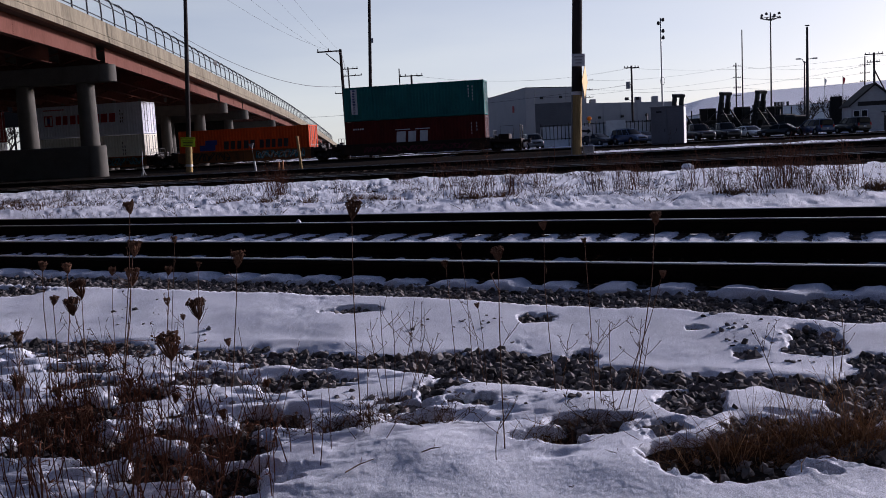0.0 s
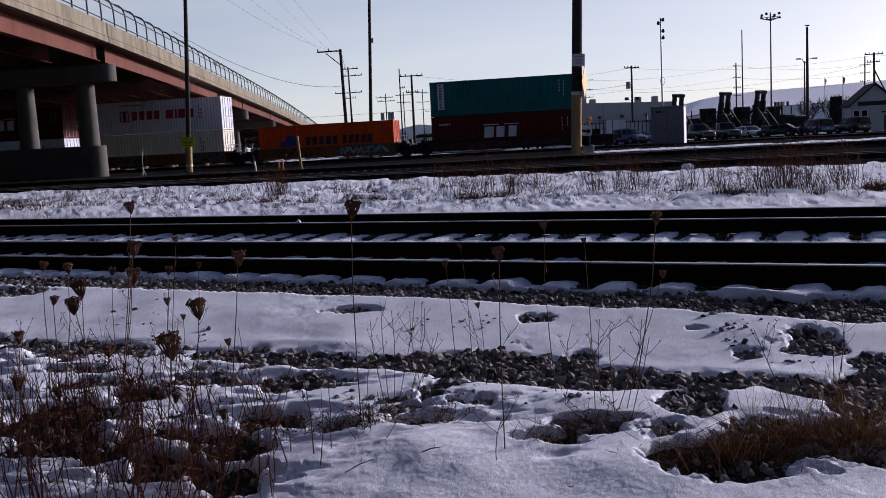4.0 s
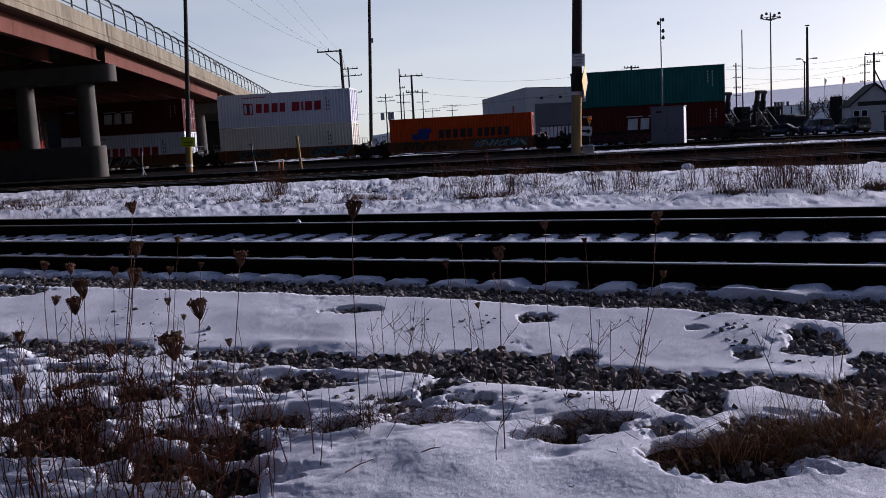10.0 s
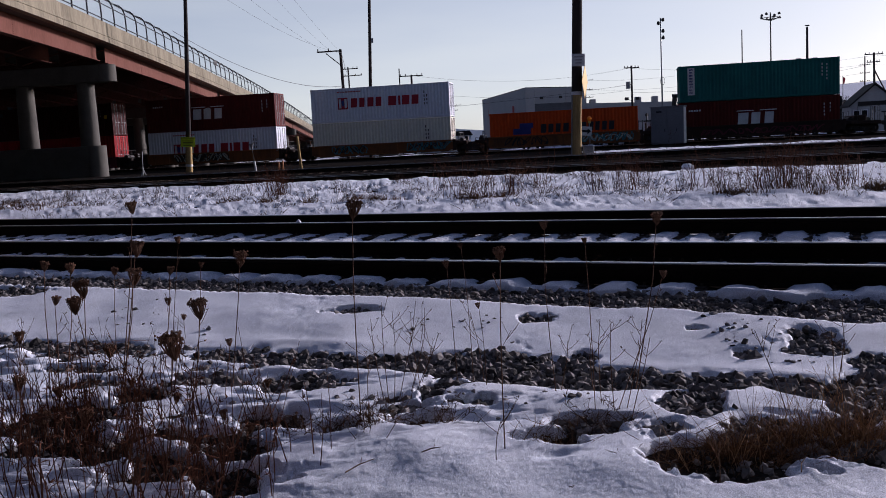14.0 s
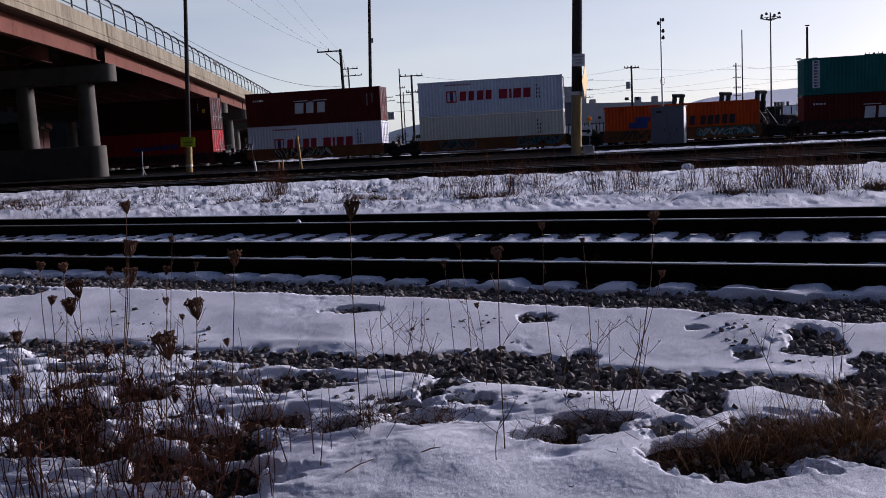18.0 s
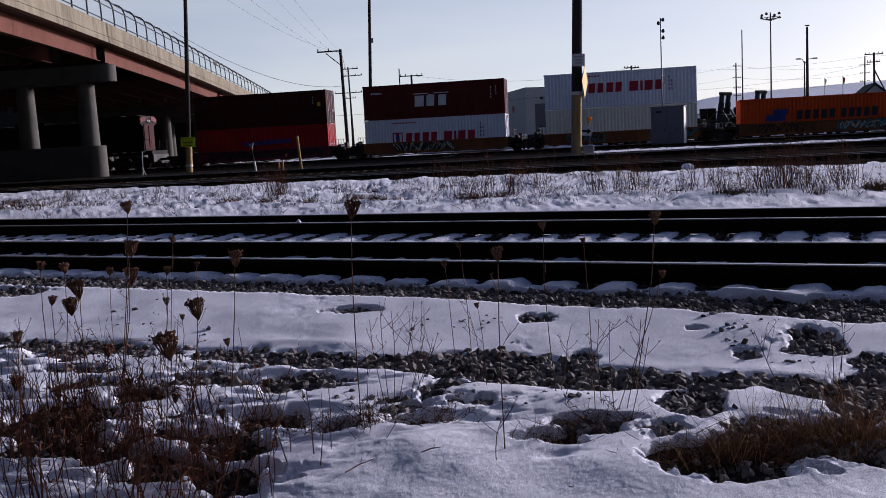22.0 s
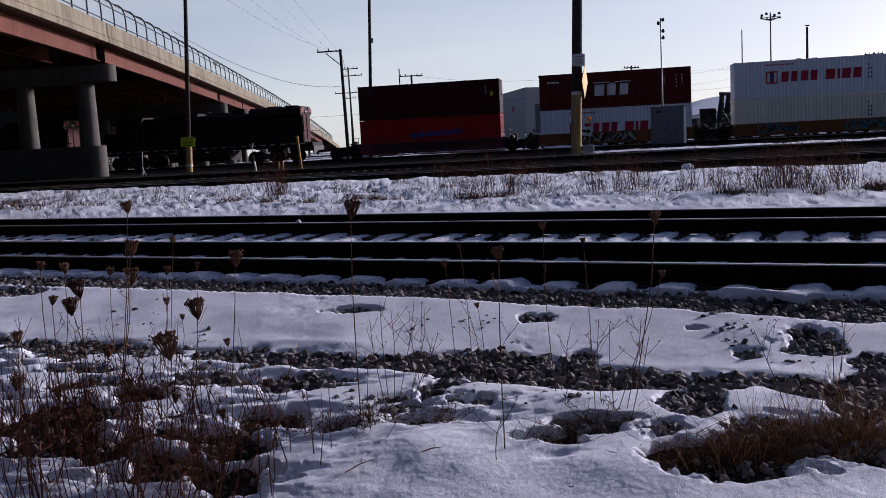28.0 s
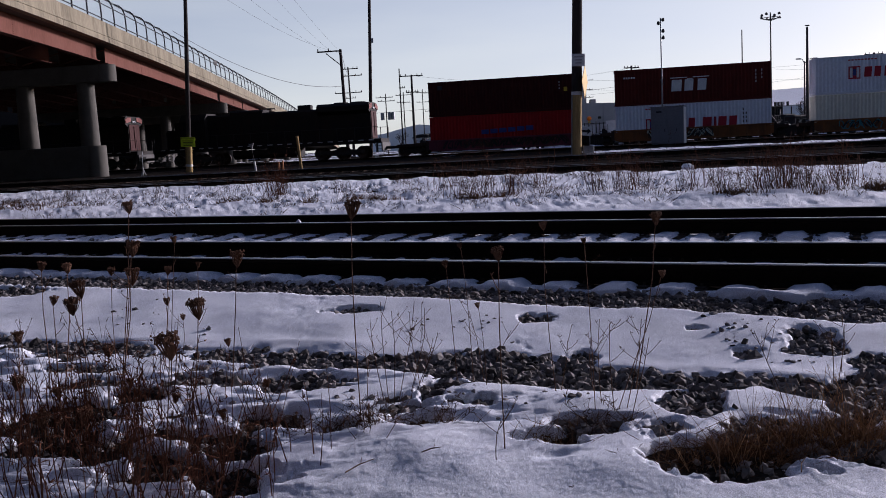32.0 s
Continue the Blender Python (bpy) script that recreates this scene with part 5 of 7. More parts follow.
# lamp and arrow board
ar = thing("arrow_sign", pose(10.88, 66.0, gz(11.0, 66.0)), "white board with black arrow and orange lamp on a post", "sign")
part("post", MB().tube([(0.05, 0, 0), (0.05, 0, 2.1)], 0.035, 8), M_GALV, ar)
part("board", MB().box((-0.2, -0.05, 1.42), (0.8, 0.03, 0.66), Matrix.Rotation(0.12, 3, "Y"), 0.01), M_WHITEPAINT, ar)
part("arrow", MB().prism([(-0.5, 1.36), (-0.12, 1.32), (-0.13, 1.18), (0.15, 1.38), (-0.08, 1.62), (-0.1, 1.48), (-0.5, 1.52)], 1, -0.074, -0.068), M_INK, ar)
lm = part("lamp", MB().lathe([(0, -0.1), (0.14, -0.08), (0.17, 0), (0.14, 0.08), (0, 0.1)], 16, pose(0.05, -0.06, 2.3, 90, 0, 0)), M_ORANGE, ar, "round orange flasher")
part("lamp_base", MB().box((0.05, -0.02, 2.04), (0.18, 0.16, 0.14), None, 0.02), M_YELLOW, lm)

# crossarm poles and lines behind
utility_pole(-9.25, 95, 11.6, 0.19, [(11.45, 2.4, 0.15)], "timber utility pole with one-sided crossarm", 0, -1)
part("brace", MB().tube([(-1.5, 0, 10.95), (0, 0, 9.6)], 0.05, 5), M_DARKPOLE, bpy.data.objects["utility_pole.001"])
utility_pole(-13.6, 150, 14.7, 0.16, [(14.4, 1.1, 1.6), (13.3, 1.1, 2.2), (10.6, 2.4, 2.0)], lean=-1)
utility_pole(-17.5, 190, 12.6, 0.13, [(12.0, 1.3, 1.3)])
utility_pole(-6.0, 160, 14.9, 0.13, [(11.6, 0.2, 0.9)])
utility_pole(-3.2, 130, 11.4, 0.19, [(11.25, 1.6, 1.6), (9.0, 0.9, 0.9)])
tp = utility_pole(-11.0, 205, 13.4, 0.15, [(12.6, 2.2, 1.6), (11.8, 1.8, 2.0)], "timber pole carrying two grey transformer cans")
for q in (-0.9, 0.7, 1.4):
    part("transformer", MB().tube([(q, -0.2, 7.6), (q, -0.2, 9.2)], 0.42, 12), M_GALV, tp)
utility_pole(-7.4, 215, 14.2, 0.14, [(13.5, 1.8, 1.8), (11.8, 1.6, 1.6)])
utility_pole(-3.5, 255, 17.2, 0.15, [(16.2, 1.7, 1.7), (13.6, 1.7, 1.7)])
utility_pole(-1.0, 280, 12.4, 0.13, [(12.0, 2.3, 2.3)])
utility_pole(5.3, 300, 14.7, 0.15, [(14.2, 3.0, 3.0), (12.6, 1.8, 1.8)])
lp = utility_pole(28.75, 135, 11.5, 0.18, [(11.2, 1.1, 1.1)], "timber pole with transformer can and flood lamps")
part("transformer", MB().tube([(-0.55, -0.1, 7.9), (-0.55, -0.1, 8.9)], 0.33, 12), M_GALV, lp)
for q in (-0.85, 0.75):
    part("flood_lamp", MB().box((q, -0.2, 6.45), (0.55, 0.4, 0.42), None, 0.05), M_DARKSTEEL, lp)
    part("lamp_bracket", MB().tube([(0, 0, 6.2), (q, -0.1, 6.35)], 0.03, 6), M_DARKSTEEL, lp)
utility_pole(42.3, 260, 20.4, 0.2, [(17.6, 0.0, 2.2), (15.0, 0.0, 2.2), (12.8, 0, 2.2)], "tall slim line pole with side arms")
utility_pole(78.2, 240, 18.8, 0.22, [(18.0, 0.8, 1.2), (15.0, 0.8, 1.2), (12.4, 0.8, 1.2), (10.4, 0.8, 1.2)], "tall slim line pole with side arms")
utility_pole(107, 230, 18.1, 0.2, [(16, 1.2, 1.2), (14, 1.2, 1.2), (12, 1.2, 1.2)], "tall slim line pole with side arms")
th_ = utility_pole(66.7, 140, 12.0, 0.2, [(11.75, 1.4, 1.4), (10.6, 1.1, 0.9)], "timber utility pole with braced foot beyond a house", lean=-1)
part("brace", MB().tube([(0.1, 0, 9.0), (2.2, 0, 4.8)], 0.1, 6), M_DARKPOLE, th_)


def mast(x, y, top, r, label, mat=M_DARKSTEEL):
    ob = thing("light_mast", pose(x, y, gz(x, y) - 0.1), label, "light mast", "tall masts over the car park")
    part("shaft", MB().tube([(0, 0, 0), (0, 0, top - gz(x, y))], [r, r * 0.6], 12), mat, ob)
    return ob


mast(59.9, 180, 20.8, 0.17, "tall thin grey steel mast")
hm = mast(58.2, 160, 20.0, 0.17, "high-mast light with a ring of lamps")
hz = 19.7
part("ring", MB().lathe([(1.5, 0), (1.56, 0.06), (1.5, 0.12), (1.44, 0.06), (1.5, 0)], 20, pose(0, 0, hz + 0.4)), M_DARKSTEEL, hm)
for k in range(8):
    a = k * math.pi / 4
    part("flood_lamp", MB().lathe([(0.08, 0.4), (0.23, 0.25), (0.25, 0.0), (0.0, 0.0)], 10, pose(1.55 * math.cos(a), 1.55 * math.sin(a), hz + 0.35 + (0.55 if k % 2 else 0))), M_DARKSTEEL, hm)
    part("spoke", MB().tube([(0, 0, hz), (1.5 * math.cos(a), 1.5 * math.sin(a), hz + 0.45)], 0.04, 5), M_DARKSTEEL, hm)
part("lowering_cap", MB().tube([(0, 0, hz), (0, 0, hz + 1.4)], [0.2, 0.1], 8), M_DARKSTEEL, hm)
m3 = mast(46.35, 115, 13.7, 0.22, "thick dark wooden mast")
part("cap", MB().box((0, 0, 13.5), (0.5, 0.3, 0.12), None, 0.02), M_DARKSTEEL, m3)
sl = mast(52.0, 130, 10.6, 0.16, "street light with two arms over the car park")
for sx, l in ((-1, 0.6), (1, 1.2)):
    part("arm", MB().tube([(0, 0, 9.9), (sx * l * 0.5, 0, 10.5), (sx * l, 0, 10.62)], 0.05, 6), M_DARKSTEEL, sl)
    part("lamp_head", MB().box((sx * (l + 0.25), 0, 10.58), (0.75, 0.3, 0.18), None, 0.06), M_GALV, sl)
cm = mast(17.75, 72.3, 10.35, 0.075, "slim grey pole with security cameras at its top", M_GALV)
for z, sx in ((9.75, 1), (9.5, -1), (8.9, 1), (8.4, 1)):
    cmr = part("camera_arm", MB().tube([(0, 0, z), (sx * 0.16, -0.05, z + 0.1)], 0.03, 6), M_GALV, cm)
    part("camera_head", MB().lathe([(0, -0.2), (0.11, -0.15), (0.12, 0.0), (0.06, 0.1), (0, 0.1)], 10, pose(sx * 0.18, -0.05, z + 0.12)), M_DARKSTEEL, cmr)
part("cable_loop", MB().tube([(0.05 + 0.17 * math.sin(a * 0.5), -0.05, 5.15 + 0.3 * math.cos(a * 0.5)) for a in range(14)], 0.018, 5), M_DARKSTEEL, cm)


def line(a, b, sag, r=0.012):
    pts = []
    for i in range(17):
        k = i / 16
        p = Vector(a).lerp(Vector(b), k)
        p.z -= sag * 4 * k * (1 - k)
        pts.append(p)
    return MB().tube(pts, r, 4, False)


for a, b, sag, r in (((-17.2, 62, 9.75), (-9.3, 95, 7.9), 1.25, 0.02),
                     ((-11.5, 95, 11.7), (-17.5, 40, 17.5), 0.8, 0.009), ((-10.7, 95, 11.7), (-14.5, 40, 18.2), 0.8, 0.009), ((-9.8, 95, 11.7), (-12.5, 40, 18.0), 0.7, 0.009),
                     ((-9.3, 95, 11.2), (-16.0, 60, 13.6), 0.9, 0.009),
                     ((-9.3, 95, 11.0), (-13.6, 150, 13.3), 0.7, 0.02), ((-3.2, 130, 11.3), (28.7, 135, 11.2), 1.3, 0.013), ((-3.2, 130, 9.0), (28.7, 135, 8.0), 1.0, 0.013),
                     ((28.7, 135, 11.1), (66.7, 140, 11.6), 1.0, 0.013), ((28.7, 135, 7.6), (66.7, 140, 10.4), 1.0, 0.013), ((28.7, 135, 8.8), (-40, 150, 7.4), 1.2, 0.02),
                     ((42.3, 260, 17.6), (78.2, 240, 18.0), 1.2, 0.018), ((42.3, 260, 15.0), (78.2, 240, 15.0), 1.2, 0.018), ((78.2, 240, 18.0), (107, 230, 16.0), 1.0, 0.018), ((78.2, 240, 15.0), (107, 230, 14), 1.0, 0.018), ((78.2, 240, 12.4), (107, 230, 12), 1.0, 0.018),
                     ((107, 230, 16), (170, 220, 16), 1.2, 0.018), ((66.7, 140, 11.6), (120, 150, 12.5), 1.0, 0.013)):
    solo("power_line", line(a, b, sag, r), M_WIRE, "thin dark sagging power line", "power line", group="lines between the poles")


# ---- buildings ----
def panel_wall(ob, x0, x1, y, z0, zl, zr, thick, mat, pieces, name="wall_panel"):
    for i in range(pieces):
        a, b = x0 + (x1 - x0) * i / pieces, x0 + (x1 - x0) * (i + 1) / pieces
        za, zb = zl + (zr - zl) * i / pieces, zl + (zr - zl) * (i + 1) / pieces
        part(name, MB().prism([(a + 0.02, z0), (b - 0.02, z0), (b - 0.02, zb), (a + 0.02, za)], 1, y, y + thick), mat, ob)


wh = thing("warehouse", pose(0, 0, 0), "pale grey clad warehouse with large grey roller door", "warehouse")
B = 150.0
panel_wall(wh, 14.6, 16.1, B, 0.05, 10.0, 10.0, 0.3, M_WALLPALE, 1)
panel_wall(wh, 16.1, 23.6, B, 7.3, 10.0, 9.7, 0.3, M_WALLPALE, 3)
panel_wall(wh, 23.6, 24.4, B, 0.05, 9.7, 9.7, 0.3, M_WALLPALE, 1)
part("roller_door", MB().span((16.1, B + 0.12, 0.05), (23.6, B + 0.22, 7.3)), M_DOORGREY, wh)
slat = MB()
for i in range(22):
    slat.span((16.15, B + 0.09, 0.1 + 0.325 * i), (23.55, B + 0.12, 0.1 + 0.325 * i + 0.27), 0.01)
part("door_slats", slat, M_DOORGREY, wh)
sw = MB().add([(14.6, B, 0.05), (8.9, B + 26, 0.05), (8.9, B + 26, 9.6), (14.6, B, 10.0), (14.9, B + 0.2, 0.05), (9.2, B + 26.2, 0.05), (9.2, B + 26.2, 9.6), (14.9, B + 0.2, 10.0)], [(0, 1, 2, 3), (7, 6, 5, 4), (3, 2, 6, 7), (0, 4, 5, 1), (0, 3, 7, 4), (1, 5, 6, 2)])
part("side_wall", sw, M_WALLPALE, wh)
part("roof", MB().add([(14.6, B, 10.02), (8.9, B + 26, 9.62), (24.4, B + 26, 9.6), (24.4, B, 9.72), (14.6, B, 9.9), (8.9, B + 26, 9.5), (24.4, B + 26, 9.5), (24.4, B, 9.6)], [(0, 3, 2, 1), (4, 5, 6, 7), (0, 1, 5, 4), (2, 3, 7, 6), (0, 4, 7, 3), (1, 2, 6, 5)]), M_ROOF, wh)
panel_wall(wh, 24.4, 38.2, B, 2.7, 7.0, 6.6, 0.3, M_WALLPALE, 5)
panel_wall(wh, 24.4, 38.2, B, 0.05, 0.5, 0.5, 0.3, M_WALLPALE, 3)
for i in range(4):
    part("dock_door", MB().span((24.8 + 3.4 * i, B + 0.1, 0.5), (27.5 + 3.4 * i, B + 0.2, 2.7)), M_DOORGREY, wh)
    part("pillar", MB().span((27.5 + 3.4 * i, B, 0.5), (28.2 + 3.4 * i, B + 0.3, 2.7)), M_WALLPALE, wh)
part("pillar", MB().span((24.4, B, 0.5), (24.8, B + 0.3, 2.7)), M_WALLPALE, wh)
part("low_roof", MB().span((24.4, B + 0.1, 6.5), (38.2, B + 26, 6.6)), M_ROOF, wh)
part("end_wall", MB().span((38.2, B, 0.05), (38.5, B + 26, 6.6)), M_WALLPALE, wh)
for x in (17.2, 20.3, 23.2, 26.5, 30.2, 34.2):
    z = 8.2 if x < 24 else 4.6
    part("wall_lamp", MB().box((x, B - 0.2, z), (0.5, 0.4, 0.4), None, 0.08), M_DARKSTEEL, wh)
part("wall_badge", MB().span((9.75, B + 23.2, 6.2), (9.78, B + 22.0, 7.6)).box((13.1, B + 6.3, 6.8), (0.9, 0.06, 1.1), Matrix.Rotation(-1.355, 3, "Z")), P_MARKRED, wh, "small faded red sign")
for x in (26.0, 33.5, 36.3):
    part("roof_vent", MB().box((x, B + 3, 7.1), (1.0, 1.0, 1.2), None, 0.1), M_WALLPALE, wh)

lf = thing("long_depot", pose(0, 0, 0), "vast blue-white clad depot with low curved roof", "warehouse")
Y2 = 330.0
prof = [(88, 11.5), (96, 13.3), (106, 14.6), (122, 15.2), (140, 15.9), (165, 16.8), (200, 17.4), (240, 17.4)]
for (a, za), (b, zb) in zip(prof, prof[1:]):
    ea, eb = za * 0.62, zb * 0.62
    far_a, far_b = 1.25 + (za - 1.25) * 430 / Y2, 1.25 + (zb - 1.25) * 430 / Y2
    ax, bx = a * 430 / Y2, b * 430 / Y2
    part("wall_panel", MB().prism([(a, 0), (b, 0), (b, eb), (a, ea)], 1, Y2, Y2 + 0.4), M_WALLBLUE, lf)
    part("roof_panel", MB().add([(a, Y2, ea), (b, Y2, eb), (bx, 430, far_b), (ax, 430, far_a), (a, Y2, ea - 0.3), (b, Y2, eb - 0.3), (bx, 430, far_b - 0.3), (ax, 430, far_a - 0.3)], [(0, 1, 2, 3), (7, 6, 5, 4), (0, 4, 5, 1), (2, 6, 7, 3), (1, 5, 6, 2), (0, 3, 7, 4)]), M_SNOW, lf, "snow-covered shallow roof")
    for k in range(2):
        z = ea * (0.4 + 0.3 * k)
        part("cladding_seam", MB().span((a, Y2 - 0.05, z), (b, Y2, z + 0.12)), M_WALLPALE, lf)
for i, w in enumerate((1.1, 1.1, 1.1, 0.4, 1.0)):
    part("sign_block", MB().span((121.0 + 1.1 * i, Y2 - 0.2, 9.4), (121.0 + 1.1 * i + w * 0.8, Y2 - 0.02, 10.9)), M_INK, lf)

hill = solo("snowy_roof", MB().prism([(-30, 0), (22, 0), (22, 7.5), (10, 8.6), (-2, 11.0), (-8, 11.6), (-14, 10.6), (-24, 8.2), (-30, 7.6)], 1, 420, 450), M_WALLBLUE, "distant pale blue low roofed shed", "warehouse")
sh = thing("low_shed", pose(0, 0, 0), "low blue-grey shed behind the tracks", "shed")
part("wall", MB().span((-4.5, 170, 0), (6.2, 170.3, 3.0)), M_WALLBLUE, sh)
part("roof", MB().prism([(-4.8, 3.0), (6.6, 3.0), (6.0, 3.9), (-3.6, 3.6)], 1, 169.7, 182), M_ROOF, sh)
for x in (-2.5, 0.5, 3.5):
    part("window", MB().box((x, 169.95, 1.9), (1.2, 0.06, 0.9), None, 0.01), M_GLASSDARK, sh)

# added backdrop wall, near black to stand for the darkness under the overpass
dk = thing("dark_backdrop", pose(0, 0, 0), "long dark backdrop wall added behind the overpass", "building")
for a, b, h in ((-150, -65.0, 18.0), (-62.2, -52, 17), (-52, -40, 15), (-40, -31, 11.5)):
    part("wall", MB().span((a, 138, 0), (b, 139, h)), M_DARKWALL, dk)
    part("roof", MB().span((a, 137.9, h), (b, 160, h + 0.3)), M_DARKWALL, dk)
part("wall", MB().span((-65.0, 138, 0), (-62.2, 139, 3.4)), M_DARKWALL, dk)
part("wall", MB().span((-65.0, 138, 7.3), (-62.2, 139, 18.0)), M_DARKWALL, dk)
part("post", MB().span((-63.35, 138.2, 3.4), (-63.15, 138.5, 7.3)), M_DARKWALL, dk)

# gabled house by the car park
ho = thing("gable_house", pose(53.4, 118.6, 0.1, 0, 0, -15) @ Matrix.Diagonal((0.66, 1.0, 1.0, 1.0)), "small white gabled house with dark roof beside the car park", "house")
part("front_wall", MB().prism([(0, 0), (8.6, 0), (8.6, 3.7), (4.3, 6.1), (0, 3.7)], 1, 0, 0.25), M_SIDING, ho)
for i in range(18):
    z = 0.2 + 0.19 * i
    part("siding_board", MB().span((0.02, -0.03, z), (8.58, 0.0, z + 0.17)), M_SIDING, ho)
part("side_wall", MB().span((0, 0.25, 0), (0.25, 7, 3.7)), M_SIDING, ho)
part("far_wall", MB().span((8.35, 0.25, 0), (8.6, 7, 3.7)), M_SIDING, ho)
for sx in (0, 1):
    e, q = (-0.45, 4.3) if sx == 0 else (9.05, 4.3)
    ze = 3.45
    part("roof", MB().add([(e, -0.45, ze), (q, -0.45, 6.15), (q, 7.3, 6.15), (e, 7.3, ze), (e, -0.45, ze + 0.25), (q, -0.45, 6.42), (q, 7.3, 6.42), (e, 7.3, ze + 0.25)], [(0, 1, 2, 3), (7, 6, 5, 4), (0, 4, 5, 1), (2, 6, 7, 3), (1, 5, 6, 2), (0, 3, 7, 4)]), M_ROOF, ho)
part("gable_trim", MB().span((1.2, -0.08, 3.55), (8.0, -0.03, 4.1)), M_ROOF, ho, "dark band under the gable")
for x in (0.5, 1.9):
    w_ = part("window", MB().box((x + 0.5, -0.06, 2.3), (1.0, 0.06, 1.4), None, 0.01), M_GLASSDARK, ho)
    part("window_frame", MB().box((x + 0.5, -0.08, 3.03), (1.2, 0.08, 0.1)).box((x + 0.5, -0.08, 1.57), (1.2, 0.1, 0.1)).box((x - 0.05, -0.08, 2.3), (0.1, 0.08, 1.5)).box((x + 1.05, -0.08, 2.3), (0.1, 0.08, 1.5)), M_WHITEPAINT, w_)
part("porch", MB().span((5.4, -1.6, 2.6), (7.6, -0.1, 2.75)).tube([(5.5, -1.5, 0), (5.5, -1.5, 2.6)], 0.06, 6).tube([(7.5, -1.5, 0), (7.5, -1.5, 2.6)], 0.06, 6), M_ROOF, ho)
part("house_door", MB().box((6.5, -0.05, 1.1), (1.0, 0.08, 2.2), None, 0.01), M_DARKSTEEL, ho)
db = thing("dark_shed", pose(54.3, 127, 0.1, 0, 0, -23), "flat dark grey yard shed beside the house", "shed")
part("body", MB().span((0, 0, 0), (1.5, 5, 5.2), 0.05), M_DARKWALL, db)
part("annexe", MB().span((2.4, 1, 0), (7.0, 6, 4.6), 0.05), M_DARKWALL, db)
part("link", MB().span((1.5, 3, 0), (2.4, 6, 2.2), 0.02), M_DARKWALL, db)

# white slatted fence along the car park
fe = thing("picket_fence", pose(13.0, 116.0, gz(20, 116), 0, 0, -4), "white slatted yard fence with dark posts", "fence")
part("backing", MB().span((0, 0.1, 0), (17.5, 0.16, 2.6)), M_WHITEPAINT, fe)
for i in range(36):
    part("slat", MB().span((0.2 + 0.48 * i, -0.04, 0.9), (0.29 + 0.48 * i, 0.02, 2.85)), M_DARKSTEEL, fe)
for z in (1.0, 2.7):
    part("rail", MB().span((0, 0.02, z), (17.5, 0.08, z + 0.08)), M_DARKSTEEL, fe)
for i in range(6):
    part("post", MB().tube([(0.1 + 3.45 * i, -0.05, 0), (0.1 + 3.45 * i, -0.05, 3.0)], 0.06, 6), M_DARKSTEEL, fe)
part("gate_panel", MB().span((8.2, -0.12, 0.3), (10.6, -0.06, 3.0), 0.01), M_WHITEPAINT, fe, "tall white gate leaf")


# ---- vehicles ----
def car_paint(name, c):
    mt = material(name, c, 0.32, fine=5, coarse=1, vary=0.03, second=tuple(k * 0.85 for k in c), bump=0, spec=0.45)
    mt.node_tree.nodes["Principled BSDF"].inputs["Coat Weight"].default_value = 0.5
    return mt


V_MAROON = car_paint("maroon_car_paint", (0.035, 0.008, 0.010))
V_WHITE, V_BLUE, V_DARK, V_NAVY, V_SILVER, V_BLACK = (car_paint(n, c) for n, c in (("white_car_paint", (0.6, 0.6, 0.62)), ("blue_car_paint", (0.04, 0.075, 0.17)), ("charcoal_car_paint", (0.014, 0.015, 0.018)), ("navy_car_paint", (0.008, 0.011, 0.026)), ("silver_car_paint", (0.16, 0.17, 0.19)), ("glossy_black_car_paint", (0.012, 0.012, 0.014))))
M_LAMPCLEAR = material("headlight_glass", (0.75, 0.76, 0.78), 0.15, vary=0.03, bump=0)
M_LAMPRED = material("tail_light_plastic", (0.4, 0.01, 0.012), 0.2, vary=0.03, bump=0)
M_RIM = material("alloy_rim", (0.45, 0.46, 0.48), 0.35, 0.9, vary=0.05, bump=0)


def loft(mb, rings, smooth=True):
    """Closed rings of equal length joined end to end, with both ends shut."""
    n = len(rings[0])
    fs = [(i * n + k, i * n + (k + 1) % n, (i + 1) * n + (k + 1) % n, (i + 1) * n + k) for i in range(len(rings) - 1) for k in range(n)]
    vs = [q for ring in rings for q in ring]
    mb.add(vs, fs, smooth)
    mb.add(rings[0], [list(range(n))])
    return mb.add(rings[-1], [list(range(n))])


def plan_ring(x0, x1, w, z, corner=0.22):
    """A rounded oblong in plan at height z."""
    c = min(corner, w * 0.6, (x1 - x0) * 0.4)
    out = []
    for cx, cy, a0 in ((x1 - c, w - c, 0), (x0 + c, w - c, 90), (x0 + c, -w + c, 180), (x1 - c, -w + c, 270)):
        for k in range(4):
            a = radians(a0 + 30 * k)
            out.append((cx + c * math.cos(a), cy + c * math.sin(a), z))
    return out


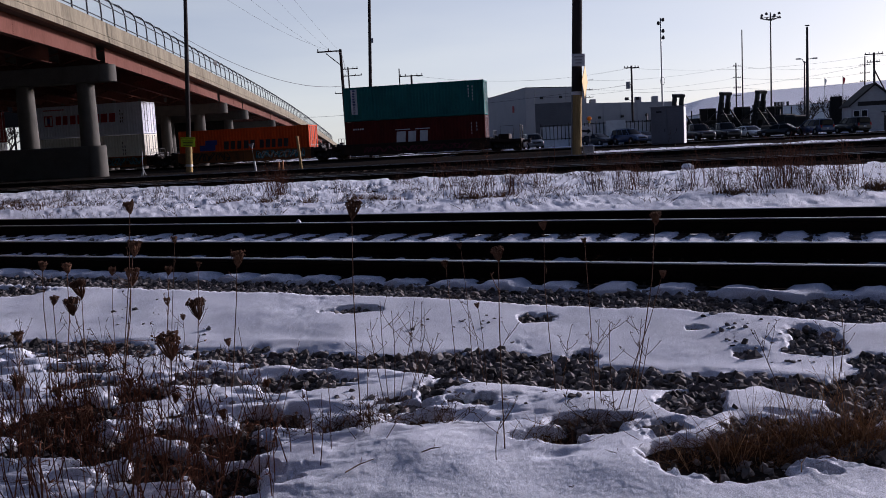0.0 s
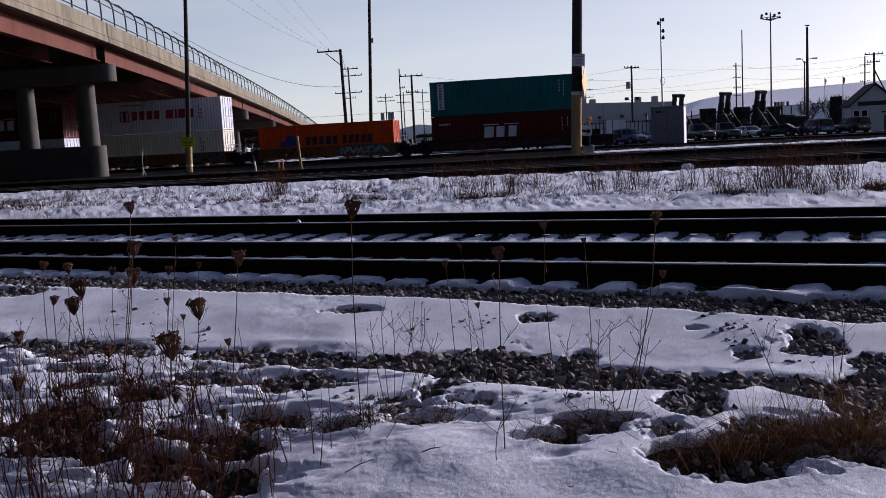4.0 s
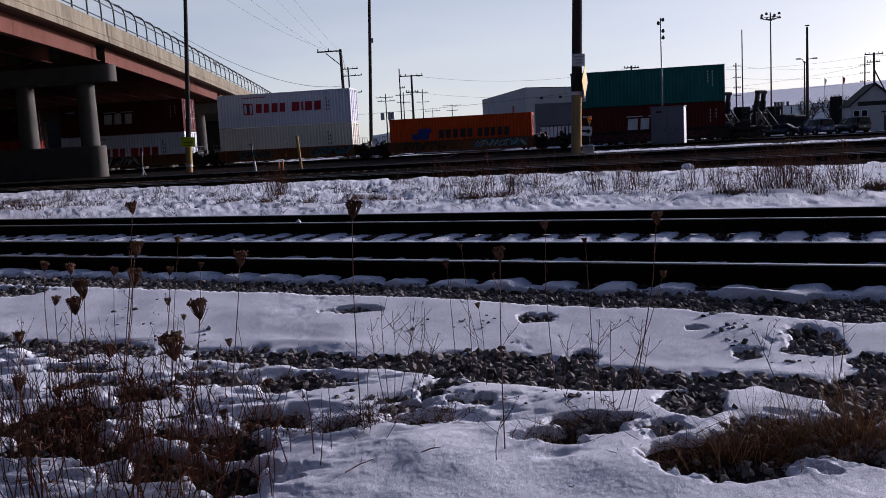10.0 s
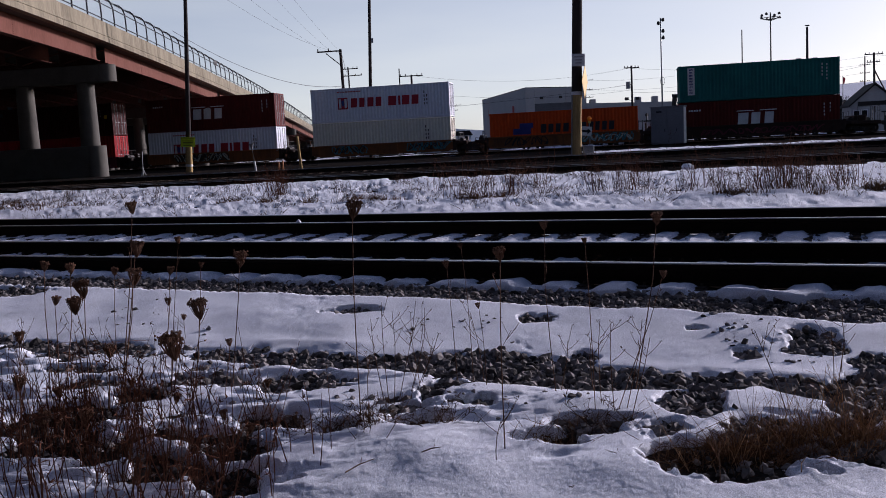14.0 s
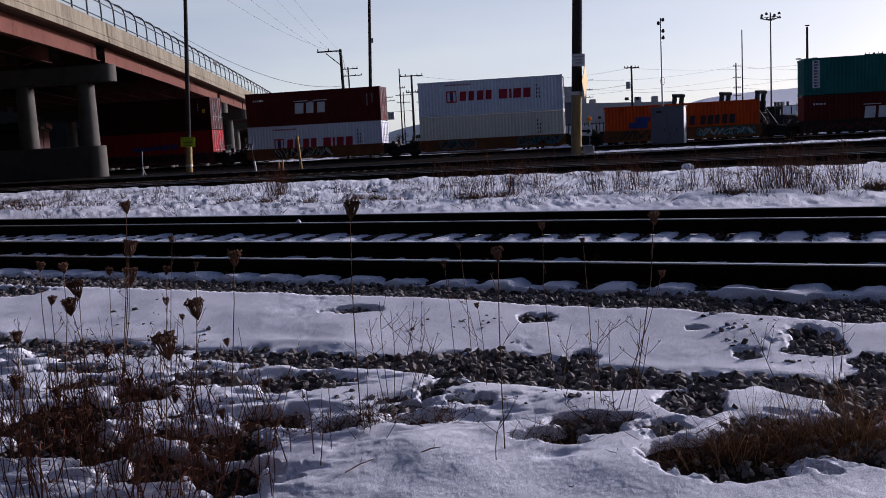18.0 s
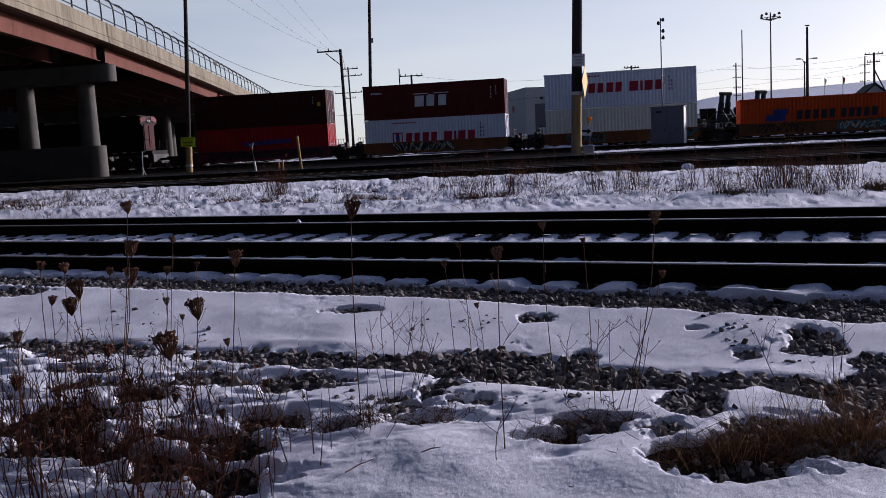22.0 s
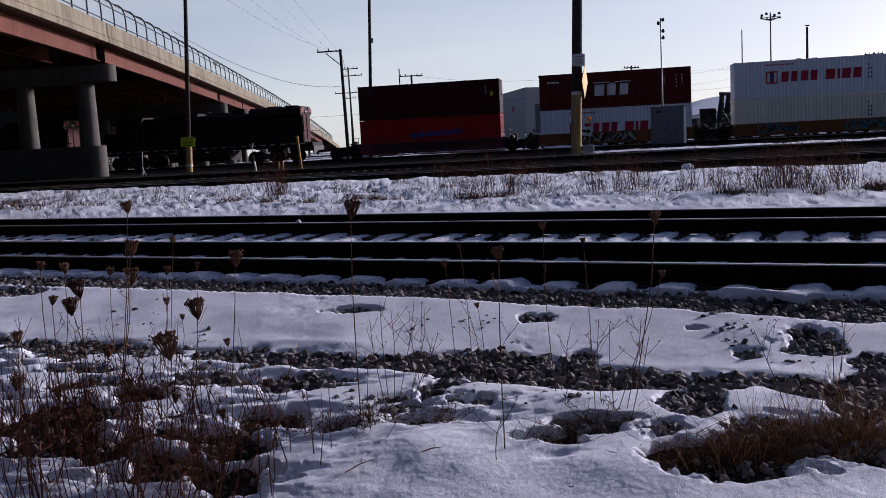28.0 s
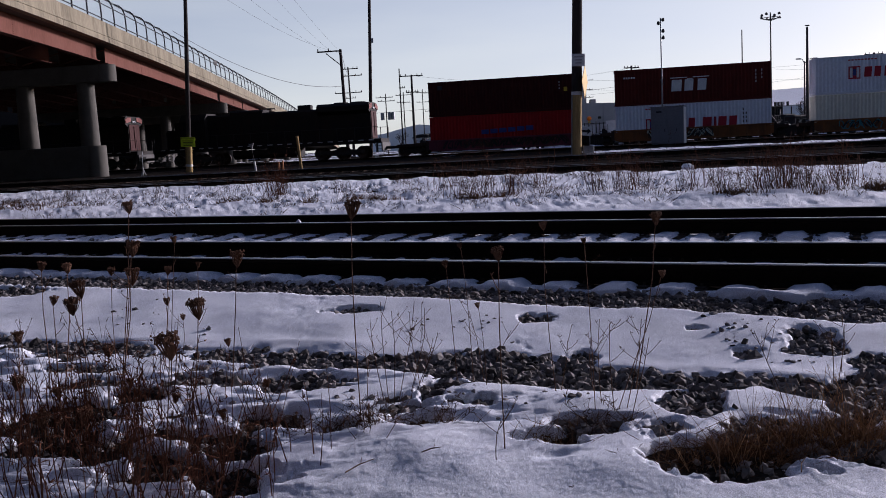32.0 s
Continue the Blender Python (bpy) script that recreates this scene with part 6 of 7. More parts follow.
def vehicle(kind, x, y, turn, paint, label):
    """Nose to +x. kind: sedan, suv, pickup, van."""
    L, W, H, hood, scr0, scr1, rear1, rear0, wr = {
        "sedan": (4.7, 1.82, 1.45, 0.92, 1.25, 0.30, -1.20, -2.0, 0.33), "suv": (4.8, 1.92, 1.80, 1.10, 1.25, 0.55, -2.05, -2.32, 0.37),
        "pickup": (5.6, 2.0, 1.92, 1.16, 1.25, 0.62, -0.72, -0.92, 0.40), "van": (5.0, 1.95, 1.78, 1.04, 1.75, 0.70, -2.2, -2.45, 0.35)}[kind]
    ob = thing("parked_" + ("car" if kind == "sedan" else kind), pose(x, y, gz(x, y), 0, 0, turn), label, kind if kind != "sedan" else "car", "parked vehicles")
    h2, w = L / 2, W / 2
    deck = hood + (0.10 if kind == "pickup" else 0.06)
    stations = [(-h2, 0.46, deck - 0.30, 0.86), (-h2 + 0.08, 0.36, deck - 0.10, 0.93), (-h2 + 0.3, 0.28, deck, 0.98), (-L * 0.29, 0.27, deck + 0.02, 1.0), (rear0 + 0.5, 0.25, hood + 0.05, 1.0),
                (0.0, 0.25, hood + 0.03, 1.0), (scr0, 0.25, hood, 1.0), (L * 0.30, 0.27, hood - 0.05, 0.99), (h2 - 0.35, 0.28, hood - 0.12, 0.95), (h2 - 0.1, 0.34, hood - 0.20, 0.89), (h2, 0.45, hood - 0.36, 0.80)]
    rings = []
    for sx, zl, zt, k in stations:
        q = w * k
        prof_ = [(q * 0.80, zl), (q * 0.96, zl + 0.10), (q, zl + (zt - zl) * 0.45), (q * 0.985, zl + (zt - zl) * 0.72), (q * 0.94, zt - 0.05), (q * 0.82, zt)]
        rings.append([(sx, a, z) for a, z in prof_] + [(sx, -a, z) for a, z in prof_[::-1]])
    b = part("body", loft(MB(), rings), paint, ob)
    for xx in (-L * 0.29, L * 0.30):
        for sy in (-1, 1):
            part("wheel_arch", MB().tube([(xx, sy * (w - 0.22), wr), (xx, sy * (w + 0.006), wr)], wr + 0.075, 20), M_TYRE, b)
    zb = hood - 0.01
    glass = [plan_ring(rear0, scr0, w * 0.93, zb, 0.3), plan_ring(rear0 + (rear1 - rear0) * 0.55, scr0 + (scr1 - scr0) * 0.55, w * 0.86, zb + (H - zb) * 0.55, 0.3), plan_ring(rear1, scr1, w * 0.75, H - 0.07, 0.3)]
    gh = part("glasshouse", loft(MB(), glass), M_GLASSDARK, ob)
    top = [plan_ring(rear1 - 0.05, scr1 + 0.06, w * 0.765, H - 0.09, 0.3), plan_ring(rear1 - 0.02, scr1 + 0.03, w * 0.75, H - 0.035, 0.3), plan_ring(rear1 + 0.15, scr1 - 0.15, w * 0.62, H, 0.3)]
    part("roof", loft(MB(), top), paint, ob)
    shares = (0.02, 0.46, 0.98) if kind in ("sedan", "pickup") else (0.02, 0.36, 0.68, 0.98)
    for sy in (-1, 1):
        for f_ in shares:
            xa, xb = scr0 - 0.12 + (rear0 - scr0 + 0.24) * f_, scr1 - 0.08 + (rear1 - scr1 + 0.16) * f_
            part("pillar", MB().tube([(xa, sy * w * 0.925, zb), (xa * 0.45 + xb * 0.55, sy * w * 0.862, zb + (H - zb) * 0.55), (xb, sy * w * 0.755, H - 0.07)], [0.065, 0.05, 0.045], 6), paint, gh)
    if kind == "pickup":
        bedm = MB()
        for sy in (-1, 1):
            bedm.span((-h2 + 0.05, min(sy * w * 0.98, sy * w * 0.88), deck - 0.05), (-0.98, max(sy * w * 0.98, sy * w * 0.88), deck + 0.16), 0.03)
        bedm.span((-h2 + 0.03, -w * 0.88, deck - 0.3), (-h2 + 0.1, w * 0.88, deck + 0.16), 0.03)
        part("bed", bedm, paint, ob)
    part("front_bumper", MB().box((h2 - 0.04, 0, 0.48), (0.18, W * 0.86, 0.24), None, 0.07), M_TYRE if kind == "pickup" else paint, ob)
    part("rear_bumper", MB().box((-h2 + 0.04, 0, 0.52), (0.18, W * 0.88, 0.22), None, 0.07), M_GALV if kind == "pickup" else paint, ob)
    part("grille", MB().box((h2 - 0.04, 0, hood - 0.40), (0.09, W * 0.5, 0.2), None, 0.02), M_TYRE, ob)
    part("number_plate", MB().box((-h2 - 0.01, 0, 0.72), (0.02, 0.32, 0.15), None, 0.004), M_WHITEPAINT, ob)
    for sy in (-1, 1):
        part("headlight", MB().box((h2 - 0.11, sy * (w - 0.34), hood - 0.34), (0.16, 0.36, 0.17), None, 0.05), M_LAMPCLEAR, ob)
        part("tail_light", MB().box((-h2 + 0.06, sy * (w - 0.20), deck - 0.2), (0.12, 0.18, 0.36), None, 0.03), M_LAMPRED, ob)
        part("mirror", MB().box((scr0 - 0.42, sy * (w + 0.08), hood + 0.1), (0.12, 0.22, 0.16), None, 0.04), paint, ob)
        for f_ in (0.18, 0.62):
            part("door_handle", MB().box((scr0 - 0.3 + (rear0 - scr0) * (f_ + 0.1), sy * (w + 0.002), hood - 0.14), (0.18, 0.03, 0.035), None, 0.008), paint, b)
        for xx in (-L * 0.29, L * 0.30):
            t_ = part("tyre", MB().lathe([(0.2, -0.11), (wr - 0.03, -0.11), (wr, -0.06), (wr, 0.06), (wr - 0.03, 0.11), (0.2, 0.11)], 22, pose(xx, sy * (w - 0.09), wr, 90, 0, 0)), M_TYRE, ob)
            part("rim", MB().lathe([(0.0, 0.10), (0.08, 0.11), (0.2, 0.09), (0.22, 0.0), (0.2, -0.09), (0.08, -0.11), (0.0, -0.10)], 14, pose(xx, sy * (w - 0.09), wr, 90, 0, 0)), M_RIM, t_)
    if kind in ("van", "suv"):
        part("rear_window", MB().prism([(-w * 0.72, hood + 0.08), (w * 0.72, hood + 0.08), (w * 0.64, H - 0.16), (-w * 0.64, H - 0.16)], 0, -0.015, 0.015), M_GLASSDARK, ob, "", Matrix.Translation((rear0 - 0.03, 0, 0)))
        part("roof_rack", MB().tube([(rear1 + 0.3, -w * 0.62, H + 0.05), (scr1 - 0.3, -w * 0.62, H + 0.05)], 0.02, 6).tube([(rear1 + 0.3, w * 0.62, H + 0.05), (scr1 - 0.3, w * 0.62, H + 0.05)], 0.02, 6), M_GALV, ob)
    return ob


vehicle("pickup", 29.7, 105, -80, V_MAROON, "dark maroon pickup truck with pale chrome nose")
vehicle("pickup", 33.4, 107, -84, V_NAVY, "dark navy pickup truck in the car park")
vehicle("sedan", 38.0, 112, -82, V_WHITE, "white saloon car in the car park")
vehicle("sedan", 40.4, 109, 146, V_DARK, "dark grey saloon car in the car park")
vehicle("van", 44.0, 107, 100, V_BLUE, "blue minivan with silver tailgate")
vehicle("suv", 48.3, 107, 100, V_BLACK, "black sport utility car in the car park")
vehicle("suv", 11.6, 112, -84, V_SILVER, "silver sport utility car beside the picket fence")
vehicle("sedan", 19.5, 112, -60, V_DARK, "dark saloon car beside the picket fence")
vehicle("suv", 22.7, 109, -62, V_BLUE, "dark blue sport utility car beside the picket fence")
vehicle("sedan", 25.4, 113, -70, V_SILVER, "silver saloon car beside the picket fence")


def lift_truck(x, y, turn, label, top=6.0):
    """A top-lift container handler: chassis, cab, mast and spreader."""
    ob = thing("container_handler", pose(x, y, gz(x, y), 0, 0, turn), label, "lift truck", "container handlers in the yard")
    part("chassis", MB().span((-3.6, -1.4, 0.8), (2.2, 1.4, 1.9), 0.08), M_BLACK, ob)
    part("counterweight", MB().span((-4.4, -1.5, 0.9), (-2.6, 1.5, 2.7), 0.2), M_BLACK, ob)
    part("engine_cover", MB().span((-2.6, -1.1, 1.9), (-0.6, 1.1, 2.9), 0.1), M_BLACK, ob)
    cab = part("cab", MB().span((-0.6, -0.85, 1.9), (0.9, 0.85, 2.5), 0.05), M_BLACK, ob)
    part("cab_roof", MB().span((-0.6, -0.85, 4.0), (0.9, 0.85, 4.15), 0.03), M_BLACK, cab)
    for cx in (-0.55, 0.85):
        for cy in (-0.8, 0.8):
            part("cab_post", MB().tube([(cx, cy, 2.4), (cx, cy, 4.05)], 0.05, 6), M_BLACK, cab)
    part("cab_glass", MB().span((-0.5, -0.78, 2.5), (0.8, 0.78, 4.0)), M_GLASSDARK, cab)
    lean = Matrix.Translation((2.5, 0, 0.8)) @ Matrix.Rotation(radians(9), 4, "Y") @ Matrix.Translation((-2.5, 0, -0.8))
    for sy in (-0.62, 0.62):
        part("mast_rail", MB().span((2.3, sy - 0.24, 0.5), (2.75, sy + 0.24, top), 0.03).span((2.4, sy - 0.17, 0.5), (2.95, sy + 0.17, top - 1.1), 0.02).box((2.55, sy, top), (0.7, 0.6, 0.4), None, 0.1), M_BLACK, ob, "", lean)
        part("lift_cylinder", MB().tube([(2.1, sy, 1.0), (2.2, sy, top - 1.3)], 0.1, 8), M_DARKSTEEL, ob, "", lean)
        part("tilt_cylinder", MB().tube([(0.2, sy * 1.6, 1.8), (2.7, sy * 1.6, 3.6)], 0.1, 8), M_DARKSTEEL, ob)
        part("spreader_arm", MB().tube([(3.3, sy * 1.3, 3.9), (5.4, sy * 1.5, 1.3)], 0.12, 6), M_BLACK, ob)
    part("crosshead", MB().span((2.15, -0.85, top - 0.2), (2.95, 0.85, top + 0.22), 0.06), M_BLACK, ob, "", lean)
    part("mast_tie", MB().span((2.3, -0.6, top - 2.2), (2.7, 0.6, top - 1.9), 0.04), M_BLACK, ob, "", lean)
    part("carriage", MB().span((2.85, -1.0, 2.4), (3.3, 1.0, 3.3), 0.05), M_BLACK, ob, "", lean)
    part("spreader", MB().span((4.9, -3.0, 0.9), (5.6, 3.0, 1.4), 0.06), M_BLACK, ob)
    part("air_cleaner", MB().tube([(-1.2, 0.7, 2.8), (-1.2, 0.7, 3.7)], 0.22, 8), M_BLACK, ob)
    part("exhaust", MB().tube([(-2.0, -0.9, 2.7), (-2.0, -0.9, 4.0)], 0.09, 8), M_DARKSTEEL, ob)
    for wx, wr in ((1.6, 0.85), (-3.0, 0.7)):
        for sy in (-1.35, 1.35):
            t_ = part("tyre", MB().lathe([(0.4, -0.3), (wr - 0.08, -0.3), (wr, -0.2), (wr, 0.2), (wr - 0.08, 0.3), (0.4, 0.3)], 20, pose(wx, sy, wr, 90, 0, 0)), M_TYRE, ob)
            part("rim", MB().lathe([(0.0, 0.2), (0.4, 0.26), (0.4, -0.26), (0.0, -0.2)], 14, pose(wx, sy, wr, 90, 0, 0)), M_YELLOW, t_)
    return ob


lift_truck(30.8, 126, -62, "black container handler with tall mast behind the relay cabinet")
lift_truck(37.3, 127, -60, "black container handler with raised mast in the yard")
lift_truck(42.0, 127, -58, "black container handler with raised mast in the yard")
lift_truck(48.6, 132, 120, "dark container handler seen from behind in the yard", 4.4)

# flags
for x, y, top, col in ((61.8, 140, 8.4, P_MARKRED), (71.7, 170, 10.0, M_WHITEPAINT)):
    fl = thing("flagpole", pose(x, y, gz(x, y)), "thin pale flagpole with a small drooping flag", "flagpole", "flags by the house")
    part("pole", MB().tube([(0, 0, 0), (0, 0, top)], 0.05, 6), M_GALV, fl)
    part("flag", MB().prism([(0.05, top - 1.1), (0.16, top - 1.25), (0.3, top - 0.8), (0.36, top - 0.35), (0.05, top - 0.1)], 1, -0.05, 0.02), col, fl)


# bare trees
def bare_tree(x, y, h, seed, label):
    rng = random.Random(seed)
    ob = thing("bare_tree", pose(x, y, gz(x, y) - 0.1), label, "tree", "bare winter trees")
    trunk, limbs, twigs = MB(), MB(), MB()
    trunk.tube([(0, 0, 0), (rng.uniform(-0.1, 0.1), 0, h * 0.2), (rng.uniform(-0.2, 0.2), 0, h * 0.36)], [h * 0.026, h * 0.02, h * 0.016], 8)

    def grow(p, d, ln, r, depth):
        mid = p + d * ln * 0.5 + Vector((rng.uniform(-1, 1), rng.uniform(-1, 1), 0.3)) * ln * 0.06
        q = p + d * ln
        (limbs if depth < 2 else twigs).tube([p, mid, q], [r, r * 0.8, r * 0.55], 5 if depth < 2 else 3, False)
        if depth < 4:
            for _ in range(rng.choice((2, 3, 3))):
                e = (d + Vector((rng.uniform(-1, 1), rng.uniform(-1, 1), rng.uniform(-0.3, 0.7))) * 0.75).normalized()
                grow(p + d * ln * rng.uniform(0.55, 1.0), e, ln * rng.uniform(0.55, 0.8), r * 0.66, depth + 1)
    for k in range(5):
        a = k * 1.257 + rng.uniform(-0.4, 0.4)
        grow(Vector((0, 0, h * rng.uniform(0.24, 0.36))), Vector((math.cos(a) * 0.6, math.sin(a) * 0.6, 0.9)).normalized(), h * 0.27, h * 0.014, 0)
    part("trunk", trunk, M_BARK, ob)
    part("limbs", limbs, M_BARK, ob)
    part("twigs", twigs, M_BARK, ob)
    return ob


for x, y, h, seed in ((60.6, 150, 6.6, 12), (61.8, 152, 6.2, 13), (62.8, 147, 7.0, 1), (65.4, 149, 6.6, 11), (84, 190, 9.0, 2), (88, 190, 8.5, 3), (-75, 160, 11, 4), (-82, 172, 12, 5), (43, 178, 7.5, 6), (-13, 330, 7.5, 8), (-22, 330, 6.5, 9), (48, 200, 6.5, 10)):
    bare_tree(x, y, h, seed, "bare grey-brown winter tree with fine twigs")


# ---- dry winter weeds ----
M_STEM = material("dry_weed_stem", (0.115, 0.062, 0.038), 0.9, fine=30, coarse=4, vary=0.3, second=(0.07, 0.038, 0.025), bump=0.1, spec=0.15, per_object=0.3)
M_HEAD = material("dry_seed_head", (0.115, 0.062, 0.04), 0.95, fine=40, coarse=6, vary=0.35, second=(0.08, 0.045, 0.03), bump=0.1, spec=0.1, per_object=0.3)
M_THICKET = material("reddish_dead_stalks", (0.13, 0.055, 0.032), 0.95, fine=20, coarse=3, vary=0.3, second=(0.05, 0.026, 0.018), bump=0, spec=0.1, island=0.5)
# darker than the stalks, to bring the hollows down towards black
M_LITTER = material("dark_dead_grass", (0.060, 0.030, 0.018), 0.9, fine=20, coarse=3, vary=0.35, second=(0.025, 0.014, 0.010), bump=0, spec=0.15, island=0.7)
M_STRAW = material("brown_dead_grass", (0.17, 0.092, 0.048), 0.95, fine=20, coarse=3, vary=0.3, second=(0.06, 0.036, 0.022), bump=0, spec=0.1, island=0.6)
M_FIELDWEED = material("field_weed_stalks", (0.085, 0.052, 0.032), 0.95, fine=10, coarse=2, vary=0.3, second=(0.055, 0.036, 0.026), bump=0, spec=0.1, island=0.5)


class Stalks:
    """Many thin bent stalks gathered into one mesh."""

    def __init__(self):
        self.a, self.b, self.c, self.r = [], [], [], []

    def add(self, a, b, c, r):
        self.a.append(a), self.b.append(b), self.c.append(c), self.r.append(r)

    def mesh(self, name, mat):
        A, B, C, R = (np.array(k, float) for k in (self.a, self.b, self.c, self.r))
        n = len(A)
        ang = np.arange(3) * 2.0944
        ring = np.stack([np.cos(ang), np.sin(ang), np.zeros(3)], -1)
        flat = np.stack([np.cos(ang), np.zeros(3), np.sin(ang)], -1)
        d = np.abs(C - A)
        steep = (d[:, 2] > np.hypot(d[:, 0], d[:, 1]))[:, None, None]
        ring = np.where(steep, ring[None], flat[None])
        v = np.stack([A[:, None] + ring * R[:, None, None], B[:, None] + ring * R[:, None, None] * 0.8, C[:, None] + ring * R[:, None, None] * 0.4], 1)
        q = []
        for lv in (0, 3):
            for k in range(3):
                q.append((lv + k, lv + (k + 1) % 3, lv + 3 + (k + 1) % 3, lv + 3 + k))
        F = (np.array(q)[None] + (np.arange(n) * 9)[:, None, None]).reshape(-1, 4)
        me = bpy.data.meshes.new(name)
        me.from_pydata(v.reshape(-1, 3).tolist(), [], F.tolist())
        me.update()
        me.materials.append(mat)
        return me


def umbel_head(size, rng):
    """A closed fan of rays, tipped with seeds."""
    mb = MB()
    n = 44
    for i in range(n):
        a = i * 2.39996
        k = math.sqrt((i + 0.5) / n)
        w = size * 0.46 * k * rng.uniform(0.85, 1.1)
        h = size * (0.98 + 0.10 * k) * rng.uniform(0.85, 1.08)
        pts = [(0, 0, 0), (math.cos(a) * w * 0.62, math.sin(a) * w * 0.62, h * 0.36), (math.cos(a) * w * 0.98, math.sin(a) * w * 0.98, h * 0.72), (math.cos(a) * w, math.sin(a) * w, h)]
        mb.tube(pts, [size * 0.03, size * 0.024, size * 0.02, size * 0.016], 3, False, False)
        for _ in range(4):
            c = Vector(pts[3]) + Vector((rng.uniform(-1, 1), rng.uniform(-1, 1), rng.uniform(-2.2, 0.5))) * size * 0.085
            mb.box(c, (size * 0.06, size * 0.06, size * 0.075), Matrix.Rotation(rng.uniform(0, 3), 3, "X"))
    return mb


PLANTS = []


def dry_plant(x, y, lean, h, head, seed):
    rng = random.Random(seed)
    z = surface(x, y) - 0.03
    ob = thing("dead_weed", pose(x, y, z), "dry brown weed stem with a closed seed head in snow" if head else "thin dry branching weed stem standing in snow", "weed", "dead weeds on the bank")
    top = Vector((lean, rng.uniform(-0.04, 0.04), h - 0.17 - z))
    bow = Vector((rng.uniform(-0.02, 0.02) + lean * 0.1, 0, 0))
    pts = [Vector((0, 0, -0.05)), top * 0.33 + bow * 0.8, top * 0.66 + bow, top * 0.97]
    r = 0.0034 if head > 0.05 else 0.0024
    part("stem", MB().tube(pts, [r, r * 0.9, r * 0.75, r * 0.55], 6), M_STEM, ob)
    if head:
        part("seed_head", umbel_head(head, rng), M_HEAD, ob, "", Matrix.Translation(top - Vector((0, 0, head * 0.75))) @ pose(0, 0, 0, rng.uniform(-12, 12), rng.uniform(-14, 14), rng.uniform(0, 360)))
        n = rng.choice((1, 2))
    else:
        n = rng.choice((3, 4, 5))
    for _ in range(n):
        k = rng.uniform(0.35, 0.9)
        p = pts[1].lerp(pts[3], k) if k > 0.3 else pts[1]
        ln = rng.uniform(0.06, 0.17) * (0.7 if head else 1.0)
        d = Vector((rng.uniform(-1, 1), rng.uniform(-0.6, 0.6), rng.uniform(0.5, 1.3))).normalized()
        br = MB().tube([p, p + d * ln * 0.5 + Vector((0, 0, -0.005)), p + d * ln], [r * 0.6, r * 0.5, r * 0.35], 4)
        q = p + d * ln
        for _ in range(3):
            e = q + Vector((rng.uniform(-1, 1), rng.uniform(-1, 1), rng.uniform(0, 1.2))) * 0.012
            br.tube([q, e], [r * 0.35, r * 0.6], 3)
        part("branch", br, M_STEM, ob)
    PLANTS.append((ob, x, y, z, seed))


TALL_LEFT = [(-2.09, 5.65, 0.18, 1.12, 0.070), (-1.94, 5.25, 0.15, 0.90, 0.084), (-2.06, 5.52, 0.17, 0.71, 0.096), (-1.35, 5.51, 0.09, 0.78, 0.092), (-2.33, 5.32, 0.11, 0.79, 0.059), (-2.06, 5.10, -0.00, 0.70, 0.095), (-1.95, 5.02, -0.13, 0.62, 0.093), (-2.34, 5.32, 0.04, 0.61, 0.053), (-2.00, 6.23, 0.09, 0.43, 0.050), (-1.55, 5.42, 0.07, 0.51, 0.114), (-1.36, 4.12, 0.08, 0.55, 0.117), (-2.09, 5.65, 0.01, 0.72, 0.049), (-1.93, 6.05, 0.09, 0.66, 0.052), (-1.82, 6.03, 0.07, 0.35, 0.037), (-2.54, 5.74, 0.01, 0.77, 0.057), (-1.75, 5.59, 0.10, 0.90, 0.041), (-1.59, 5.56, 0.08, 0.74, 0.034)]
TALL_RIGHT = [(-0.48, 4.72, 0.02, 1.11, 0.082), (0.24, 4.11, 0.01, 0.91, 0.056), (0.05, 5.24, -0.04, 0.72, 0.039), (0.14, 5.22, -0.04, 0.83, 0.032), (0.60, 5.02, -0.04, 0.94, 0.043), (1.01, 4.94, 0.15, 0.96, 0.061), (0.83, 4.55, 0.26, 0.71, 0.034), (0.74, 4.56, -0.03, 0.89, 0.028), (0.21, 5.09, -0.03, 0.50, 0.028)]
SPRIGS = [(-0.34, 4.96, -0.02, 0.61), (-0.32, 4.96, 0.02, 0.56), (-0.31, 5.01, 0.14, 0.59), (-0.25, 5.18, 0.13, 0.53), (-0.19, 5.29, 0.14, 0.35), (-0.17, 5.28, -0.05, 0.38), (-0.22, 5.17, 0.13, 0.29), (-0.36, 5.02, -0.07, 0.50), (0.21, 5.21, -0.08, 0.49), (0.26, 5.60, 0.14, 0.28), (0.79, 4.65, 0.00, 0.51), (0.83, 4.50, -0.01, 0.51), (0.88, 4.54, 0.11, 0.52)]
SPRIGS_MORE = [(1.01, 4.94, 0.04, 0.32), (0.81, 4.97, -0.02, 0.35), (0.86, 4.35, 0.12, 0.47), (2.10, 4.85, 0.02, 0.42), (2.09, 4.85, -0.02, 0.35), (2.18, 4.95, 0.03, 0.25), (1.68, 4.40, -0.19, 0.47), (0.61, 5.01, 0.06, 0.32), (0.19, 3.97, 0.03, 0.21), (1.09, 3.63, -0.01, 0.19), (-2.69, 5.63, 0.02, 0.51), (-2.39, 5.10, -0.08, 0.47), (-0.42, 4.56, 0.02, 0.41)]
for i, (x, y, l, h, s) in enumerate(TALL_LEFT):
    dry_plant(x, y, l, h + 0.04, s, 100 + i)
for i, (x, y, l, h, s) in enumerate(TALL_RIGHT):
    dry_plant(x, y, l, h + 0.03, s * 1.1, 200 + i)
dry_plant(0.50, 3.60, 0.02, -0.02, 0.055, 290)
dry_plant(0.44, 3.58, -0.02, -0.06, 0.045, 291)
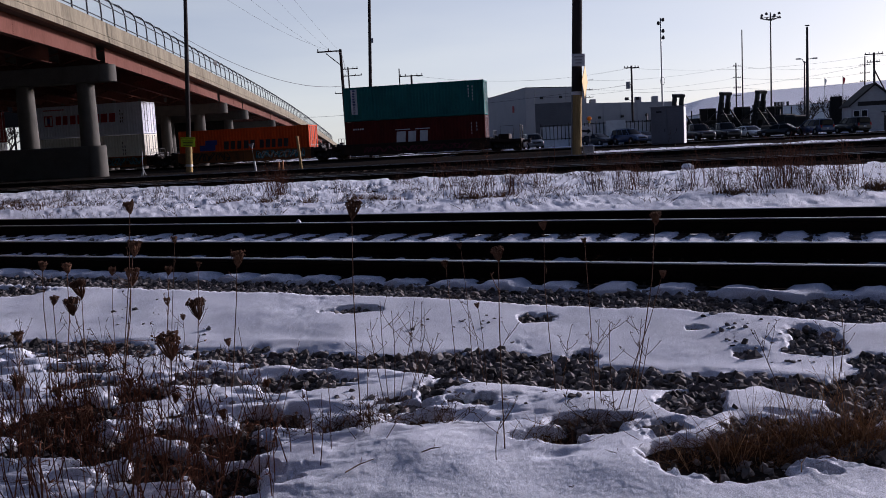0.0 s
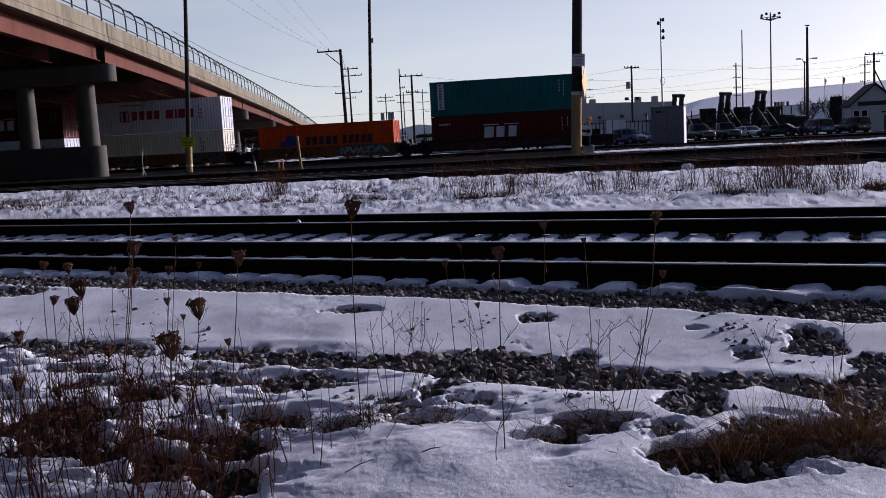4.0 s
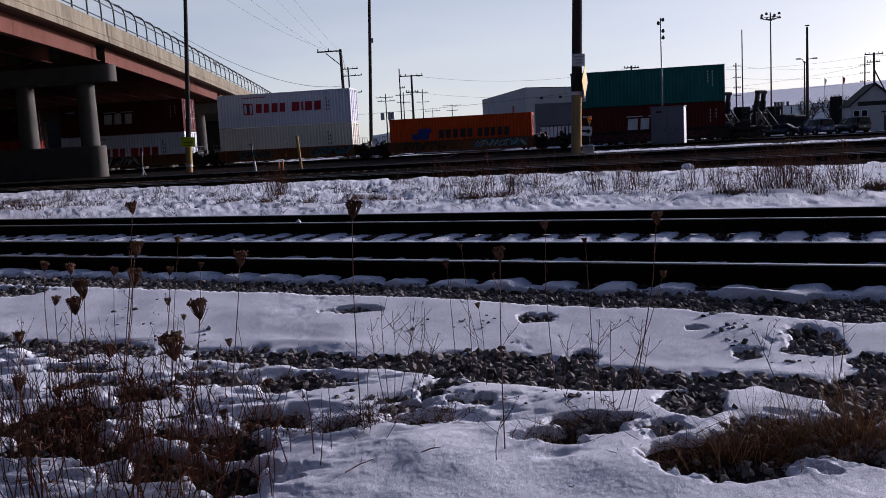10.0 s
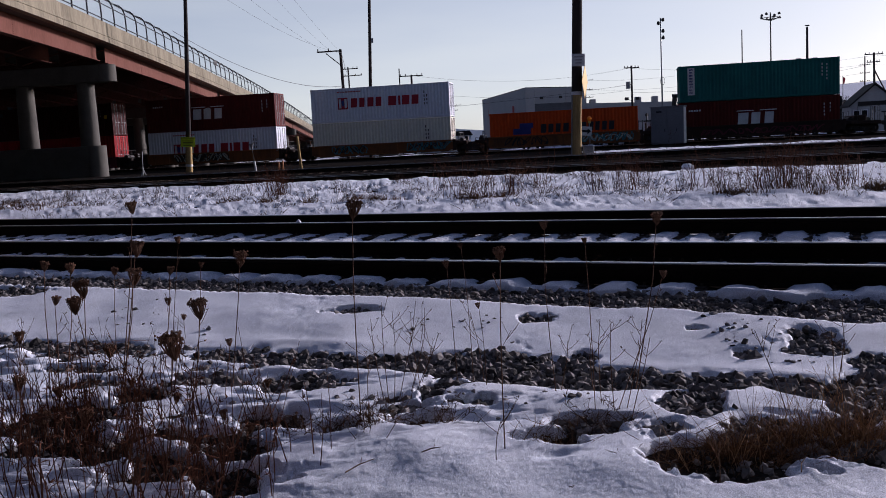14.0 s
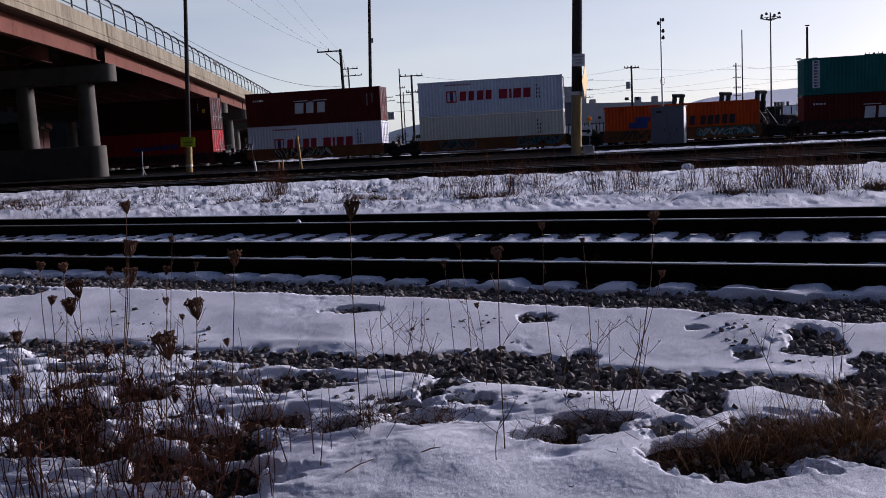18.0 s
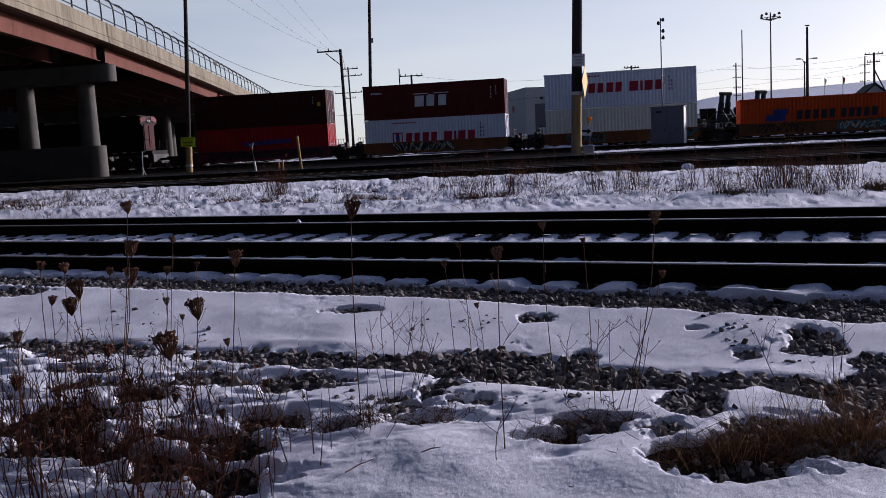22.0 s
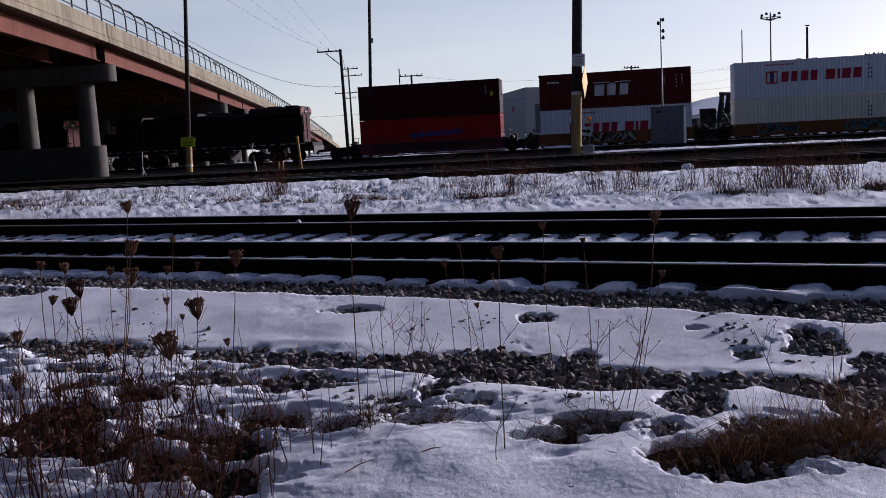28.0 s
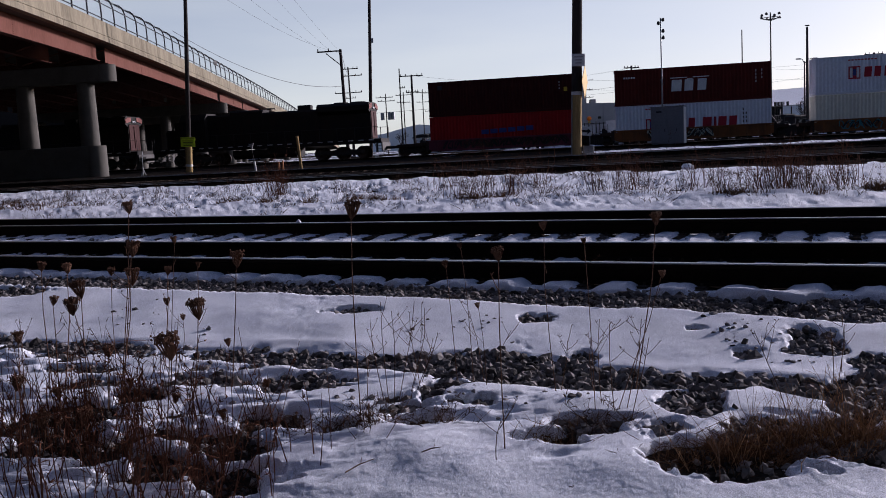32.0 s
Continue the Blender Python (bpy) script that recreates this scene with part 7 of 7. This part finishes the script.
LOW_HEADS = [(-2.10, 4.60, 0.10, 0.090), (-1.90, 4.60, 0.11, 0.080), (-1.96, 5.20, 0.32, 0.070), (-1.18, 4.60, 0.07, 0.050), (-1.03, 4.50, 0.02, 0.050), (-1.03, 5.00, 0.12, 0.045), (-1.30, 5.30, 0.30, 0.045), (-2.56, 5.40, 0.39, 0.070), (-2.43, 5.00, 0.20, 0.080), (-2.13, 4.90, 0.17, 0.060), (-1.79, 5.00, 0.16, 0.050), (-1.48, 4.80, 0.12, 0.050)]
for i, (x, y, h, s) in enumerate(LOW_HEADS):
    dry_plant(x - 0.05, y, 0.05, h + 0.04, s, 260 + i)
for i, (x, y, l, h) in enumerate(SPRIGS + SPRIGS_MORE):
    dry_plant(x, y, l, h, 0, 300 + i)


def tangle(name, mat, spots, label, tall, lean, r, twigs, seed, seeds=0.0, clump=1.0, tight=0.0):
    """Stalks at random about the given spots: (x, y, spread across, spread along, count)."""
    rng = random.Random(seed)
    st = Stalks()
    for cx, cy, sx, sy, count in spots:
        roots = [(cx + rng.gauss(0, 0.5) * sx, cy + rng.gauss(0, 0.5) * sy) for _ in range(max(1, int(count / clump)))]
        near_ = [rng.choice(roots) for _ in range(count)]
        xs = [q[0] + rng.gauss(0, 1) * tight for q in near_]
        ys = [q[1] + rng.gauss(0, 1) * tight for q in near_]
        zs = np.maximum(ground_z(np.array(xs), np.array(ys)), snowed(np.array(xs), np.array(ys))[0] - 0.02)
        for x, y, z in zip(xs, ys, zs):
            h = tall * rng.uniform(0.35, 1.0) * (1 if rng.random() < 0.8 else 1.35)
            l = Vector((rng.gauss(0, 1), rng.gauss(0, 0.8), 0)) * lean * h
            a = Vector((x, y, float(z) - 0.02))
            c = a + Vector((l.x, l.y, h))
            b = a.lerp(c, 0.5) + Vector((rng.gauss(0, 1), rng.gauss(0, 1), 0.6)) * h * 0.06
            rr = r * rng.uniform(0.6, 1.3)
            st.add(a, b, c, rr)
            for _ in range(rng.randint(0, twigs)):
                k = rng.uniform(0.35, 0.95)
                p = a.lerp(b, k * 2) if k < 0.5 else b.lerp(c, k * 2 - 1)
                q = p + Vector((rng.gauss(0, 1), rng.gauss(0, 1), abs(rng.gauss(0.8, 0.6)))) * h * 0.13
                st.add(p, p.lerp(q, 0.5) + Vector((0, 0, h * 0.01)), q, rr * 0.6)
                if rng.random() < seeds:
                    for _ in range(3):
                        e = q + Vector((rng.gauss(0, 1), rng.gauss(0, 1), rng.gauss(0.4, 1))) * 0.014
                        st.add(q, q.lerp(e, 0.5), e, rr * 1.1)
    return tagged(new(name, st.mesh(name, mat)), label, "dry weeds", kind="stuff")


tangle("weed_thicket", M_THICKET, [(-2.10, 4.68, 0.7, 0.35, 95), (-1.71, 4.36, 0.7, 0.35, 60), (-2.51, 5.17, 0.55, 0.4, 60), (-1.43, 3.99, 0.7, 0.3, 45), (-1.44, 4.81, 0.5, 0.35, 34), (-0.97, 4.19, 0.5, 0.3, 30), (-1.90, 5.42, 0.7, 0.4, 26), (-1.29, 3.72, 0.6, 0.3, 60)], "tangled thicket of reddish-brown dead weed stalks", 0.50, 0.24, 0.0033, 3, 31, 0.6)
tangle("thicket_litter", M_LITTER, [(-2.17, 5.11, 0.6, 0.25, 250), (-1.89, 4.71, 0.6, 0.25, 350), (-1.55, 4.61, 0.4, 0.15, 130), (-0.95, 4.83, 0.30, 0.10, 130), (-1.46, 4.34, 0.5, 0.15, 180), (-1.10, 4.47, 0.25, 0.12, 130), (-1.47, 4.13, 0.4, 0.12, 130), (-1.08, 4.02, 0.3, 0.12, 130), (-0.21, 4.61, 0.15, 0.1, 45), (-1.89, 5.58, 0.4, 0.2, 80)], "flattened dark dead grass under the thicket", 0.10, 1.3, 0.0018, 1, 32)
tangle("low_bush", M_STEM, [(-0.57, 4.60, 0.20, 0.12, 80), (-0.43, 4.50, 0.15, 0.12, 40), (0.70, 4.36, 0.16, 0.1, 26), (0.00, 4.55, 0.12, 0.1, 16), (-0.14, 4.60, 0.14, 0.1, 22)], "low dark twiggy bush in melted hollows", 0.17, 0.75, 0.0022, 6, 33, 0.3)
tangle("grass_mat", M_LITTER, [(1.12, 3.93, 0.30, 0.15, 700), (1.50, 3.97, 0.34, 0.16, 900), (1.85, 3.99, 0.28, 0.18, 500), (0.68, 4.42, 0.24, 0.08, 330), (0.47, 4.26, 0.22, 0.06, 260), (0.97, 4.23, 0.14, 0.1, 90)], "flat dark grass in a melted hollow", 0.045, 1.6, 0.0020, 1, 36, 0.0, 5, 0.05)
tangle("dry_grass", M_STRAW, [(1.20, 3.92, 0.30, 0.12, 260), (1.54, 4.06, 0.38, 0.16, 560), (1.85, 4.02, 0.28, 0.2, 480), (1.37, 3.97, 0.3, 0.12, 160), (0.66, 4.42, 0.22, 0.07, 90), (0.45, 4.25, 0.2, 0.06, 60)], "brown matted dead grass in a melted hollow", 0.12, 0.9, 0.0020, 1, 34, 0.0, 5, 0.05)
M_PALESTRAW = material("pale_straw_blades", (0.34, 0.20, 0.10), 0.9, fine=20, coarse=3, vary=0.3, second=(0.16, 0.09, 0.05), bump=0, spec=0.1, island=0.6)
tangle("standing_grass", M_PALESTRAW, [(1.67, 4.00, 0.42, 0.18, 153), (1.59, 4.21, 0.3, 0.15, 47), (1.92, 3.94, 0.3, 0.2, 85), (1.14, 3.81, 0.3, 0.1, 30), (1.93, 4.46, 0.12, 0.1, 23)], "upright dead grass blades above the snow", 0.30, 0.4, 0.0015, 1, 35)

FIELD_A = [(-2.0, 23.0, 1.6, 3.0, 148), (0.6, 21.5, 1.1, 2.3, 186), (1.7, 21.0, 0.7, 1.9, 161), (-4.0, 24.5, 1.6, 3.0, 105), (3.3, 20.6, 0.5, 1.7, 105), (4.3, 20.0, 0.7, 1.9, 136), (5.6, 19.2, 0.6, 1.9, 124), (6.4, 18.7, 0.6, 1.7, 173)]
FIELD_B = [(7.2, 18.4, 0.6, 1.7, 204), (7.9, 18.2, 0.5, 2.1, 136), (9.2, 18.2, 1.0, 2.3, 80), (10.6, 18.0, 0.9, 2.3, 80), (-6.3, 26.0, 1.5, 3.0, 74), (-8.6, 27.5, 1.6, 3.4, 150), (-11.0, 28.2, 1.6, 3.8, 230), (-13.5, 29.5, 1.6, 4.2, 260), (0.0, 26.0, 7.0, 7.6, 186)]
tangle("field_weeds", M_FIELDWEED, [(*q[:4], int(q[4] * 0.36)) for q in FIELD_A], "straw-brown dead weeds standing in the snowy field", 0.55, 0.28, 0.0038, 6, 41, 0.0, 14, 0.10)
tangle("field_weeds", M_FIELDWEED, [(*q[:4], int(q[4] * 0.4)) for q in FIELD_B], "sparse straw-brown dead weeds in the snowy field", 0.5, 0.28, 0.0036, 6, 42, 0.0, 9, 0.12)
tangle("tall_field_weeds", M_THICKET, [(3.9, 20.6, 0.5, 0.5, 46), (0.8, 21.2, 0.5, 0.6, 40), (6.9, 18.9, 0.5, 0.5, 60), (1.6, 21.0, 0.3, 0.4, 26), (7.2, 19.4, 0.9, 1.2, 90), (8.2, 19.2, 0.6, 1.0, 50), (4.4, 20.4, 0.5, 0.8, 30), (-4.55, 25.5, 0.22, 0.3, 80), (2.4, 22.6, 0.5, 1.0, 26), (5.6, 20, 0.4, 0.6, 26), (0.4, 24, 2.0, 1.0, 40), (10.5, 19, 0.8, 0.8, 20), (-7.0, 29, 1.0, 1.0, 24)], "taller reddish dead weeds at the field's edge", 1.0, 0.22, 0.0055, 8, 43, 0.4, 6, 0.12)
tangle("field_tufts", M_STRAW, [(8.35, 17.4, 0.32, 0.3, 260), (5.85, 17.9, 0.3, 0.3, 220), (-1.6, 21.6, 1.2, 0.4, 300), (1.0, 20.3, 0.8, 0.3, 260), (-4.4, 22.5, 0.3, 0.3, 120), (-5.4, 23.5, 0.4, 0.3, 90), (-10.5, 25.0, 1.4, 1.0, 300), (-12.6, 27.0, 1.3, 1.2, 260), (7.0, 17.0, 0.25, 0.2, 60), (-3.3, 22.0, 0.3, 0.2, 90)], "low straw-coloured grass tufts in the snow", 0.20, 0.5, 0.006, 0, 44, 0.0, 25, 0.10)

# a pale boulder at the field's edge
rng_ = random.Random(9)
bl = MB().lathe([(0.0, -0.1), (0.5, -0.05), (0.55, 0.1), (0.42, 0.28), (0.2, 0.36), (0.0, 0.38)], 14)
bl.v = [(0.34 * a * (1 + rng_.uniform(-0.12, 0.12)), 0.34 * b * (1 + rng_.uniform(-0.12, 0.12)), 0.40 * c * (1 + rng_.uniform(-0.15, 0.15))) for a, b, c in bl.v]
solo("boulder", bl, M_SNOW, "pale snow-dusted boulder at the edge of the field", "rock", pose(7.15, 26.3, gz(7.15, 26.3) + 0.16, 0, 12, 20))

tangle("field_litter", M_FIELDWEED, [(-6, 24, 9, 7, 1400), (3, 21, 6, 6, 1200), (9, 18, 5, 5, 700), (-12, 27, 6, 5, 1000), (0, 26, 12, 5, 900)], "short broken stalks scattered over the snowy field", 0.15, 0.8, 0.0055, 3, 45, 0.0, 12, 0.16)

# fallen bits on the snow
for x, y, l, a, mt in ((-0.42, 3.96, 0.16, 40, M_STEM), (1.33, 4.17, 0.11, 15, M_STRAW), (1.62, 3.75, 0.13, -20, M_STRAW), (1.45, 3.66, 0.12, 60, M_STEM), (-0.1, 4.05, 0.09, 0, M_STEM), (0.95, 5.1, 0.1, 30, M_STEM)):
    z = surface(x, y) + 0.006
    tw = MB().tube([(-l / 2, 0, 0), (0, 0.01, 0.012), (l / 2, 0, 0.02)], [0.003, 0.0026, 0.0016], 5).tube([(0.01, 0.01, 0.012), (l * 0.2, 0.03, 0.03)], [0.0018, 0.001], 4)
    solo("fallen_twig", tw, mt, "short dry twig lying on the snow", "twig", pose(x, y, z, 0, 0, a), "twigs on the snow")
sl_ = MB().lathe([(0.0, -0.02), (0.04, -0.012), (0.048, 0.0), (0.025, 0.035), (0.0, 0.045)], 10)
p_ = dN * -8.35 + nN * 11.71
solo("snow_lump", sl_, M_SNOW, "small lump of snow lying on a rail", "snow", pose(p_[0], p_[1], 0.19))

WIND_T = [0, 2, 4, 6, 7.5, 9, 11, 13, 15, 17, 19, 21, 23, 25.5, 28, 30, 32]
WIND_A = [0.0, 0.1, 0.3, 0.35, 0.7, 1.05, 1.3, 1.55, 0.6, -0.8, -1.5, -1.1, -0.8, -1.0, -0.8, -0.4, -0.2]


def sway():
    for ob, x, y, z, seed in PLANTS:
        rng = random.Random(seed)
        amp = rng.uniform(0.6, 1.0) if x < -1 else rng.uniform(0.2, 0.4)
        rows = []
        for t, a in zip(WIND_T, WIND_A):
            rows.append((t, pose(x, y, z, rng.uniform(-0.25, 0.25), a * amp + rng.uniform(-0.15, 0.15), 0)))
        walk(ob, rows)


def motions():
    run_train()
    sway()


motions()
